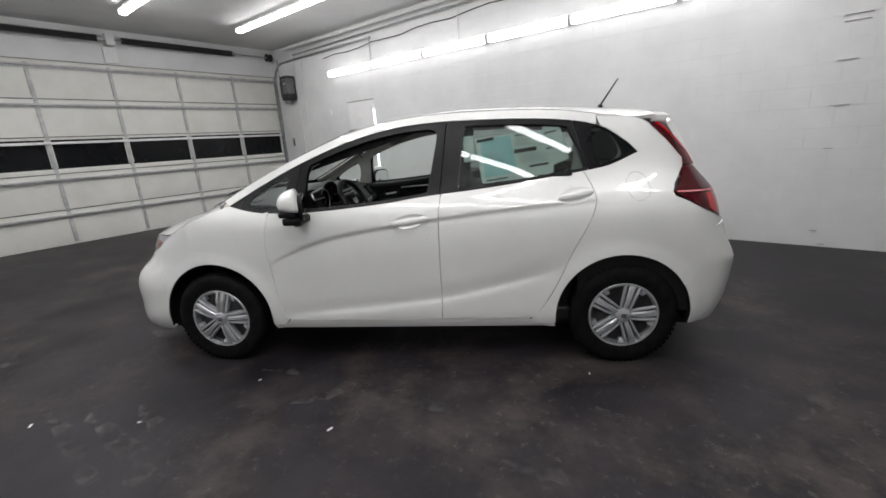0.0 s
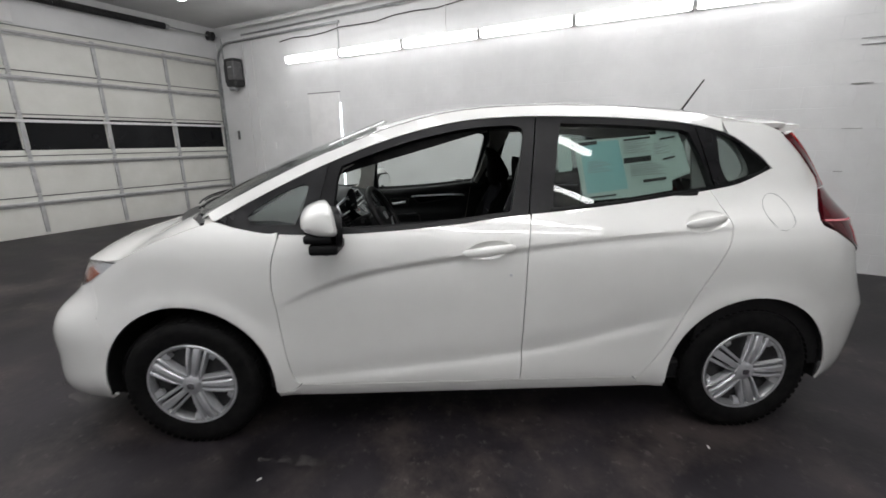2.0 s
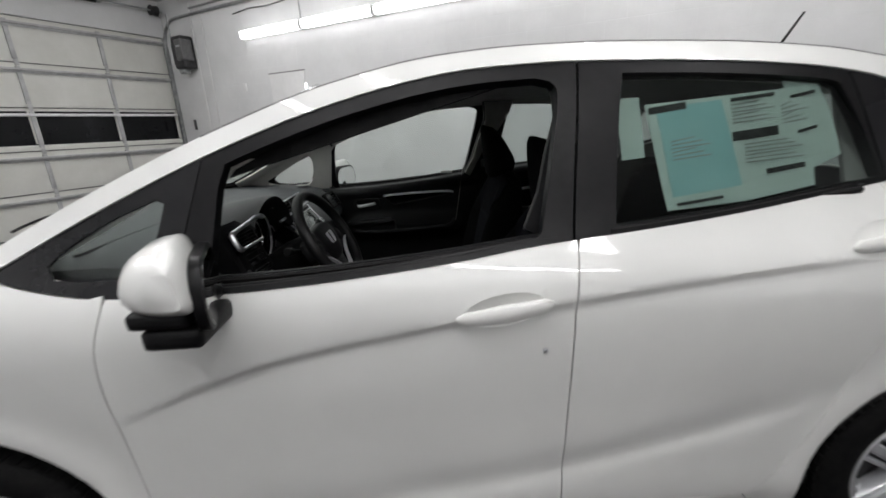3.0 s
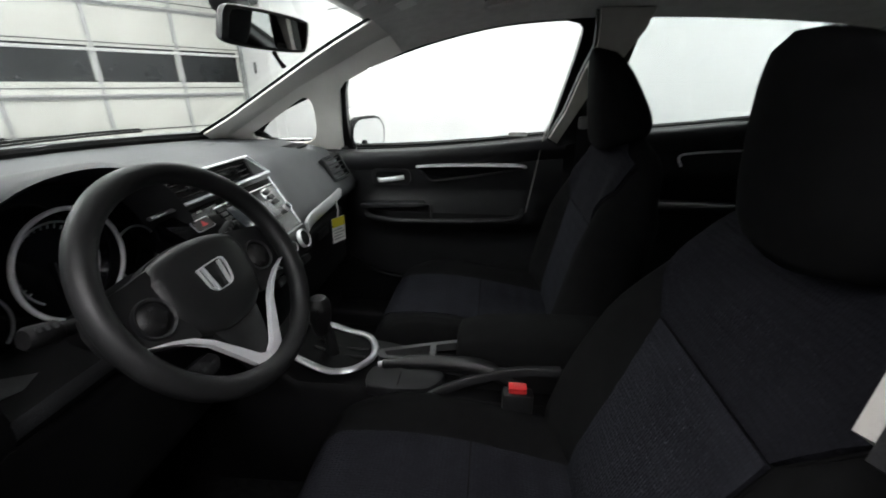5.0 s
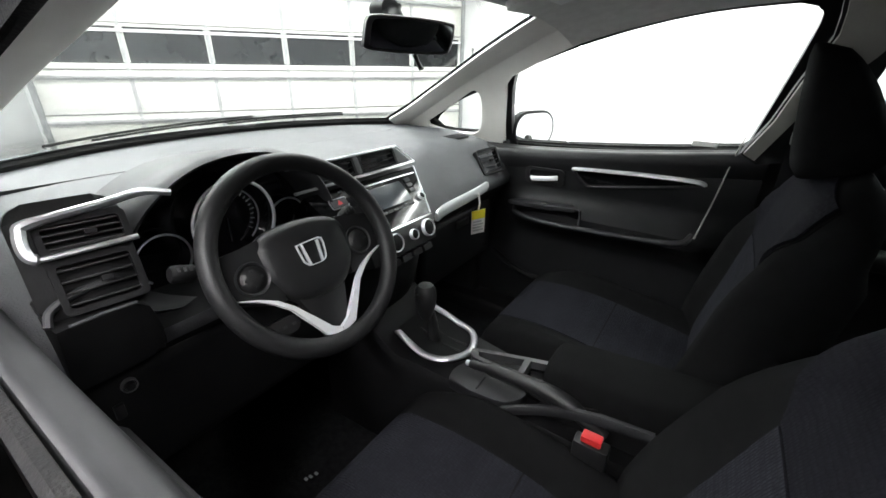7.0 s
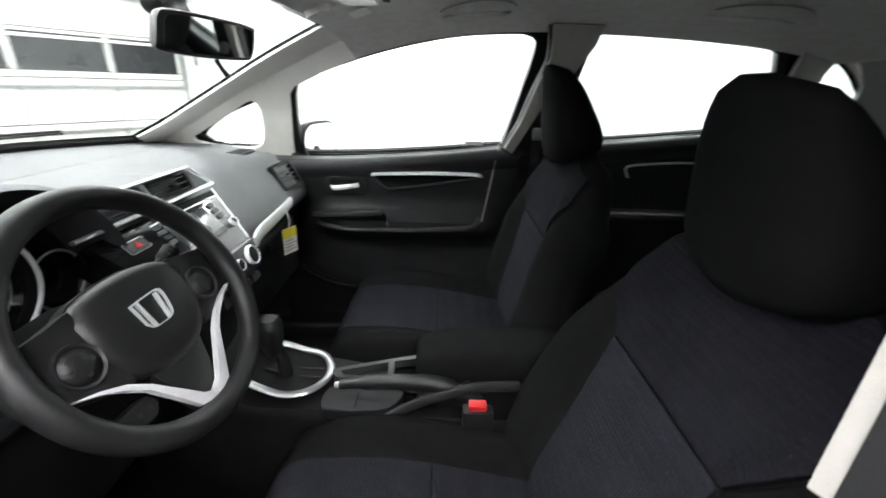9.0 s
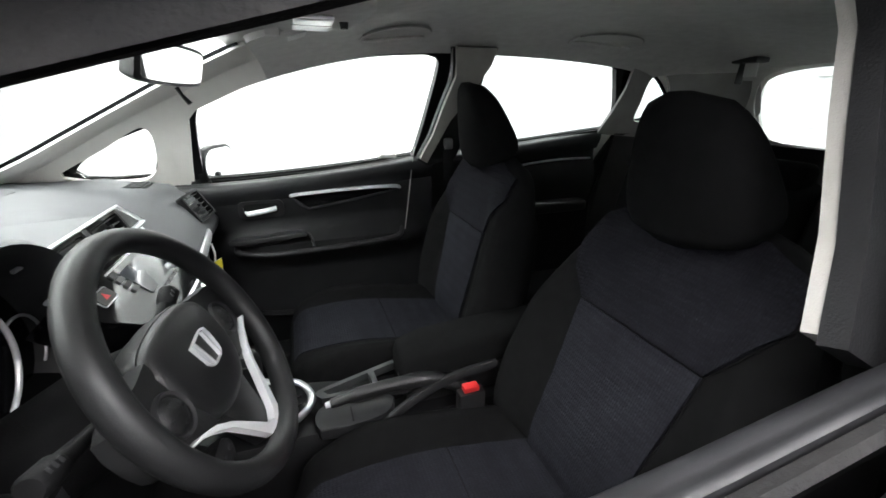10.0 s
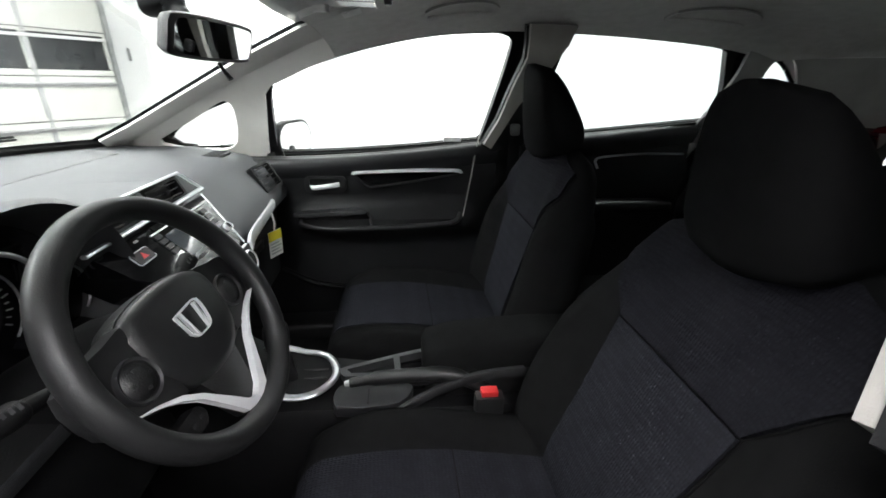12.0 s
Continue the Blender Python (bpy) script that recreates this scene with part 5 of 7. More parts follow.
quarter_hole = C([(-0.965, 1.04), (-0.84, 1.105), (-0.735, 1.165), (-0.704, 1.170), (-0.692, 1.14), (-0.708, 1.05), (-0.745, 1.008), (-0.80, 1.0), (-0.90, 1.005), (-0.965, 1.022)], 3)
lining_sheet("pillar_trim", span(edge_z, -1.12, -0.30, 16) + [(-0.10, 1.44), (-0.10, 1.382), (-0.28, 1.330), (-0.42, 1.280), (-0.55, 1.224), (-0.578, 1.195), (-0.600, 1.08), (-0.622, 0.975), (-1.10, 0.975)], [quarter_hole], PILLAR, "warm grey windscreen pillar trim round a small fixed window", 0.025)
lining_sheet("quarter_window_seal", span(top_z, -1.05, -0.60, 12) + [(-0.66, bot_z(-0.66))] + span(bot_z, -0.68, -1.05, 10), [grow(quarter_hole, 1.12)], RUBBER, "", 0.03, -0.016, 0.004)
for s in (-1, 1):
    bm = bmesh.new()
    rings = []
    for a in np.linspace(0.0, 1.0, 16):
        x = -1.12 + 0.80 * a
        p, q = Vector((x, s * inner_y(x, edge_z(x)), edge_z(x))), Vector((x + 0.02, s * face_y(x + 0.02), face_z(x + 0.02)))
        zl = edge_z(x) - 0.040
        low = Vector((x, s * (inner_y(x, zl) + 0.002), zl))
        rings.append([p, low, low.lerp(q, 0.35) + Vector((0.003, -s * 0.007, -0.003)), low.lerp(q, 0.7) + Vector((0.004, -s * 0.009, -0.004)), q, q + Vector((-0.008, s * 0.012, 0.010))])
    loft(bm, rings)
    part("pillar_face", bm, PILLAR, car, "", 50)
    # black band between the pillar and the glass
    bm = bmesh.new()
    loft(bm, [[(x + dx, s * (face_y(x) + dy), face_z(x) + dz) for dx, dy, dz in ((0.0, 0.006, 0.001), (-0.010, 0.008, 0.014), (-0.014, 0.012, 0.013), (-0.004, 0.012, -0.001))] for x in np.linspace(-1.10, -0.385, 16)])
    part("screen_border", bm, BLACKFRIT, car)


def liner(x, v):
    y = v * (0.60 - 0.04 * smooth_step(x, 0.6, 1.4))
    side = top_z(min(max(x, -0.4), 1.1)) - 0.035
    mid = roof_mid(x) - 0.062
    return (x, y, side + (mid - side) * (1 - abs(v) ** 3.5))


bm = bmesh.new()
sheet(bm, [(-0.34, -1), (1.10, -1), (1.55, -0.84), (1.55, 0.84), (1.10, 1), (-0.34, 1), (-0.362, 0.5), (-0.372, 0), (-0.362, -0.5)], liner, (), 0.07, 0.012)
part("headliner", bm, LINER, car, "woven grey headliner", 35)
# trim between the headliner's edge and the door frames
for s in (-1, 1):
    rings = []
    for x in np.linspace(-0.34, 1.10, 30):
        zt = top_z(x) - 0.042
        yo, yi = inner_y(x, zt) + 0.012, abs(liner(x, 0.97)[1])
        zi = liner(x, 0.97)[2] + 0.004
        rings.append([(x, s * yo, zt), (x, s * (yo * 0.5 + yi * 0.5), (zt + zi) / 2 - 0.008), (x, s * (yi - 0.01), zi), (x, s * yi, zi + 0.006), (x, s * yo, zt + 0.006)])
    part("roof_edge_trim", loft(bmesh.new(), rings), LINER, car, "", 60)
    rings = []
    for x in np.linspace(1.06, 1.56, 14):
        zo = 1.358 - 0.04 * smooth_step(x, 1.25, 1.56)
        yo, yi = inner_y(min(x, 1.5), zo) + 0.012 - 0.10 * smooth_step(x, 1.48, 1.56), abs(liner(x, 0.78)[1])
        zi = liner(x, 0.78)[2] + 0.006
        rings.append([(x, s * yo, zo), (x, s * (yo * 0.55 + yi * 0.45), (zo + zi) / 2 + 0.004), (x, s * yi, zi), (x, s * yi, zi + 0.012), (x, s * yo, zo + 0.02)])
    part("rear_roof_corner", loft(bmesh.new(), rings), LINER, car, "", 60)
# CENTRETRIM paints the centre pillars' shade into their trim
pillar_line = [(0.150, 1.045), (0.19, 1.02), (0.30, 1.045), (0.335, 1.15), (0.372, 1.36), (0.385, 1.41), (0.24, 1.41), (0.248, 1.36), (0.25, 1.32), (0.22, 1.234), (0.19, 1.129)]
for s in (-1, 1):
    bm = bmesh.new()
    cover = pillar_line if s < 0 else [(0.150, 1.045), (0.178, 1.03), (0.212, 1.10), (0.25, 1.18), (0.325, 1.28)] + pillar_line[4:]
    sheet(bm, cover, lambda x, z: (x, s * (0.655 - 0.36 * (z - 1.03)), z), (), 0.03, 0.016, -s)
    part("centre_pillar_trim", bm, CENTRETRIM, car, "warm grey centre pillar trim, darkened for shade", 35)
    bm = bmesh.new()
    sheet(bm, pillar_line, lambda x, z: (x - 0.006, s * (0.680 - 0.35 * (z - 1.03)), z), (), 0.03, 0.024, -s)
    part("pillar_seal", bm, LINING, car, "black door seal along the pillar", 35)
# thin pale edge of the passenger's door panel beside the pillar
part("panel_edge", tube(bmesh.new(), spline([(0.147, 0.690, 1.08), (0.134, 0.686, 1.02), (0.112, 0.678, 0.88), (0.086, 0.662, 0.735)], 5), 0.0022, 6), CENTRETRIM, doors["front_door"][1], "pale edge of the door panel")
lining_sheet("centre_pillar_base", [(0.15, 0.30), (0.30, 0.30), (0.31, 1.042), (0.155, 1.027)], (), HARD, "", 0.05, 0.05)
rear_hole = [tuple(p) for p in spline([(1.118, 1.168), (1.104, 1.24), (1.098, 1.305), (1.115, 1.342), (1.148, 1.350), (1.192, 1.32), (1.232, 1.262), (1.240, 1.205), (1.19, 1.164)], 4, True)]
# the shade towards the tailgate is part of REARTRIM's colour
lining_sheet("rear_pillar_trim", [(1.005, 1.395), (1.005, 1.295), (0.99, 1.2), (0.97, 1.112), (1.69, 1.05), (1.65, 1.2), (1.55, 1.355)], [rear_hole], REARTRIM, "grey rear pillar trim, darkened for shade", 0.03, 0.0)
lining_sheet("quarter_seal", [(1.05, 1.36), (1.05, 1.25), (1.06, 1.14), (1.33, 1.17), (1.36, 1.27), (1.18, 1.37)], [grow(rear_hole, 1.15)], RUBBER, "", 0.03, -0.014, 0.004)
lining_sheet("rear_side_lining", [(0.985, 0.32), (1.72, 0.32), (1.70, 0.9), (1.56, 1.10), (1.06, 1.112)], (), HARD, "", 0.06, 0.0)
for s in (-1, 1):
    part("belt", tube(bmesh.new(), [(0.252, s * 0.612, 1.09), (0.262, s * 0.63, 0.85), (0.24, s * 0.645, 0.45)], 0.02, 8, True, (1.0, 0.08), (0, 1, 0)), DEEP, car, "black seat belt webbing")
    part("belt_anchor", boxed(0.235, 0.268, *sorted((s * 0.60, s * 0.626)), 1.075, 1.115, 0.010, 3), GREY, car, "grey belt guide on the pillar")
    part("belt_button", turned(bmesh.new(), [(0, 0.63 * s), (0.011, 0.63 * s), (0.012, 0.64 * s), (0, 0.642 * s)], 14, "y", (0.235, 0, 0.80)), CABLEGREY, car)
# grab handles and a rear tag on the headliner
def grab_handle(x0, x1, s):
    """A folded handle in its moulded hollow."""
    xm, v = (x0 + x1) / 2, 0.70
    f = lambda a, b, d: Vector(liner(xm + a, v + b)) * 1.0 + Vector((0, 0, d))
    at = lambda a, b, d: Vector((f(a, b, d).x, s * abs(f(a, b, d).y), f(a, b, d).z))
    w = (x1 - x0) / 2
    hollow = [(w * 1.12 * math.cos(a), 0.15 * math.sin(a) * (1.0 if math.sin(a) > 0 else 1.15)) for a in np.linspace(0, 2 * math.pi, 36, endpoint=False)]
    bm = bmesh.new()
    sheet(bm, hollow, lambda a, b: at(a, b, -0.0155 + 0.010 * max(0, 1 - (a / w / 1.12) ** 2 - (b / 0.16) ** 2)), (), 0.012, 0.004)
    h = part("grab_handle", bm, LINER, car, "folded grab handle in a shallow hollow", 50)
    part("grip", tube(bmesh.new(), [at(a, b, d) for a, b, d in spline([(-w * 0.92, 0.05, -0.012), (-w * 0.8, 0.0, -0.024), (-w * 0.4, -0.045, -0.030), (w * 0.4, -0.045, -0.030), (w * 0.8, 0.0, -0.024), (w * 0.92, 0.05, -0.012)], 6)], 0.0085, 8, True, (1.3, 0.7)), LINER, h)
    part("hollow_edge", tube(bmesh.new(), [at(a, b, -0.016) for a, b in hollow[20:35]], 0.003, 6), REARTRIM, h)


for s in (-1, 1):
    grab_handle(-0.07, 0.11, s)
    grab_handle(0.62, 0.85, s)
part("belt_reel_cover", boxed(1.31, 1.38, 0.30, 0.40, 1.372, 1.395, 0.01), HARD, car)
part("belt_label", boxed(1.335, 1.34, 0.31, 0.36, 1.325, 1.375), PAPER, car, "small white label")
part("centre_belt", tube(bmesh.new(), [(1.33, 0.36, 1.385), (1.32, 0.36, 1.3)], 0.02, 8, True, (1, 0.1)), HARD, car)


def sun_visor(s):
    bm = bmesh.new()
    sheet(bm, rounded(0, 0, 0.36, 0.155, 0.035), lambda a, b: (-0.275 + b, s * 0.33 + a, 1.386 + 0.33 * b - 0.16 * a * a), (), 0.04, 0.016)
    v = part("sun_visor", bm, LINER, car, "folded grey sun visor", 50)
    part("visor_label", prism(bmesh.new(), rounded(0, 0, 0.075, 0.04, 0.004), lambda a, b, h: (-0.25 + b, s * 0.24 + a, 1.3735 + 0.33 * (b + 0.025) + h), -0.002, 0.0), PAPER, v)
    part("visor_clip", boxed(-0.315, -0.285, s * 0.13 - 0.012, s * 0.13 + 0.012, 1.365, 1.40, 0.005), LINER, v)


sun_visor(1)
sun_visor(-1)
dome = part("map_light", prism(bmesh.new(), rounded(-0.22, 0.045, 0.20, 0.25, 0.05), lambda a, b, h: (a, b, h + 0.10 * (a + 0.25)), 1.383, 1.415, 0.008), LINER, car, "grey overhead console with map lights", 50)
part("light_lens", boxed(-0.262, -0.192, -0.015, 0.125, 1.3775, 1.3855, 0.004), BRIGHT, dome, "reflective light lenses")
part("lens_split", boxed(-0.264, -0.190, 0.0525, 0.0575, 1.3768, 1.3775), GREY, dome)
part("light_switch", turned(bmesh.new(), [(0, 1.374), (0.007, 1.374), (0.009, 1.386), (0, 1.386)], 12, "z", (-0.168, 0.055, 0)), HARD, dome)


def rear_view_mirror():
    m = pose(-0.450, -0.028, 1.300, 0, 12, -12)
    o = thing("rear_view_mirror", "black rear-view mirror hung from the car windscreen", "rear-view mirror", "", m)
    shape = [(a * 0.97, b * 0.90) for a, b in C([(-0.115, -0.012), (-0.108, -0.030), (-0.02, -0.036), (0.09, -0.034), (0.112, -0.022), (0.115, 0.018), (0.10, 0.032), (0.0, 0.036), (-0.095, 0.033), (-0.113, 0.02)], 4)]
    bm = bmesh.new()
    loft(bm, [[(d, a * k, b * k) for a, b in shape] for d, k in ((-0.035, 0.55), (-0.025, 0.88), (-0.008, 1.0), (0.0, 1.0), (0.002, 0.96))])
    part("shell", bm, HARD, o, "", 45)
    part("glass", prism(bmesh.new(), [(a * 0.91, b * 0.82) for a, b in shape], lambda a, b, h: (h, a, b), 0.0022, 0.0035), MIRROR, o, "mirror glass")
    part("lever", tube(bmesh.new(), [(0.0, 0.01, -0.034), (0.008, 0.012, -0.045), (0.02, 0.014, -0.056)], [0.006, 0.005, 0.007], 8, True, (1.3, 0.6)), HARD, o)
    part("stalk", tube(bmesh.new(), spline([(-0.028, 0, 0.0), (-0.05, 0, 0.015), (-0.070, 0.0, 0.036)], 5), [0.013] * 6 + [0.016] * 4 + [0.02], 10), HARD, o)
    part("foot", loft(bmesh.new(), [[(-0.078 + dx - 0.02 * k, 0.030 * w * math.cos(a), 0.040 + 0.020 * w * math.sin(a) + 0.35 * dx) for a in np.linspace(0, 2 * math.pi, 16, endpoint=False)] for k, dx, w in ((0, 0.0, 0.7), (0, -0.012, 1.0), (0, -0.03, 1.0))]), HARD, o)


rear_view_mirror()


# -- dashboard
def dash_profile(y):
    """Outline of the dash across the car, front to back and then under."""
    v = min(abs(y) / 0.70, 1.0)
    foot = Vector(screen(0.0, v * 0.96)) + Vector((0.03, 0, -0.012))
    c = math.exp(-((y + 0.03) / 0.17) ** 4)
    side = smooth_step(abs(y), 0.45, 0.68)
    brow = (-0.70 + 0.065 * c + 0.02 * side, 1.018 + 0.028 * c - 0.03 * side)
    well = smooth_step(y, -0.585, -0.56) * (1 - smooth_step(y, -0.165, -0.14))
    out = [(foot.x, foot.z), (-1.0, 1.024 - 0.01 * side), (-0.85, 1.03 - 0.015 * side), brow, (-0.655 + 0.02 * c, 0.985 + 0.01 * c - 0.01 * side), (-0.61 + 0.005 * c, 0.945 + 0.005 * c), (-0.575, 0.90), (-0.555 + 0.025 * c, 0.868), (-0.56 + 0.05 * c, 0.84), (-0.60 + 0.09 * c, 0.80), (-0.61 + 0.08 * c, 0.70), (-0.63 + 0.06 * c, 0.60), (-0.72, 0.53), (-1.05, 0.55)]
    return [(x - (x + 0.78) * well if i in (3, 4, 5, 6) else x, z) for i, (x, z) in enumerate(out)]


bm = bmesh.new()
ys = sorted(set(np.linspace(-0.715, 0.715, 49)) | {-0.585, -0.575, -0.56, -0.165, -0.152, -0.14})
loft(bm, [[(x, y, z) for x, z in dash_profile(y)] for y in ys])
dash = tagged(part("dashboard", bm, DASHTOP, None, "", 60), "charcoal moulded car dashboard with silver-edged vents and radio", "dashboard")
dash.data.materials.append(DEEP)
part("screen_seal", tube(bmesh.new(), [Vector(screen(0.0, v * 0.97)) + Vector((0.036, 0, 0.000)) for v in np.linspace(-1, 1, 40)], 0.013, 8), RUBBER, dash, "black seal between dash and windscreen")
# lower dash and instrument well take DEEP, whose black includes shade
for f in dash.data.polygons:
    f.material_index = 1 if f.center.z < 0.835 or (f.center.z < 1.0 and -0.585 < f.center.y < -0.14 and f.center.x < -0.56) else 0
for y0, y1, x in ((-0.62, -0.25, -1.0), (0.0, 0.5, -0.98)):
    part("dash_seam", boxed(x, x + 0.012, y0, y1, 1.018, 1.0255), HARD, dash)


def louvre(parent, m, w, h, n, ring=None, mat=None):
    """A vent: dark box, slats and a thin frame, in a local plane (x across, y up, z out)."""
    o = part("vent", prism(bmesh.new(), rounded(0, 0, w, h, min(h, w) * 0.12), lambda a, b, d: m @ Vector((a, b, d)), -0.055, -0.040), RUBBER, parent)
    bm = bmesh.new()
    fr = bmesh.new()
    sheet(fr, rounded(0, 0, w + 0.012, h + 0.012, 0.008), lambda a, b: m @ Vector((a, b, 0.002)), [rounded(0, 0, w - 0.004, h - 0.004, 0.005)], 0.03, 0.02)
    part("vent_frame", fr, DEEP, o)
    for k in range(n):
        b = -h / 2 + h * (k + 0.5) / n
        sl = bmesh.new()
        box(sl, -w / 2 + 0.002, w / 2 - 0.002, b - 0.0013, b + 0.0013, -0.016, -0.002, 0.0005, 1)
        bmesh.ops.transform(sl, matrix=m, verts=sl.verts)
        part("slat", sl, HARD, o)
    kn = bmesh.new()
    box(kn, 0.0, 0.014, -0.004, 0.004, -0.005, 0.004, 0.0015)
    bmesh.ops.transform(kn, matrix=m, verts=kn.verts)
    part("vent_knob", kn, DEEP, o)
    return o


def plane_at(x, y, z, tilt, yaw=0):
    """A plane facing the seats: local x to the passenger's side, local y up, local z out; tilt lays it back."""
    e = Matrix(((0, 0, 1, 0), (1, 0, 0, 0), (0, 1, 0, 0), (0, 0, 0, 1)))
    return pose(x, y, z, 0, -tilt, yaw) @ e


# centre stack: a gloss panel wider at the top, slot and display between two rows of keys
stack = plane_at(-0.5515, -0.005, 0.9235, 45)
on_stack = lambda a, b, h: stack @ Vector((a, b, h))
bm = bmesh.new()
prism(bm, [(-0.11, -0.053), (0.121, -0.053), (0.1795, 0.089), (-0.20, 0.089), (-0.185, 0.03)], on_stack, -0.06, 0.002, 0.003)
radio = part("radio", bm, GLOSSBLACK, dash, "gloss black radio panel with silver edges")
part("silver_surround", tube(bmesh.new(), [on_stack(a, b, 0.001) for a, b in ((0.1815, 0.090), (0.153, 0.020), (0.124, -0.051))], 0.0024, 8), SATIN, radio)
part("lower_trim", tube(bmesh.new(), [on_stack(a, b, 0.0) for a, b in ((0.121, -0.058), (0.05, -0.057), (-0.10, -0.056))], 0.0042, 8), SATIN, radio, "satin silver edge under the radio")
part("disc_slot", prism(bmesh.new(), [(-0.050, 0.0765), (-0.050, 0.086), (0.172, 0.086), (0.168, 0.0765)], on_stack, 0.0021, 0.0030), DEEP, radio)
part("slot_trim", tube(bmesh.new(), [on_stack(a, b, 0.0026) for a, b in ((-0.070, 0.0722), (0.06, 0.0718), (0.163, 0.0710))], 0.0019, 6), SATIN, radio)
part("screen", prism(bmesh.new(), rounded(0.024, 0.030, 0.136, 0.060, 0.004), on_stack, 0.0022, 0.0042, 0.001), SCREEN, radio, "dark display")
KEY = lambda a, b, w, h: part("radio_button", prism(bmesh.new(), rounded(a, b, w, h, 0.002, 2), on_stack, 0.0022, 0.0052), DASH, radio)
for k in range(6):
    KEY(-0.026 + 0.021 * k, -0.0105, 0.018, 0.007)
for k in range(4):
    KEY(-0.060, 0.064 - 0.0125 * k, 0.020, 0.009)
for k in range(3):
    KEY(0.118 - 0.002 * k, 0.056 - 0.0155 * k, 0.020, 0.011)
hz = part("hazard_button", prism(bmesh.new(), rounded(-0.128, 0.052, 0.046, 0.021, 0.004), on_stack, 0.0022, 0.0055), DASH, radio, "black hazard button with a red triangle")
part("button_edge", tube(bmesh.new(), [on_stack(a, b, 0.004) for a, b in rounded(-0.128, 0.052, 0.049, 0.024, 0.005)], 0.0010, 6), SATIN, radio)
part("hazard_mark", prism(bmesh.new(), [(-0.135, 0.047), (-0.119, 0.047), (-0.127, 0.059)], on_stack, 0.0056, 0.0062), RED, radio)
part("lamp_mark", prism(bmesh.new(), rounded(-0.106, 0.078, 0.012, 0.004, 0.001, 2), on_stack, 0.0022, 0.0030), CABLEGREY, radio)


def knob(m, a, b, r, parent):
    q = m @ pose(a, b, 0)
    bm = bmesh.new()
    turned(bm, [(r * 0.86, 0.0), (r, 0.001), (r, 0.009), (r * 0.94, 0.0115), (r * 0.86, 0.010), (r * 0.86, 0.0)], 28, "z")
    bmesh.ops.transform(bm, matrix=q, verts=bm.verts)
    k = part("knob_ring", bm, BRIGHT, parent, "chrome knob ring")
    bm = bmesh.new()
    turned(bm, [(0, 0.011), (r * 0.6, 0.011), (r * 0.82, 0.009), (r * 0.85, 0.0), (0, 0.0)], 24, "z")
    bmesh.ops.transform(bm, matrix=q, verts=bm.verts)
    part("knob", bm, DEEP, parent)


knob(stack, 0.128, -0.002, 0.0105, radio)
climate = plane_at(-0.495, 0.005, 0.858, 20)
cl = part("climate_panel", prism(bmesh.new(), [(-0.14, -0.032), (0.10, -0.032), (0.118, 0.030), (-0.14, 0.030)], lambda a, b, h: climate @ Vector((a, b, h)), -0.05, 0.0, 0.004), HARD, dash, "black climate panel with chrome-ringed knobs")
for a, r in ((-0.058, 0.023), (0.012, 0.0135), (0.072, 0.023)):
    knob(climate, a, 0.002, r, cl)
for k in range(4):
    part("climate_button", prism(bmesh.new(), rounded(-0.07 + 0.043 * k, -0.045, 0.034, 0.016, 0.003, 2), lambda a, b, h: climate @ Vector((a, b, h)), -0.03, -0.002), HARD, cl)
# centre vents with their bright frame, hazard switch under them
cv = plane_at(-0.622, -0.03, 1.0245, 25)
for a, w in ((-0.080, 0.124), (0.070, 0.122)):
    louvre(dash, cv @ pose(a, 0, 0.002), w, 0.038, 3)
part("vent_cheek", prism(bmesh.new(), [(0.136, 0.021), (0.147, 0.021), (0.188, -0.021), (0.136, -0.021)], lambda a, b, h: cv @ Vector((a, b, h)), -0.03, 0.003, 0.002), HOODGREY, dash)
P = lambda a, b, h=0.006: cv @ Vector((a, b, h))
bm = bmesh.new()
tube(bm, [P(a, b) for a, b in spline([(-0.20, 0.025), (0.05, 0.026), (0.138, 0.026), (0.149, 0.023), (0.172, 0.0), (0.197, -0.024)], 5)], 0.0030, 8)
part("vent_surround", bm, SATIN, dash, "bright silver vent surround")
bm = bmesh.new()
tube(bm, [P(a, b) for a, b in ((0.197, -0.0245), (0.02, -0.0265), (-0.20, -0.027))], 0.0052, 8, True, (1.0, 0.7))
part("vent_ledge", bm, SATIN, dash, "bright silver ledge under the vents")
part("vent_divider", prism(bmesh.new(), rounded(-0.006, 0, 0.016, 0.044, 0.003), lambda a, b, h: cv @ Vector((a, b, h)), -0.01, 0.005, 0.002), HOODGREY, dash)

# passenger side: vent, silver strip, hanging tag, glovebox
vx = Vector((0.026, 0.097, 0.008)).normalized()
vy = Vector((-0.0535, -0.028, 0.0715))
vy = (vy - vx * vy.dot(vx)).normalized()
vn = vx.cross(vy)
vent_at = Matrix(((vx.x, vy.x, vn.x, -0.592), (vx.y, vy.y, vn.y, 0.5825), (vx.z, vy.z, vn.z, 0.934), (0, 0, 0, 1)))
louvre(dash, vent_at @ pose(0, 0, 0.014), 0.090, 0.080, 5)
bm = bmesh.new()
tube(bm, spline([(-0.512, 0.145, 0.866), (-0.527, 0.21, 0.867), (-0.542, 0.33, 0.862), (-0.550, 0.44, 0.862), (-0.556, 0.525, 0.866)], 6), [0.013] + [0.018] * 23 + [0.012], 10, True, (0.45, 1.0), (0, 0, 1))
part("silver_strip", bm, BRIGHT, dash, "satin silver dash strip")
gb = part("glovebox_lid", boxed(-0.622, -0.585, 0.18, 0.62, 0.58, 0.79, 0.02, 3), DEEP, dash)
part("glovebox_latch", boxed(-0.586, -0.575, 0.36, 0.44, 0.745, 0.772, 0.005), HARD, gb)
bm = bmesh.new()
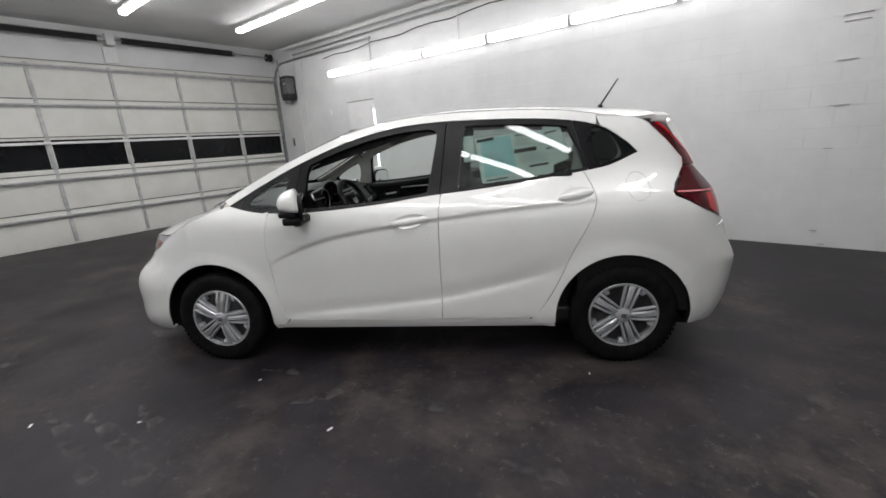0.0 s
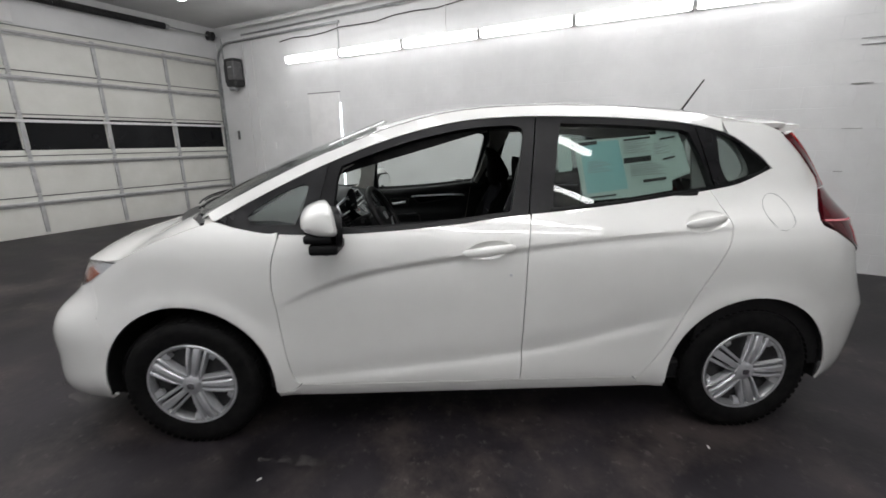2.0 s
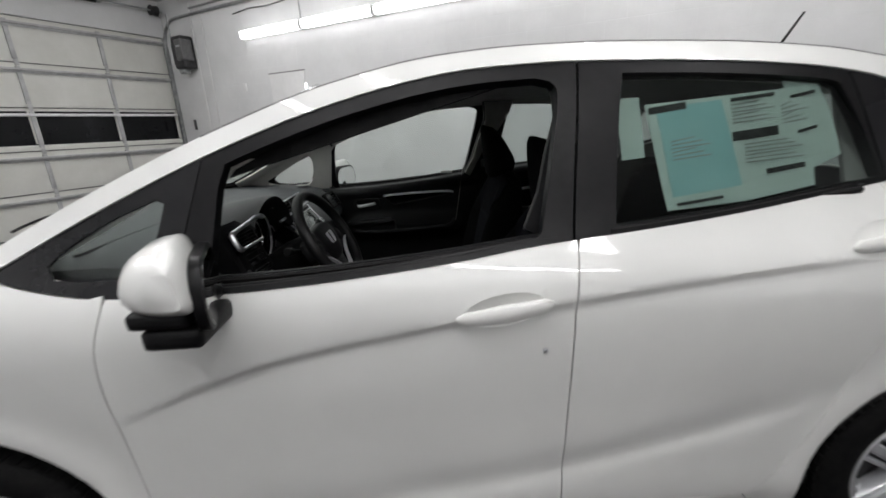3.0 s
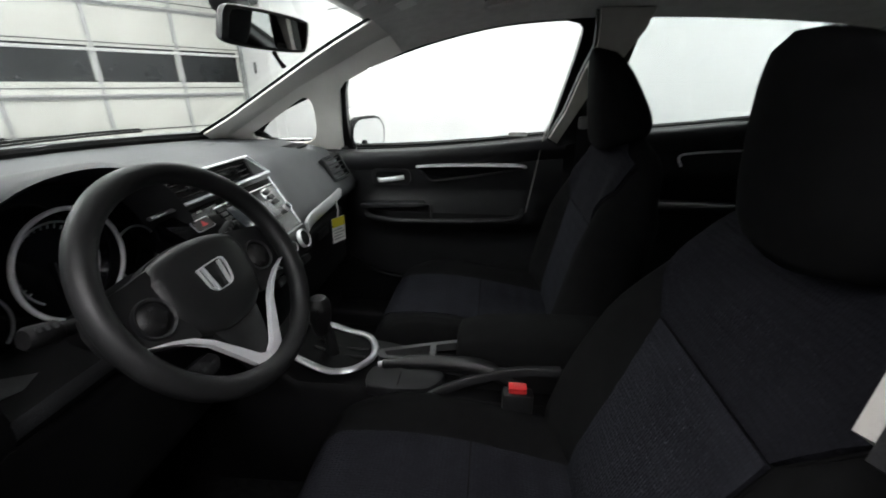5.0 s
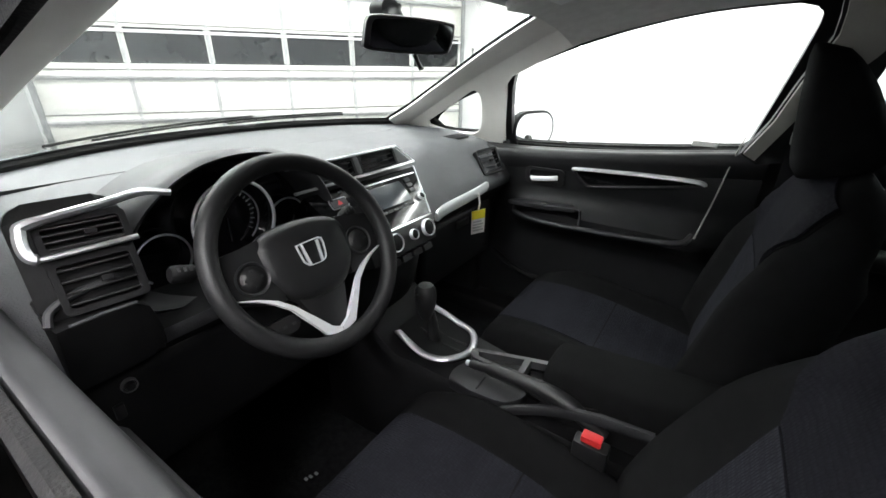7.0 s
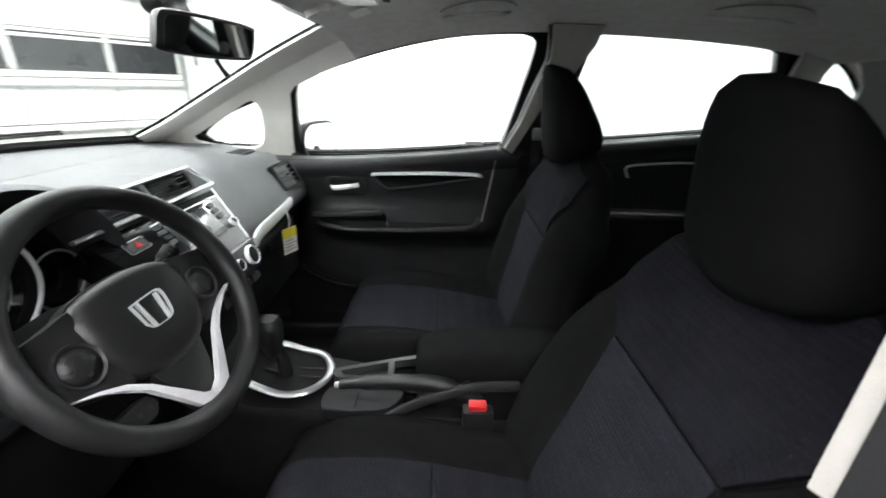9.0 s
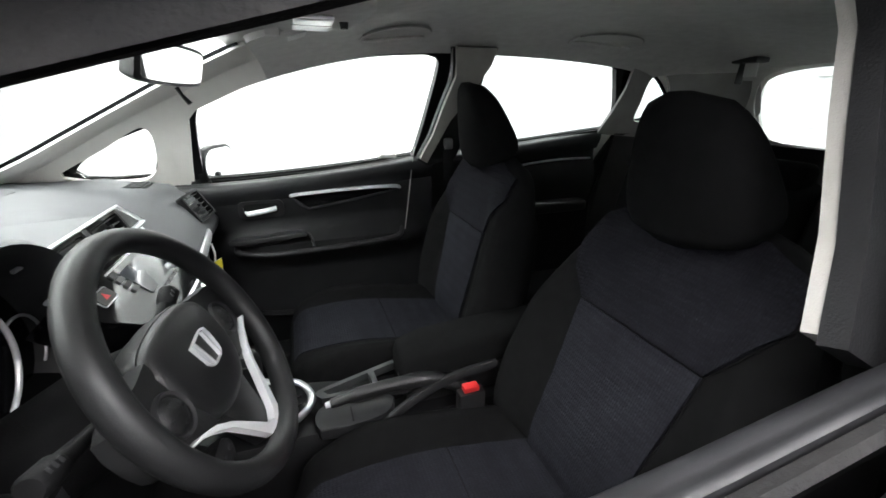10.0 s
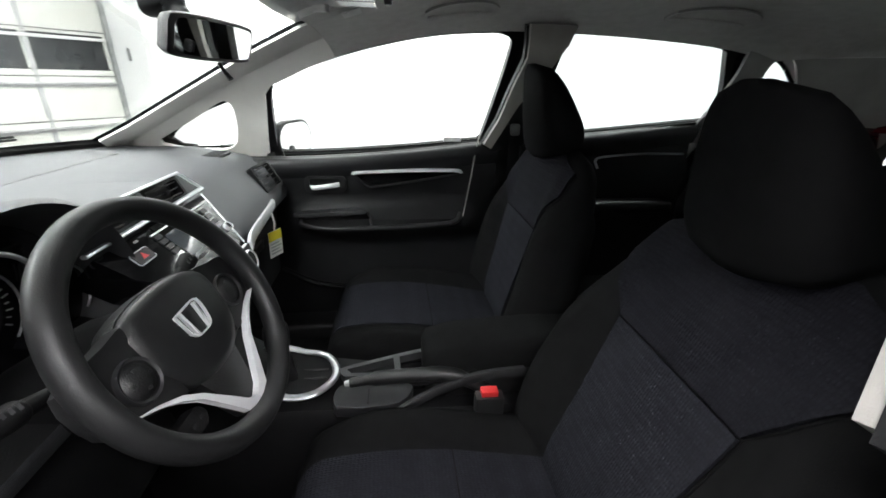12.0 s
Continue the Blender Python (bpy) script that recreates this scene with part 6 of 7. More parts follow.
box(bm, -0.001, 0.0, -0.026, 0.026, -0.045, 0.045)
tag = tagged(part("hang_tag", bm, PAPER), "white and yellow paper hang tag on the glovebox", "hang tag")
tag.matrix_basis = pose(-0.541, 0.440, 0.758, 4, 6, -32)
bm = boxed(0.0005, 0.0012, -0.0255, 0.0255, 0.012, 0.0445)
part("tag_band", bm, YELLOW, tag, "yellow printed band")
for k in range(4):
    part("tag_print", boxed(0.0003, 0.0008, -0.02, 0.02 - 0.006 * (k % 2), -0.034 + 0.011 * k, -0.029 + 0.011 * k), CABLEGREY, tag)
part("tag_string", tube(bmesh.new(), [(0, 0, 0.045), (0.0, 0.004, 0.07), (-0.005, 0.002, 0.10)], 0.003, 6), PAPER, tag)
dv = part("side_demister", boxed(-0.755, -0.70, 0.52, 0.63, 1.003, 1.0125, 0.004), HARD, dash)
for k in range(5):
    part("slat", boxed(-0.75, -0.705, 0.53 + 0.02 * k, 0.536 + 0.02 * k, 1.0126, 1.0165), DASH, dv)

# driver side: vents in a silver frame, coin box, start button
lv = plane_at(-0.595, -0.578, 1.033, 24, -8)
louvre(dash, lv @ pose(-0.002, 0.0, 0.012), 0.088, 0.036, 4)
bm = bmesh.new()
Q = lambda a, b, h=0.020: lv @ Vector((a, b, h))
tube(bm, [Q(a, b) for a, b in spline([(0.052, -0.022), (-0.03, -0.024), (-0.056, -0.023), (-0.064, -0.012), (-0.062, 0.012), (-0.05, 0.022), (0.03, 0.032), (0.075, 0.038), (0.11, 0.030)], 5)], [0.004] * 10 + [0.0075] * 16 + [0.006] * 10 + [0.005] * 5, 8)
part("vent_surround", bm, SATIN, dash, "bright silver vent surround")
louvre(dash, lv @ pose(-0.004, -0.066, 0.010), 0.084, 0.062, 4)
# pod, coin box and knee panel: the door's shade is in their colour
part("vent_pod", prism(bmesh.new(), rounded(-0.014, -0.03, 0.122, 0.165, 0.025), lambda a, b, h: lv @ Vector((a, b, h)), -0.06, -0.004, 0.01), DEEP, dash)
cb = part("coin_box", prism(bmesh.new(), C([(-0.655, 0.936), (-0.61, 0.937), (-0.563, 0.935)], 3) + C([(-0.548, 0.922), (-0.538, 0.86), (-0.545, 0.845), (-0.565, 0.838), (-0.66, 0.834)], 3), lambda a, b, h: (h + 0.1 * (b - 0.9), a, b), -0.61, -0.54, 0.006), DEEP, dash, "black coin box under the vents")
part("coin_tray", prism(bmesh.new(), C([(-0.655, 0.94), (-0.65, 0.955), (-0.60, 0.962), (-0.55, 0.96), (-0.54, 0.945)], 3), lambda a, b, h: (h, a, b), -0.62, -0.585, 0.002), DEEP, cb)
part("tray_lip", tube(bmesh.new(), spline([(-0.552, -0.657, 0.938), (-0.565, -0.645, 0.955), (-0.572, -0.60, 0.966), (-0.572, -0.548, 0.963)], 5), 0.0055, 8), HOODGREY, cb)
part("box_edge", tube(bmesh.new(), [(-0.538, -0.64, 0.937), (-0.538, -0.60, 0.938), (-0.538, -0.563, 0.936)], 0.0028, 6), HOODGREY, cb)
lp = part("knee_panel", boxed(-0.66, -0.578, -0.66, -0.16, 0.60, 0.825, 0.03, 3), DEEP, dash)
part("bonnet_latch", boxed(-0.579, -0.570, -0.625, -0.611, 0.742, 0.768, 0.003), HARD, lp)
part("trunk_button", turned(bmesh.new(), [(0, -0.568), (0.006, -0.568), (0.008, -0.574), (0.008, -0.582), (0, -0.582)], 20, "x", (0, -0.596, 0.79)), HARD, lp)
part("button_ring", turned(bmesh.new(), [(0.009, -0.5725), (0.011, -0.571), (0.012, -0.582), (0.009, -0.582)], 20, "x", (0, -0.596, 0.79)), GREY, lp)

# instrument hood and gauges
rim = [(-0.50, 0.875), (-0.555, 0.905), (-0.565, 0.955), (-0.53, 1.015), (-0.485, 1.06), (-0.42, 1.094), (-0.345, 1.105), (-0.27, 1.095), (-0.205, 1.06), (-0.16, 1.0), (-0.145, 0.94), (-0.165, 0.89), (-0.22, 0.862), (-0.36, 0.855)]
loop = [tuple(p) for p in spline(rim, 4, True)]
mid = (-0.355, 0.975)
bm = bmesh.new()
def ringat(x, k, dz=0.0):
    return [(x, mid[0] + (a - mid[0]) * k, mid[1] + (b - mid[1]) * k + dz) for a, b in loop]
loft(bm, [ringat(-0.80, 1.16, -0.045), ringat(-0.68, 1.12, -0.02), ringat(-0.60, 1.05), ringat(-0.588, 1.0), ringat(-0.60, 0.94), ringat(-0.70, 0.88, -0.01), ringat(-0.735, 0.86, -0.012)], True, True)
hoodp = part("instrument_hood", bm, HOODGREY, dash, "hooded instrument cluster", 60)
bm = bmesh.new()
loft(bm, [ringat(-0.680, 0.89, -0.010), ringat(-0.668, 0.885, -0.010)])
part("gauge_face", bm, GLOSSBLACK, hoodp)
for y, z, r, w, x in ((-0.347, 0.972, 0.080, 0.0034, -0.632), (-0.347, 0.972, 0.060, 0.0016, -0.655), (-0.475, 0.938, 0.044, 0.002, -0.648), (-0.225, 0.940, 0.046, 0.002, -0.648)):
    bm = bmesh.new()
    a0, a1 = (radians(-60), radians(240)) if r > 0.06 else (radians(-50), radians(230))
    tube(bm, [(x, y + r * math.cos(a), z + r * math.sin(a)) for a in np.linspace(a0, a1, 48)], w, 8)
    part("gauge_ring", bm, BRIGHT if x > -0.64 else SATIN, hoodp, "thin bright gauge ring")
    if x > -0.64:
        bm = bmesh.new()
        loft(bm, [[(xx, y + rr * math.cos(a), z + rr * math.sin(a)) for xx, rr in ((x, r - 0.001), (x, r + 0.001), (-0.666, r - 0.006), (-0.666, r - 0.008))] for a in np.linspace(a0, a1, 40)])
        part("gauge_cup", bm, GLOSSBLACK, hoodp)
bm = bmesh.new()
for k in range(25):
    a = radians(-35 + 250 * k / 24)
    box(bm, -0.6665, -0.665, -0.0007, 0.0007, 0.050, 0.056 if k % 2 else 0.059, m=Matrix.Translation((0, -0.347, 0.972)) @ pose(0, 0, 0, math.degrees(a) - 90, 0, 0))
part("gauge_ticks", bm, CABLEGREY, hoodp, "", 0)
part("gauge_needle", boxed(-0.664, -0.662, -0.348, -0.346, 0.925, 0.972), DASH, hoodp)


# -- steering wheel, local plane: x to the passenger's side, y up, z towards the driver
def steering_wheel():
    N, R, U = Vector((0.868, -0.076, 0.491)), Vector((0.087, 0.996, 0.0)), Vector((-0.489, 0.043, 0.871))
    m = Matrix((R.to_4d(), U.to_4d(), N.to_4d(), (0, 0, 0, 1))).transposed()
    for r in range(3):
        m[r][3] = (-0.414, -0.353, 0.969)[r]
        m[3][r] = 0
    o = thing("steering_wheel", "black three-spoke steering wheel with silver trim on its column", "steering wheel", "", m)
    bm = bmesh.new()
    n, k = 72, 14
    rings = []
    for i in range(n):
        a = 2 * math.pi * i / n
        ring = []
        for j in range(k):
            b = 2 * math.pi * j / k
            rr = 0.1535 + 0.0150 * math.cos(b) * (1 + 0.06 * math.cos(3 * a))
            ring.append(bm.verts.new((rr * math.cos(a), rr * math.sin(a), 0.0168 * math.sin(b))))
        rings.append(ring)
    for i in range(n):
        A, B = rings[i], rings[(i + 1) % n]
        for j in range(k):
            bm.faces.new((A[j], A[(j + 1) % k], B[(j + 1) % k], B[j]))
    part("rim", bm, LEATHER, o, "black urethane rim", 60)
    padline = C([(-0.082, 0.028), (-0.06, 0.050), (0, 0.058), (0.06, 0.050), (0.082, 0.028), (0.080, -0.02), (0.062, -0.052), (0.034, -0.070), (0, -0.074), (-0.034, -0.070), (-0.062, -0.052), (-0.080, -0.02)], 4)
    bm = bmesh.new()
    loft(bm, [[(a * q, b * q, h) for a, b in padline] for h, q in ((-0.06, 0.92), (-0.03, 1.0), (-0.016, 1.0), (-0.006, 0.94), (-0.001, 0.80), (0.0015, 0.5))])
    part("airbag_cover", bm, LEATHER, o, "black airbag cover", 55)
    bm = bmesh.new()
    loft(bm, [[(a * q, b * q, h) for a, b in padline] for h, q in ((-0.045, 1.0), (-0.022, 1.03), (-0.018, 1.02), (-0.018, 0.98))])
    part("cover_gap", bm, HARD, o)
    for s in (-1, 1):
        sp = bmesh.new()
        prism(sp, C([(s * 0.070, 0.046), (s * 0.100, 0.040), (s * 0.150, 0.030), (s * 0.151, -0.026), (s * 0.125, -0.038), (s * 0.085, -0.054), (s * 0.062, -0.058)], 3), lambda a, b, h: (a, b, h - 0.10 * max(0, abs(a) - 0.075) ** 1.2), -0.034, -0.008, 0.005)
        sp = part("spoke", sp, LEATHER, o, "black wheel spoke with a round switch pad")
        part("pad_ring", turned(bmesh.new(), [(0.0215, -0.006), (0.0245, -0.004), (0.0260, -0.008), (0.0255, -0.014), (0.0215, -0.014)], 30, "z", (s * 0.099, -0.008, 0)), DASH, sp)
        bw = bmesh.new()
        turned(bw, [(0, -0.002), (0.010, -0.003), (0.018, -0.006), (0.022, -0.012), (0, -0.012)], 22, "z", (s * 0.099, -0.008, 0))
        part("button_pad", bw, HARD, sp)
        for a, b in ((0, 0.012), (0, -0.012), (0.012, 0), (-0.012, 0)):
            part("button_mark", boxed(s * 0.099 + a - 0.0025, s * 0.099 + a + 0.0025, -0.008 + b - 0.0015, -0.008 + b + 0.0015, -0.0045, -0.003), DASH, sp)
        arm = [(s * a, b) for a, b in [(0.134, -0.032), (0.109, -0.042), (0.086, -0.055), (0.066, -0.0725), (0.044, -0.108), (0.028, -0.134), (0.0005, -0.142), (0.0005, -0.131), (0.017, -0.124), (0.036, -0.099), (0.060, -0.0695), (0.081, -0.0515), (0.107, -0.039), (0.133, -0.0305)]]
        part("silver_trim", prism(bmesh.new(), arm, lambda a, b, h: (a, b, h - 0.03 * max(0, -b - 0.10)), -0.010, 0.000, 0.002), BRIGHT, o, "satin silver spoke trim", 30)
    part("lower_spoke", prism(bmesh.new(), [(-0.046, -0.060), (0.046, -0.060), (0.020, -0.140), (-0.020, -0.140)], lambda a, b, h: (a, b, h), -0.034, -0.012, 0.004), HARD, o)
    pods = prism(bmesh.new(), rounded(-0.078, -0.094, 0.055, 0.026, 0.010), lambda a, b, h: (a, b, h), -0.045, -0.026, 0.004)
    pd = part("switch_pod", pods, HARD, o)
    for k in range(3):
        part("pod_mark", boxed(-0.096 + 0.016 * k, -0.090 + 0.016 * k, -0.097, -0.093, -0.026, -0.0252), HOODGREY, pd)
    # plain chrome badge
    bm = bmesh.new()
    fr = C([(-0.024, 0.017), (0, 0.019), (0.024, 0.017), (0.021, -0.012), (0.013, -0.020), (0, -0.021), (-0.013, -0.020), (-0.021, -0.012)], 3)
    sheet(bm, fr, lambda a, b: (a, b, 0.0055), [grow(fr, 0.92)], 0.02, 0.004)
    badge = part("badge", bm, BRIGHT, o, "plain chrome badge")
    for s in (-1, 1):
        bm = bmesh.new()
        loft(bm, [[(s * x0, y, z) for x0, z in ((0.0095 + 0.1 * (y + 0.02), 0.001), (0.0130 + 0.1 * (y + 0.02), 0.001), (0.0130 + 0.1 * (y + 0.02), 0.006), (0.0095 + 0.1 * (y + 0.02), 0.006))] for y in (-0.019, 0.016)])
        part("badge_bar", bm, BRIGHT, badge)
    bm = bmesh.new()
    tube(bm, [(0, 0, -0.05), (0, 0, -0.13), (0, -0.01, -0.30)], [0.055, 0.07, 0.075], 20, True, (1.0, 0.85))
    part("column_shroud", bm, DEEP, o, "", 50)
    for s, tip in ((-1, (-0.182, 0.040, -0.059)), (1, (0.150, 0.055, -0.060))):
        root, tip = Vector((s * 0.05, 0.012, -0.085)), Vector(tip)
        st = part("stalk", tube(bmesh.new(), [root, root.lerp(tip, 0.45), root.lerp(tip, 0.75)], [0.007, 0.0075, 0.0095], 12), DEEP, o, "black column stalk")
        part("stalk_knob", tube(bmesh.new(), [root.lerp(tip, 0.74), root.lerp(tip, 0.78), root.lerp(tip, 0.97), tip], [0.0095, 0.0125, 0.0130, 0.010], 16), DEEP, st)
        for k in range(3):
            c = root.lerp(tip, 0.80 + 0.06 * k) + Vector((0, 0.004, 0.0126))
            part("stalk_mark", boxed(c.x - 0.0018, c.x + 0.0018, c.y - 0.003, c.y + 0.003, c.z, c.z + 0.0008), HOODGREY, st)


steering_wheel()


# -- console with shifter, handbrake and armrest
console = tagged(part("centre_console", loft(bmesh.new(), [[(x, y, z) for y, z in ((-w, 0.28), (-w, zt - 0.02), (-w + 0.012, zt), (w - 0.012, zt), (w, zt - 0.02), (w, 0.28))] for x, w, zt in ((-0.70, 0.13, 0.70), (-0.56, 0.125, 0.655), (-0.46, 0.12, 0.585), (-0.33, 0.105, 0.57), (-0.22, 0.10, 0.555), (0.05, 0.10, 0.55), (0.28, 0.10, 0.55), (0.55, 0.09, 0.42))]), DEEP, None, "", 50), "black centre console with gear lever, handbrake and padded armrest", "centre console")
bm = bmesh.new()
ringp = C([(-0.50, -0.062), (-0.42, -0.072), (-0.355, -0.062), (-0.318, -0.02), (-0.316, 0.03), (-0.35, 0.082), (-0.42, 0.098), (-0.50, 0.088)], 5)
tube(bm, [(x, y, 0.588 + 0.35 * max(0, -0.40 - x) - (0.012 if i in (0, len(ringp) - 1) else 0)) for i, (x, y) in enumerate(ringp)], [0.002] + [0.0075] * (len(ringp) - 2) + [0.002], 10, True, (1.25, 0.8))
part("shift_surround", bm, SATIN, console, "satin silver shifter surround")
part("shift_gate", prism(bmesh.new(), ringp, lambda a, b, h: (a, b, 0.572 + h + 0.35 * max(0, -0.40 - a)), 0.0, 0.008), DEEP, console)
for y in (-0.002, 0.03):
    part("gate_slot", tube(bmesh.new(), [(-0.46, y, 0.606), (-0.40, y, 0.583), (-0.335, y, 0.583)], 0.0024, 6), HARD, console)
bm = bmesh.new()
tube(bm, [(-0.415, 0.0, 0.58), (-0.418, -0.005, 0.64), (-0.426, -0.02, 0.70)], [0.016, 0.013, 0.014], 14)
sh = part("shifter", bm, HARD, console, "black gear lever", 50)
bm = bmesh.new()
rs = [(0.014, 0.66), (0.020, 0.675), (0.026, 0.70), (0.028, 0.725), (0.026, 0.742), (0.018, 0.754), (0.0, 0.758)]
turned(bm, [(0, 0.66)] + rs, 22, "z", (-0.428, -0.022, 0))
part("shift_knob", bm, HARD, sh)
part("shift_button", boxed(-0.436, -0.42, -0.054, -0.046, 0.715, 0.738, 0.003), HARD, sh)
# handbrake
bm = bmesh.new()
tube(bm, spline([(-0.272, -0.055, 0.608), (-0.20, -0.06, 0.622), (-0.12, -0.068, 0.632), (-0.04, -0.075, 0.63), (0.04, -0.08, 0.59)], 5), [0.011] * 4 + [0.016] * 8 + [0.018] * 5 + [0.015] * 4, 14)
hb = part("handbrake", bm, HARD, console, "black handbrake lever with chrome button", 50)
part("release_button", tube(bmesh.new(), [(-0.272, -0.055, 0.608), (-0.284, -0.0545, 0.606)], [0.0075, 0.0065], 12), BRIGHT, hb)
# tray, cup holder edges, armrest lid
bm = bmesh.new()
sheet(bm, C([(-0.300, -0.008), (-0.295, 0.012), (-0.19, 0.040), (-0.09, 0.062), (-0.060, 0.050), (-0.062, -0.04), (-0.10, -0.056), (-0.16, -0.040), (-0.29, -0.022)], 3), lambda a, b: (a, b, 0.600 + 0.05 * (a + 0.3)), [[(-0.285, 0.003), (-0.175, 0.032), (-0.170, -0.022), (-0.275, -0.012)], [(-0.160, 0.034), (-0.103, 0.046), (-0.106, -0.012), (-0.157, -0.026)]], 0.02, 0.02)
part("tray_frame", bm, HOODGREY, console, "charcoal frame round the console trays", 40)
part("tray", boxed(-0.16, -0.10, -0.03, 0.048, 0.556, 0.585, 0.006), GLOSSBLACK, console)
# grey plate beside the lever, its card slot, and the raised rib that sweeps back to the armrest
plate = part("console_plate", prism(bmesh.new(), C([(-0.300, -0.108), (-0.310, -0.070), (-0.285, -0.030), (-0.17, -0.040), (-0.13, -0.060), (-0.16, -0.108), (-0.24, -0.116)], 3), lambda a, b, h: (a, b, h + 0.04 * (a + 0.3)), 0.560, 0.588, 0.005), LININGTOP, console, "charcoal plate beside the handbrake", 40)
part("plate_line", boxed(-0.232, -0.229, -0.104, -0.060, 0.5895, 0.5925), DEEP, plate)
bm = bmesh.new()
path = [Vector(p) for p in spline([(-0.165, -0.118, 0.585), (-0.12, -0.104, 0.603), (-0.05, -0.092, 0.628), (0.03, -0.086, 0.646), (0.12, -0.086, 0.654)], 5)]
loft(bm, [[p + Vector((0, -0.007, -0.02)), p + Vector((0, -0.007, -0.005)), p + Vector((0, -0.004, 0.0)), p + Vector((0, 0.005, 0.0)), p + Vector((0, 0.008, -0.006)), p + Vector((0, 0.008, -0.02))] for p in path])
part("console_rib", bm, LININGTOP, console, "charcoal rib sweeping up to the armrest", 50)
bm = bmesh.new()
prism(bm, C([(-0.10, -0.062), (-0.08, -0.036), (0.01, -0.014), (0.035, -0.030), (0.02, -0.055), (-0.06, -0.078)], 3), lambda a, b, h: (a, b, h + 0.35 * (a + 0.10)), 0.560, 0.590, 0.004)
part("lever_slot", bm, DEEP, console, "", 40)
bm = bmesh.new()
loft(bm, [[(x, y + 0.01, z) for y, z in ((-w, zt - 0.07), (-w, zt - 0.02), (-w + 0.02, zt), (w - 0.02, zt), (w, zt - 0.02), (w, zt - 0.07))] for x, w, zt in ((-0.105, 0.045, 0.665), (-0.095, 0.056, 0.68), (-0.04, 0.064, 0.692), (0.10, 0.068, 0.699), (0.30, 0.070, 0.702), (0.36, 0.06, 0.69))])
part("armrest_lid", bm, BOLSTER, console, "black padded armrest lid", 55)
part("armrest_box", boxed(-0.085, 0.36, -0.055, 0.075, 0.55, 0.63, 0.012), HARD, console)
bk = part("belt_buckle", boxed(-0.002, 0.06, -0.158, -0.128, 0.56, 0.632, 0.006), HARD, car, "black belt buckle with red release button")
bm = bmesh.new()
box(bm, 0.010, 0.046, -0.154, -0.132, 0.6325, 0.646, 0.003)
part("release_button", bm, RED, bk, "red release button")
bk = part("belt_buckle", boxed(0.0, 0.06, 0.128, 0.158, 0.52, 0.60, 0.006), HARD, car, "black belt buckle with red release button")
part("release_button", boxed(0.002, 0.05, 0.129, 0.157, 0.6005, 0.61, 0.004), RED, bk)


# -- front seats
def front_seat(y0, head, k0, back, lean):
    o = thing("front_seat", "black cloth car seat with blue-grey knitted inserts, " + ("behind the steering wheel" if y0 < 0 else "by the glovebox"), "car seat", "front seats", pose(0, y0, 0))
    d, nrm = Vector((math.sin(lean), 0, math.cos(lean))), Vector((-math.cos(lean), 0, math.sin(lean)))
    base = Vector((back, 0, 0.50))
    width = curve_of([(0.0, 0.245), (0.08, 0.275), (0.18, 0.292), (0.28, 0.284), (0.38, 0.262), (0.46, 0.238), (0.52, 0.218), (0.56, 0.192), (0.585, 0.15), (0.60, 0.10)])
    thick = curve_of([(0.0, 0.06), (0.1, 0.075), (0.3, 0.068), (0.5, 0.05), (0.57, 0.038), (0.60, 0.015)])

    def face(w, h, lift=0.0):
        W = width(h)
        u = abs(w) / W
        f = thick(h) + 0.056 * smooth_step(u, 0.50, 0.84) * smooth_step(h, 0.56, 0.30) - 0.012 * (1 - u * u) * smooth_step(h, 0.55, 0.2)
        f *= max(1 - u ** 7, 0) ** 0.5
        p = base + d * h + nrm * (f + lift)
        return Vector((p.x, w, p.z))

    rings = []
    for h in list(np.linspace(0, 0.5, 14)) + [0.53, 0.555, 0.575, 0.59, 0.60]:
        W = width(h)
        us = np.sin(np.linspace(-math.pi / 2, math.pi / 2, 25))
        ring = [face(u * W, h) for u in us]
        ring += [Vector(((base + d * h - nrm * (0.085 * (1 - abs(u) ** 5) ** 0.5 * (thick(h) / 0.07 if h > 0.45 else 1))).x, u * W, (base + d * h - nrm * (0.085 * (1 - abs(u) ** 5) ** 0.5)).z)) for u in us[::-1][1:-1]]
        rings.append(ring)
    part("backrest", loft(bmesh.new(), rings), BOLSTER, o, "black cloth backrest", 60)
    # knitted panels: a lower one up to the V seam and an upper one over it
    low = [(0.112, 0.03), (0.122, 0.20), (0.137, 0.3690), (-0.137, 0.3690), (-0.122, 0.2), (-0.112, 0.03)]
    top = [(0.139, 0.3730), (-0.139, 0.3730), (-0.172, 0.42), (-0.200, 0.48), (-0.192, 0.545), (-0.12, 0.578), (0.12, 0.578), (0.192, 0.545), (0.200, 0.48), (0.172, 0.42)]
    part("back_insert", sheet(bmesh.new(), low, lambda a, b: face(a, b, 0.003), (), 0.02, 0.006), KNIT, o, "blue-grey knitted panel", 60)
    part("shoulder_insert", sheet(bmesh.new(), top, lambda a, b: face(a, b, 0.003), (), 0.02, 0.006), KNITDARK, o, "dark knitted panel", 60)
    # sewn seams beside the panels
    for line in ([(0.138, 0.371), (-0.138, 0.371)], [(0.112, 0.03), (0.124, 0.20), (0.139, 0.371), (0.174, 0.42), (0.203, 0.48), (0.197, 0.54)], [(-0.112, 0.03), (-0.124, 0.20), (-0.139, 0.371), (-0.174, 0.42), (-0.203, 0.48), (-0.197, 0.54)]):
        part("seam", tube(bmesh.new(), [face(a, b, 0.0010) for a, b in dense(line, 0.015, False)], 0.0018, 6), BOLSTER, o)
    # cushion
    cw = curve_of([(-0.36, 0.20), (-0.34, 0.235), (-0.28, 0.25), (-0.1, 0.262), (0.1, 0.255), (0.2, 0.235)])
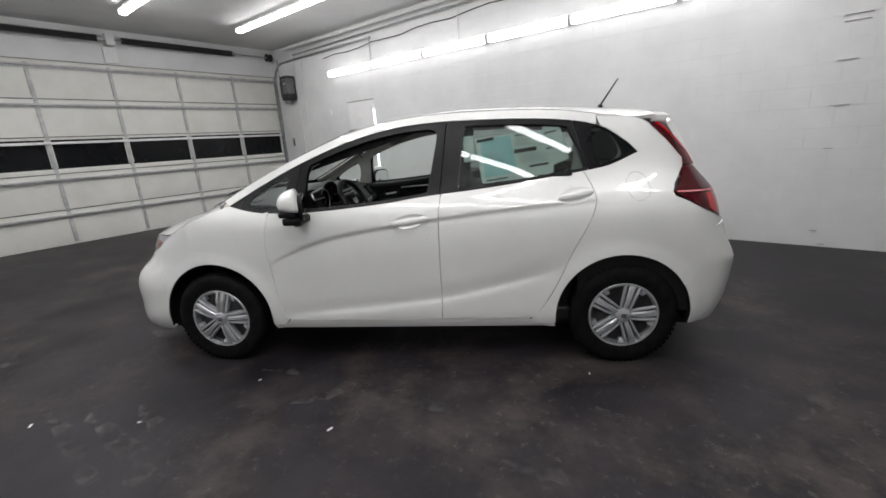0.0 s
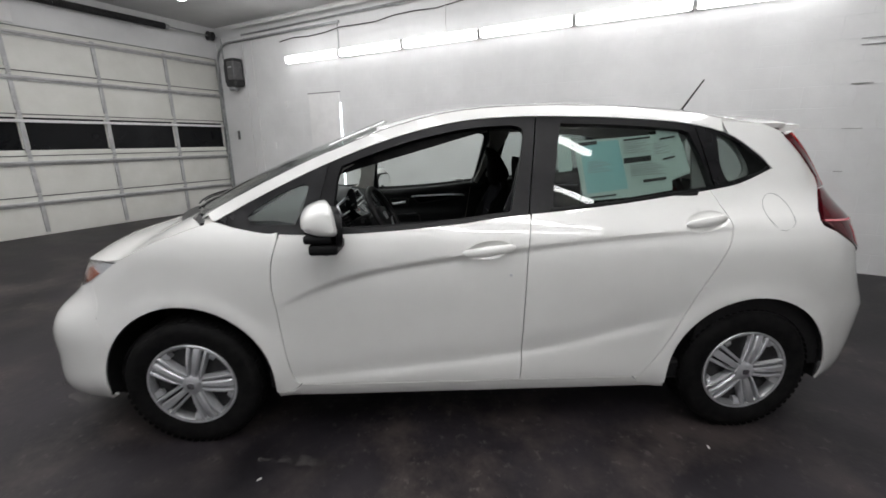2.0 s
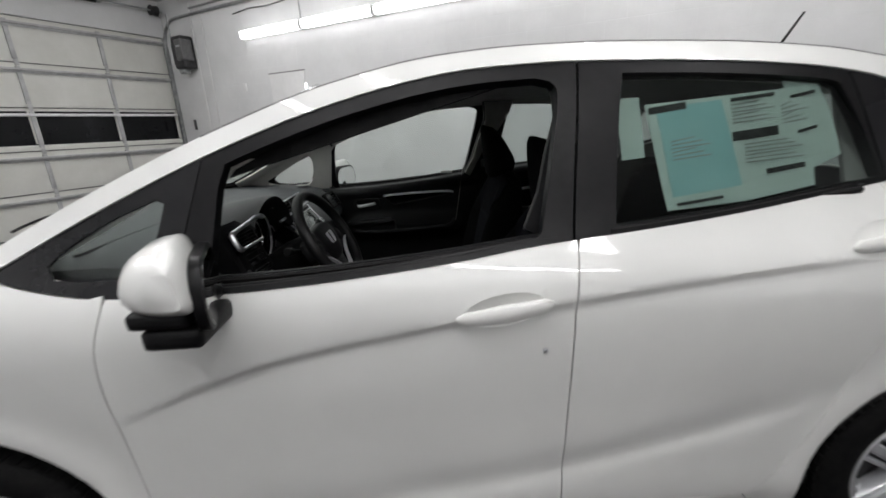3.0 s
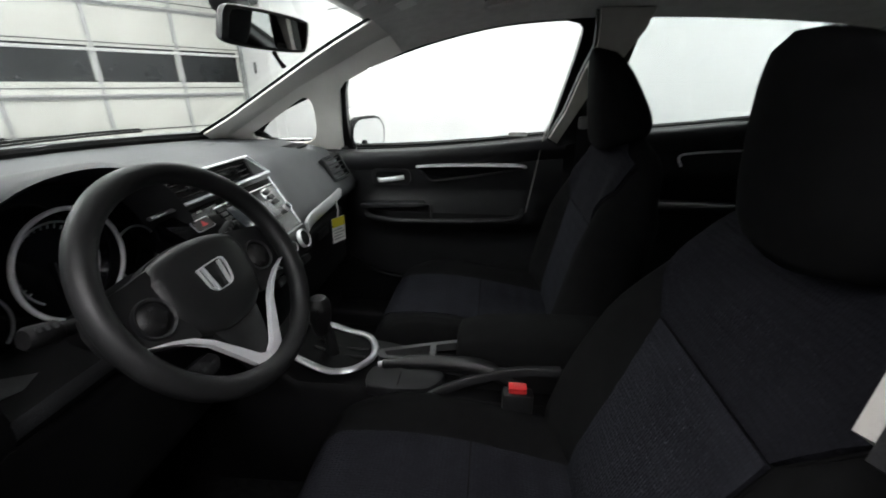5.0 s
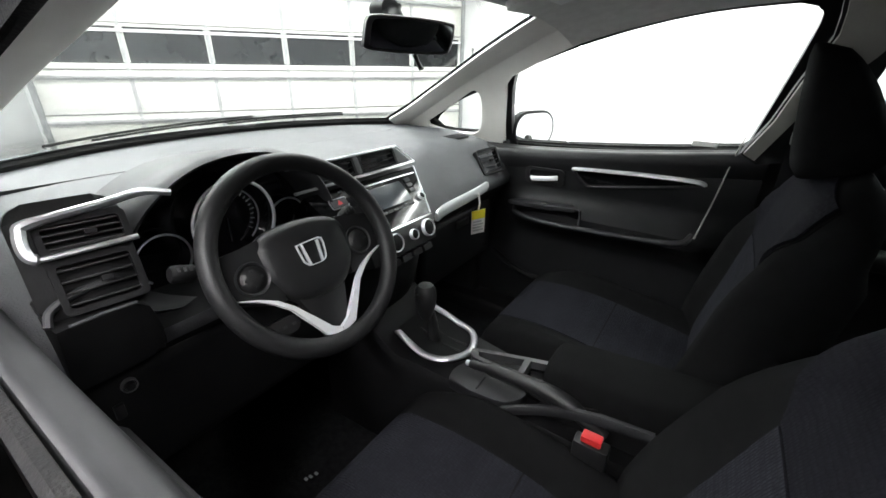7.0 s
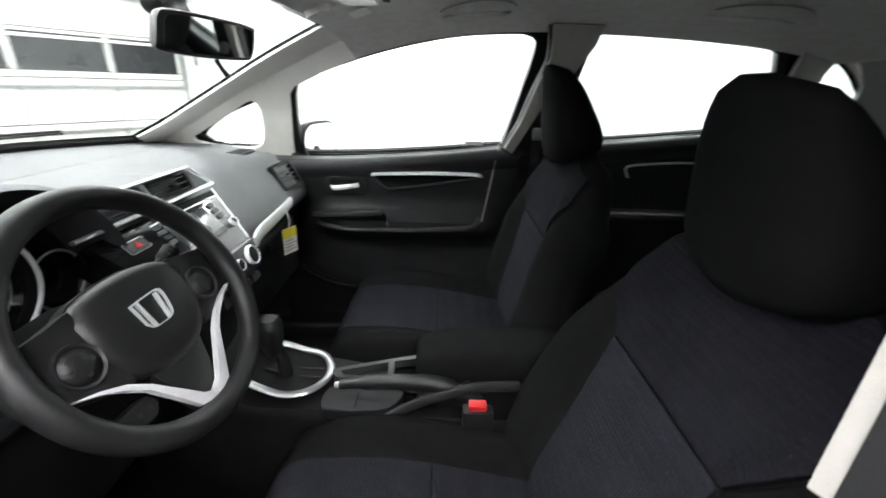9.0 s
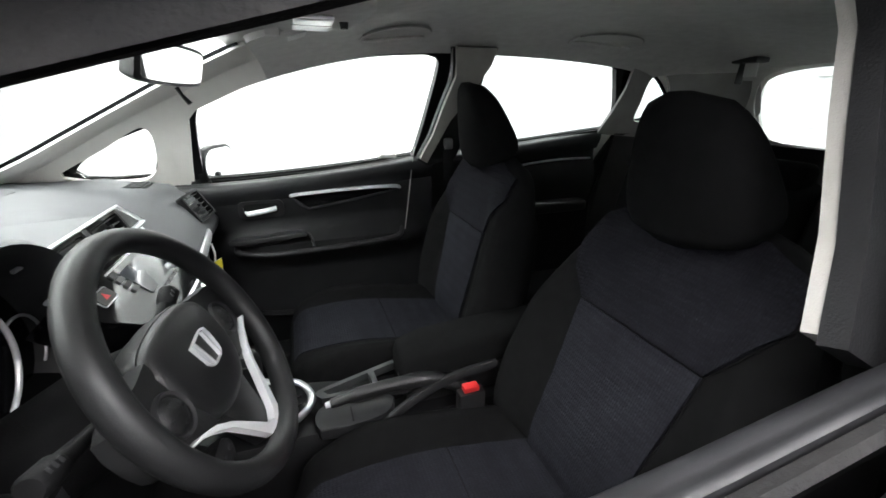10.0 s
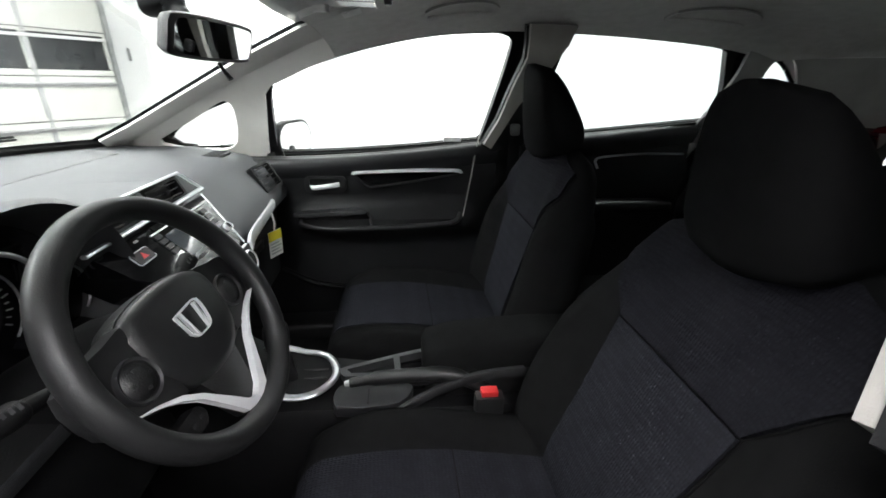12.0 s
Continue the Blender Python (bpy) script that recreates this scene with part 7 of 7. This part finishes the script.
    ct = curve_of([(-0.36, 0.525), (-0.345, 0.560), (-0.31, 0.582), (-0.2, 0.590), (0.0, 0.568), (0.15, 0.545), (0.2, 0.53)])

    def seat_top(x, w, lift=0.0):
        u = abs(w) / cw(x)
        z = ct(x) + 0.030 * smooth_step(u, 0.52, 0.80) * smooth_step(x, -0.36, -0.2) - (0.16 * max(u - 0.82, 0) / 0.18 * max(u - 0.82, 0) / 0.18)
        return Vector((x, w, z + lift))

    rings = []
    for x in [-0.365, -0.355, -0.34, -0.32] + list(np.linspace(-0.29, 0.2, 14)):
        us = np.sin(np.linspace(-math.pi / 2, math.pi / 2, 25))
        ring = [seat_top(x, u * cw(x)) for u in us] + [Vector((x + 0.03, cw(x) * k, 0.40)) for k in (0.92, 0.5, 0, -0.5, -0.92)]
        rings.append(ring)
    part("cushion", loft(bmesh.new(), rings), BOLSTER, o, "black cloth seat cushion", 60)
    part("cushion_insert", sheet(bmesh.new(), [(-0.352, -0.115), (-0.352, 0.115), (-0.31, 0.128), (-0.0625, 0.135), (-0.0625, -0.135), (-0.31, -0.128)], lambda a, b: seat_top(a, b, 0.003), (), 0.02, 0.006), KNIT, o, "blue-grey knitted panel", 60)
    part("cushion_insert", sheet(bmesh.new(), [(-0.0585, -0.135), (-0.0585, 0.135), (0.17, 0.12), (0.17, -0.12)], lambda a, b: seat_top(a, b, 0.003), (), 0.02, 0.006), KNIT, o, "blue-grey knitted panel", 60)
    # headrest on two posts
    hc, hu, hn = Vector(head), Vector((-0.16, 0, 0.987)), Vector((-0.987, 0, -0.16))
    bm = bmesh.new()
    rings = []
    for t in np.linspace(-1, 1, 15):
        k = max(1 - abs(t) ** 3.2, 0.0) ** 0.42
        hw = k0 * (0.117 - 0.032 * t) * (0.25 + 0.75 * k)
        hd = (0.058 - 0.026 * t) * (0.2 + 0.8 * k)
        ring = []
        for a in np.linspace(0, 2 * math.pi, 28, endpoint=False):
            c, s = math.cos(a), math.sin(a)
            p = hc + hu * (0.122 * k0 * t) + hn * ((0.056 - hd) * 0.8 + hd * math.copysign(abs(s) ** 0.7, s))
            ring.append((p.x, hw * math.copysign(abs(c) ** 0.8, c), p.z))
        rings.append(ring)
    part("headrest", loft(bm, rings), BOLSTER, o, "black cloth headrest", 70)
    for s in (-1, 1):
        p, q = base + d * 0.53 - nrm * 0.01, hc + Vector((0.0, 0, -0.03))
        part("headrest_post", tube(bmesh.new(), [(p.x, s * 0.06, p.z), (q.x, s * 0.06, q.z)], 0.006, 10), HARD, o)
    part("seat_base", boxed(-0.26, 0.22, -0.20, 0.20, 0.30, 0.42, 0.02), HARD, o)
    for s in (-1, 1):
        part("seat_rail", boxed(-0.34, 0.30, s * 0.19 - 0.02, s * 0.19 + 0.02, 0.275, 0.305, 0.004), STEEL, o)
    return o


front_seat(-0.365, (0.30, 0, 1.15), 0.96, 0.165, radians(20.2))
front_seat(0.345, (0.262, 0, 1.18), 1.0, 0.203, radians(11.5))


# -- rear bench
def rear_seat():
    o = thing("rear_bench", "black cloth rear bench across the back of the car", "bench seat")
    for y0, y1 in ((-0.60, -0.12), (-0.115, 0.60)):
        bm = bmesh.new()
        loft(bm, [[(x + q[0], y, z + q[1]) for x, z in ((0.93, 0.50), (1.02, 0.80), (1.07, 1.0), (1.13, 1.02), (1.17, 0.98), (1.10, 0.50))] for y, q in ((y0, (0.03, -0.02)), (y0 + 0.03, (0, 0)), (y1 - 0.03, (0, 0)), (y1, (0.03, -0.02)))])
        part("backrest", bm, BOLSTER, o, "", 50)
    part("cushion", boxed(0.52, 1.0, -0.60, 0.60, 0.38, 0.55, 0.05, 3), BOLSTER, o)
    for y in (-0.36, 0.02, 0.36):
        part("headrest", boxed(1.06, 1.15, y - 0.11, y + 0.11, 0.985, 1.075, 0.035, 3), BOLSTER, o)


rear_seat()
part("tailgate_lining", sheet(bmesh.new(), [(-0.58, 0.74), (0.58, 0.74), (0.53, 1.06), (-0.53, 1.06)], lambda y, z: Vector(gate(y, z)) - Vector((0.06, 0, 0)), (), 0.08, 0.01), HARD, car)
bm = bmesh.new()
sheet(bm, [(-0.56, 1.04), (0.56, 1.04), (0.52, 1.2), (0.45, 1.385), (0.2, 1.40), (-0.2, 1.40), (-0.45, 1.385), (-0.52, 1.2)], lambda y, z: Vector(gate(y, z)) - Vector((0.05, 0, 0)), [grow(glass, 0.99)], 0.05, 0.01)
part("tailgate_frame_lining", bm, LINER, car)
part("cargo_floor", boxed(1.10, 1.85, -0.55, 0.55, 0.55, 0.58, 0.01), CARPET, car)


# ---- small things ----
def price_sheet():
    """The price sheets behind the rear door glass, on the driver's side."""
    o = thing("price_sheet", "pale mint printed price sheets taped inside the rear car window", "price sheet")
    pale = ramp_material("pale mint paper", (0.60, 0.71, 0.66), (0.68, 0.78, 0.73), 5, 0.7)
    aqua = ramp_material("aqua print", (0.34, 0.64, 0.65), (0.42, 0.70, 0.70), 4, 0.7)
    f = lambda d: (lambda x, z: (x, -(side_y(x, z) - 0.026 - d), z))

    def flat(name, poly, mat, d, label=""):
        ob = part(name, sheet(bmesh.new(), poly, f(d), (), 0.06, 0.0012), mat, o, label)
        return ob
    flat("main_sheet", [(0.475, 1.085), (0.68, 1.098), (0.875, 1.125), (0.890, 1.365), (0.44, 1.332)], pale, 0.0, "pale mint printed price sheet")
    flat("left_sheet", [(0.374, 1.205), (0.432, 1.21), (0.430, 1.350), (0.370, 1.348)], pale, 0.004, "pale mint side sheet")
    flat("side_sheet", [(0.84, 1.15), (0.965, 1.195), (0.945, 1.30), (0.915, 1.385), (0.82, 1.385)], pale, 0.005, "pale mint side sheet")
    flat("print_area", [(0.492, 1.115), (0.675, 1.135), (0.640, 1.338), (0.468, 1.322)], aqua, -0.0016, "aqua printed area")
    for x0, x1, z, h in ((0.448, 0.545, 1.308, 0.016), (0.665, 0.785, 1.332, 0.008), (0.660, 0.785, 1.238, 0.022), (0.744, 0.850, 1.158, 0.012), (0.83, 0.90, 1.335, 0.008), (0.84, 0.895, 1.25, 0.008), (0.50, 0.62, 1.095, 0.007)):
        flat("print_bar", [(x0, z), (x1, z + 0.012), (x1, z + 0.012 + h), (x0, z + h)], INK, -0.003)
    for k in range(6):
        for xa, xb, za in ((0.665, 0.78, 1.280), (0.69, 0.85, 1.186), (0.50, 0.60, 1.20), (0.80, 0.87, 1.275)):
            e = xb - 0.02 * (k % 3)
            flat("print_line", [(xa, za + 0.0085 * k), (e, za + 0.010 + 0.0085 * k), (e, za + 0.0125 + 0.0085 * k), (xa, za + 0.0025 + 0.0085 * k)], CABLEGREY, -0.003)


price_sheet()
# keyhole and lock dot on the driver's door
p = body(0.152, 0.795)
part("lock_cap", turned(bmesh.new(), [(0, -0.004), (0.005, -0.004), (0.007, 0.002), (0, 0.002)], 16, "y", (p[0], p[1], p[2])), SATIN, doors["front_door"][0])


# scraped patches in the floor sealer
def scraped_material():
    m = ramp_material("scraped grey floor sealer", (0.09, 0.082, 0.078), (0.24, 0.225, 0.215), 26, 0.7, 0, 0.3, 60, 0, 8)
    t = m.node_tree
    n = t.nodes
    p = n["Principled BSDF"]
    co = [k for k in n if k.type == "TEX_COORD"][0]
    nz, mr = n.new("ShaderNodeTexNoise"), n.new("ShaderNodeMapRange")
    nz.inputs["Scale"].default_value, nz.inputs["Detail"].default_value, nz.inputs["Roughness"].default_value = 7.0, 12.0, 0.75
    mr.inputs[1].default_value, mr.inputs[2].default_value, mr.inputs[4].default_value = 0.48, 0.66, 0.30
    t.links.new(co.outputs["Object"], nz.inputs["Vector"])
    t.links.new(nz.outputs["Fac"], mr.inputs[0])
    t.links.new(mr.outputs[0], p.inputs["Alpha"])
    return m


SCRAPED = scraped_material()
rng = random.Random(4)


def floor_scrape(x0, y0, x1, y1, w):
    """A long worn patch from one place to another, w wide."""
    d = math.hypot(x1 - x0, y1 - y0)
    n = 14
    side = [(d * k / n + rng.uniform(-0.02, 0.02), w / 2 * rng.uniform(0.4, 1.2) * math.sin(math.pi * (k + 0.6) / (n + 1.2)) ** 0.4) for k in range(n + 1)]
    low = [(a + rng.uniform(-0.02, 0.02), -w / 2 * rng.uniform(0.4, 1.2) * math.sin(math.pi * (k + 0.6) / (n + 1.2)) ** 0.4) for k, (a, _) in enumerate(side)][::-1]
    ob = part("floor_scrape", prism(bmesh.new(), side + low, lambda a, b, h: (a, b, h), 0.0003, 0.0009), SCRAPED, floor)
    ob.matrix_basis = ROOM.inverted() @ pose(x0, y0, 0, 0, 0, math.degrees(math.atan2(y1 - y0, x1 - x0)))


for q in ((-1.95, -1.39, -1.05, -1.96, 0.10), (-1.70, -1.38, -0.85, -1.90, 0.14), (-1.45, -1.30, -1.15, -1.55, 0.12), (-3.6, -0.52, -3.19, -0.455, 0.05), (-3.0, -0.72, -2.6, -1.2, 0.16), (1.03, -1.24, 1.20, -1.36, 0.12), (1.44, -1.47, 1.58, -1.60, 0.10),
          (-2.4, -0.10, -1.9, -0.55, 0.16), (-0.6, -1.25, -0.25, -1.12, 0.10), (0.0, -1.2, 0.3, -1.3, 0.12), (-2.75, -1.25, -2.45, -1.75, 0.10), (-2.95, -0.95, -2.75, -1.02, 0.09), (0.55, -1.62, 0.85, -1.75, 0.10), (1.9, -1.3, 2.2, -1.1, 0.12), (-0.95, -0.92, -0.6, -0.98, 0.08)):
    floor_scrape(*q)


# worn chips in the wall's edge, scraps on the floor, scraped paint on the floor
CHIP = ramp_material("chipped paint edge", (0.16, 0.155, 0.15), (0.36, 0.355, 0.35), 60, 0.9, 0, 0.4, 90)


def wall_chip(u, z, w):
    ob = part("wall_chip", boxed(u, u + w, WALL_V - 0.016, WALL_V - 0.0015, z - 0.003, z + 0.002, 0.001), CHIP)
    ob.matrix_basis = ROOM
    return tagged(ob, "dirty chipped ledge in the white block wall", "wall chip", "wall chips")


for u, z, w in ((2.48, 2.225, 0.20), (2.49, 2.17, 0.18), (2.48, 1.835, 0.15), (2.48, 1.425, 0.15), (2.49, 1.015, 0.07), (2.49, 0.17, 0.06), (2.575, 0.03, 0.05)):
    wall_chip(u, z, w)
for x, y, w, a in ((-0.296, -1.464, 0.030, 60), (-1.35, -1.45, 0.02, 10), (-1.95, -1.5, 0.03, 120), (-0.9, -1.05, 0.018, 40), (1.05, -0.95, 0.02, 80)):
    ob = part("paper_scrap", boxed(-w / 2, w / 2, -w / 5, w / 5, 0.0005, 0.003, 0.0008), PAPER)
    ob.matrix_basis = pose(x, y, 0, 0, 0, a)
    tagged(ob, "tiny scrap of white paper on the concrete floor", "litter", "floor scraps")


# the painted blocks of the north wall, in running bond
def block_wall():
    g = WALL.node_tree
    pos = g.nodes.new("ShaderNodeNewGeometry")
    for k in list(g.links):
        if k.from_node.type == "TEX_COORD":
            g.links.new(pos.outputs["Position"], k.to_socket)
    L, H, e = 0.397, 0.203, 0.005

    def block(u0, u1, z0, z1, v=0.0):
        vs = [(u, WALL_V + v + d, z) for d, i in ((0.0016, 0.0), (0.0010, 0.0012), (0.0, e)) for u, z in ((u0 + i, z0 + i), (u1 - i, z0 + i), (u1 - i, z1 - i), (u0 + i, z1 - i))]
        fs = [(8, 9, 10, 11)] + [(r + k, r + (k + 1) % 4, r + 4 + (k + 1) % 4, r + 4 + k) for r in (0, 4) for k in range(4)]
        return vs, fs

    vs, fs = block(0, L, 0, H, -WALL_V)
    me = bpy.data.meshes.new("block")
    me.from_pydata(vs, [], fs)
    me.materials.append(WALL)
    rv, rf = [], []
    for r in range(17):
        u = DOOR_U + 0.03 - (L / 2 if r % 2 else 0)
        while u < END_U:
            u0, u1, z0, z1 = max(u, DOOR_U + 0.03), min(u + L, END_U), r * H, (r + 1) * H
            if u1 - u0 > L - 0.01 and -2.9 < u0 < 3.8:
                ob = new("block", me)
                ob.parent = wall_north
                ob.matrix_basis = pose(u0, WALL_V + rng.uniform(-0.0002, 0.0002), z0)
            elif u1 - u0 > 0.02:
                v, f = block(u0, u1, z0, z1)
                rf += [tuple(i + len(rv) for i in q) for q in f]
                rv += v
            u += L
    me = bpy.data.meshes.new("blocks")
    me.from_pydata(rv, [], rf)
    me.materials.append(WALL)
    ob = new("far_blocks", me)
    ob.parent = wall_north
    ob["kind"] = "stuff"


block_wall()
